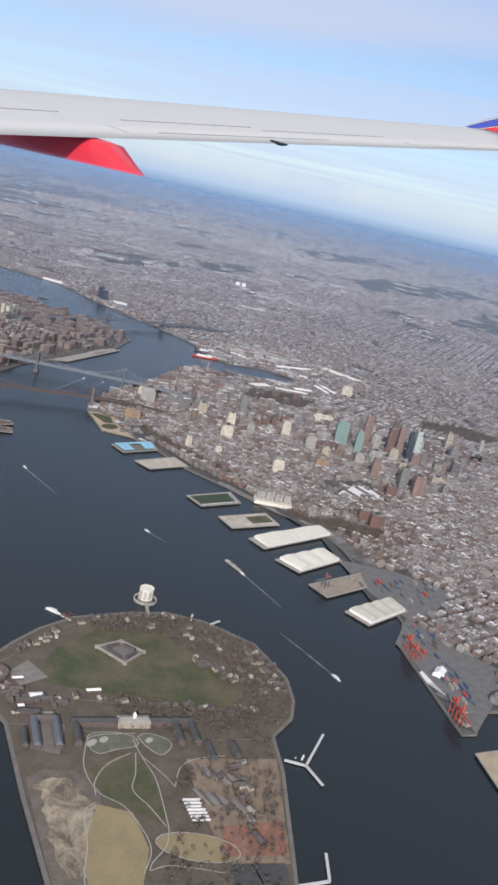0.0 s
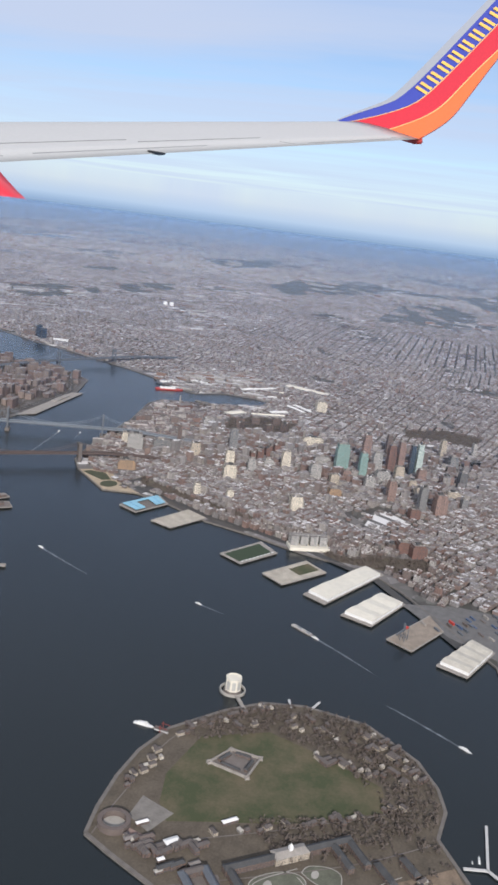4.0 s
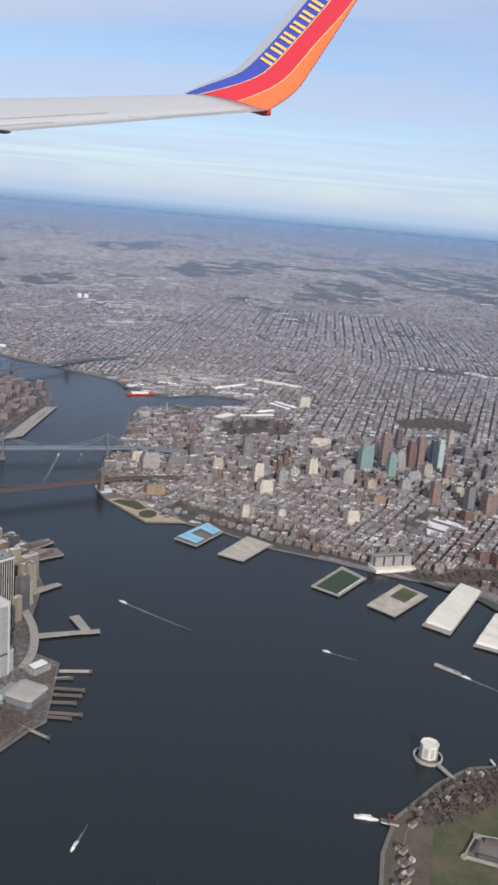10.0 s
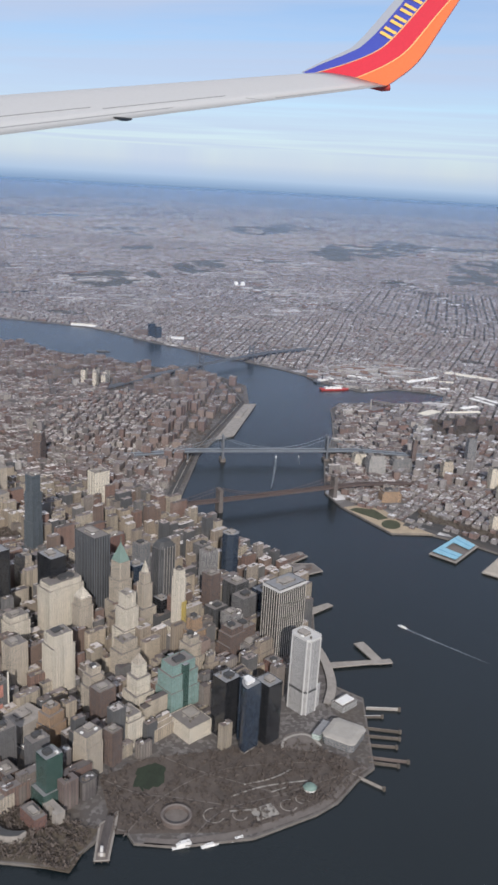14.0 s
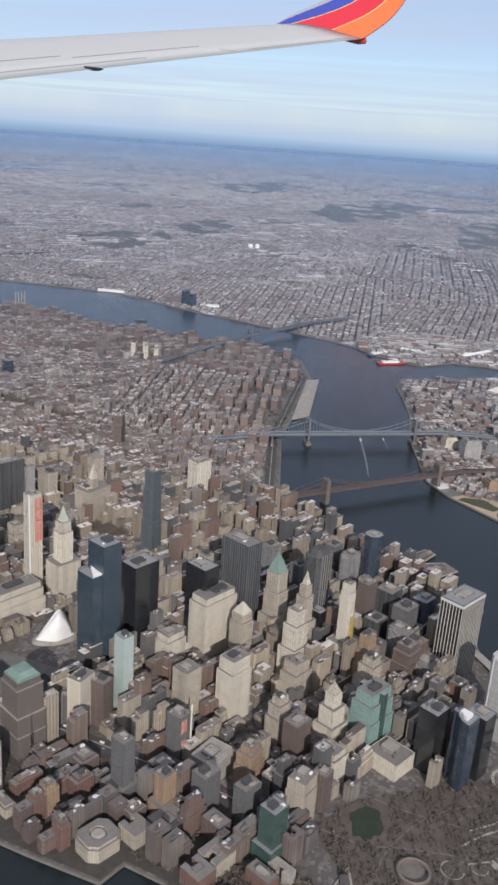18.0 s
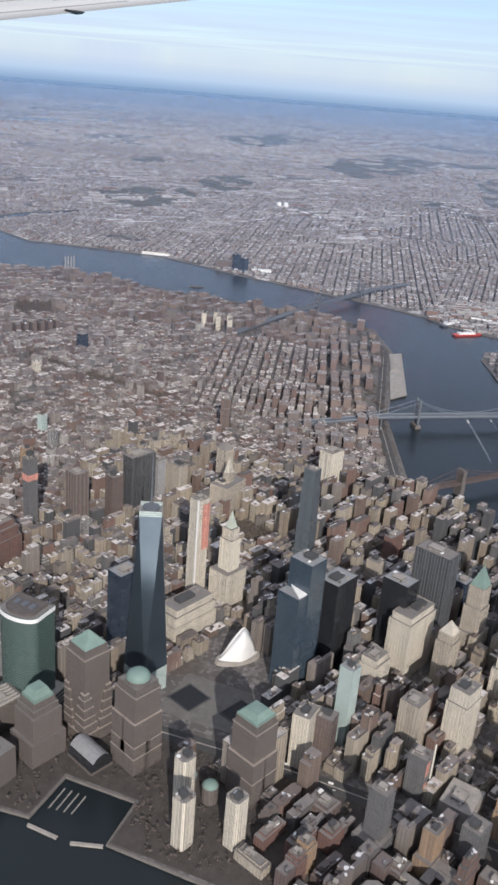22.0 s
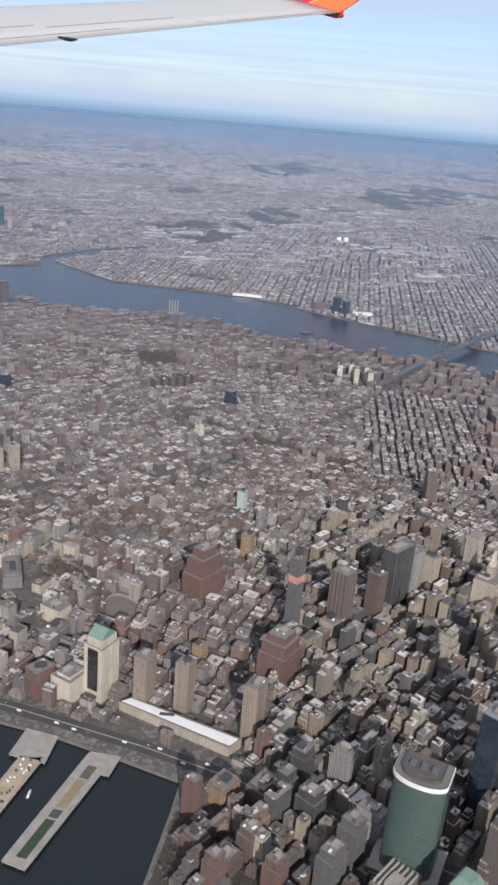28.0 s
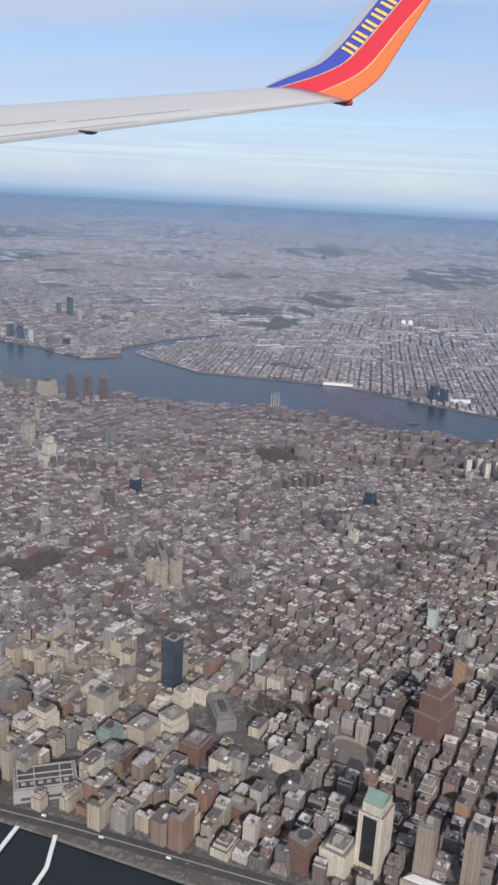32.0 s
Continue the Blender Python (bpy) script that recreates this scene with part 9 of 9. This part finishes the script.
for i in range(18):
    h = 0.78 + 0.178 * (i // 2) + 0.072 * (i % 2)
    rings = []
    for dh in (0.0, 0.036):
        o, r, f, lift = fin(h + dh)
        cut = float(np.interp(h + dh, HEIGHTS, BLUE))
        a, b = f + (r - f) * cut * 0.52, f + (r - f) * cut * 0.90
        rings.append([(o - 0.045, a, z0 + h + dh + 0.05), (o - 0.045, b, z0 + h + dh - 0.05), (o - 0.028, b, z0 + h + dh - 0.05), (o - 0.028, a, z0 + h + dh + 0.05)])
    part("letter_bar", wing_mesh("letter_bar", rings, yellow_m, smooth=False), winglet, "yellow bar")
part("tip_lamp", wing_mesh("tip_lamp", [[(15.0, f0 + 0.45, z0 - 0.02), (15.05, f0 + 0.45, z0 + 0.0), (15.0, f0 + 0.45, z0 + 0.03)], [(15.0, f0 + 0.1, z0 - 0.09), (15.06, f0 + 0.1, z0 - 0.03), (15.0, f0 + 0.1, z0 + 0.03)], [(15.0, f0 - 0.03, z0 - 0.08), (15.05, f0 - 0.03, z0 - 0.04), (15.0, f0 - 0.03, z0 + 0.02)]], red_m), wing, "red tip lamp housing")
# hinge fairing bump under the wing
f1, z1 = te(9.0)
rings = [[(9.0 + 0.16 * q, f1 + 0.05 + 0.09 * r * math.cos(a), z1 + 0.012 - 0.036 * r * max(0, math.sin(a))) for a in [j * math.pi / 6 for j in range(7)]] for q, r in ((-1, 0.1), (-0.7, 0.7), (-0.2, 1.0), (0.3, 0.95), (0.7, 0.6), (1, 0.1))]
part("hinge_fairing", wing_mesh("hinge_fairing", rings, dark_m), wing, "dark hinge fairing")
# red canoe fairing of the flap track
rings = []
for x, lo, hi, ry in ((5.66, -0.305, -0.205, 0.07), (5.68, -0.335, -0.165, 0.10), (5.95, -0.365, -0.02, 0.15), (6.2, -0.385, 0.14, 0.19), (6.6, -0.41, 0.17, 0.22), (7.3, -0.42, 0.08, 0.24), (8.5, -0.40, -0.06, 0.2), (9.4, -0.33, -0.19, 0.1)):
    zc, rz = (lo + hi) / 2, (hi - lo) / 2
    rings.append([(6.6 + ry * math.copysign(abs(math.cos(a)) ** 0.5, math.cos(a)), x, zc + rz * math.copysign(abs(math.sin(a)) ** 0.5, math.sin(a))) for a in [j * math.pi / 8 for j in range(16)]])
part("flap_fairing", wing_mesh("flap_fairing", rings, bpy.data.materials["bright_red"]), wing, "red flap-track fairing")
# panel seams on the upper skin
def skin_line(points, half):
    rings = []
    for s, u in points:
        ff, zz = te(s)
        c = chord(s)
        v = float(np.interp(u, (0, 0.25, 0.5, 0.75, 0.94), (0, 0.02, 0.038, 0.042, 0.03))) + 0.004
        rings.append([(s, ff + c * u - half, zz + PITCH * c * u + c * v), (s, ff + c * u + half, zz + PITCH * (c * u + half) + c * v), (s, ff + c * u, zz + PITCH * c * u + c * v - 0.03)])
    part("seam", wing_mesh("seam", rings, seam_m, smooth=False), panel, "thin dark panel seam")


seam_m = plain("seam_grey", (0.31, 0.31, 0.31), 0.8)
for u_, a_, b_ in ((0.42, 3.2, 6.6), (0.33, 7.2, 9.0), (0.27, 9.1, 11.3), (0.12, 7.4, 10.0), (0.06, 12.0, 14.2)):
    skin_line([(a_ + (b_ - a_) * i / 8, u_) for i in range(9)], 0.008)
skin_line([(6.9, 0.22), (7.0, 0.10)], 0.012)
skin_line([(11.5, 0.14), (11.65, 0.05)], 0.012)
skin_line([(14.3, 0.10), (14.75, 0.05)], 0.012)
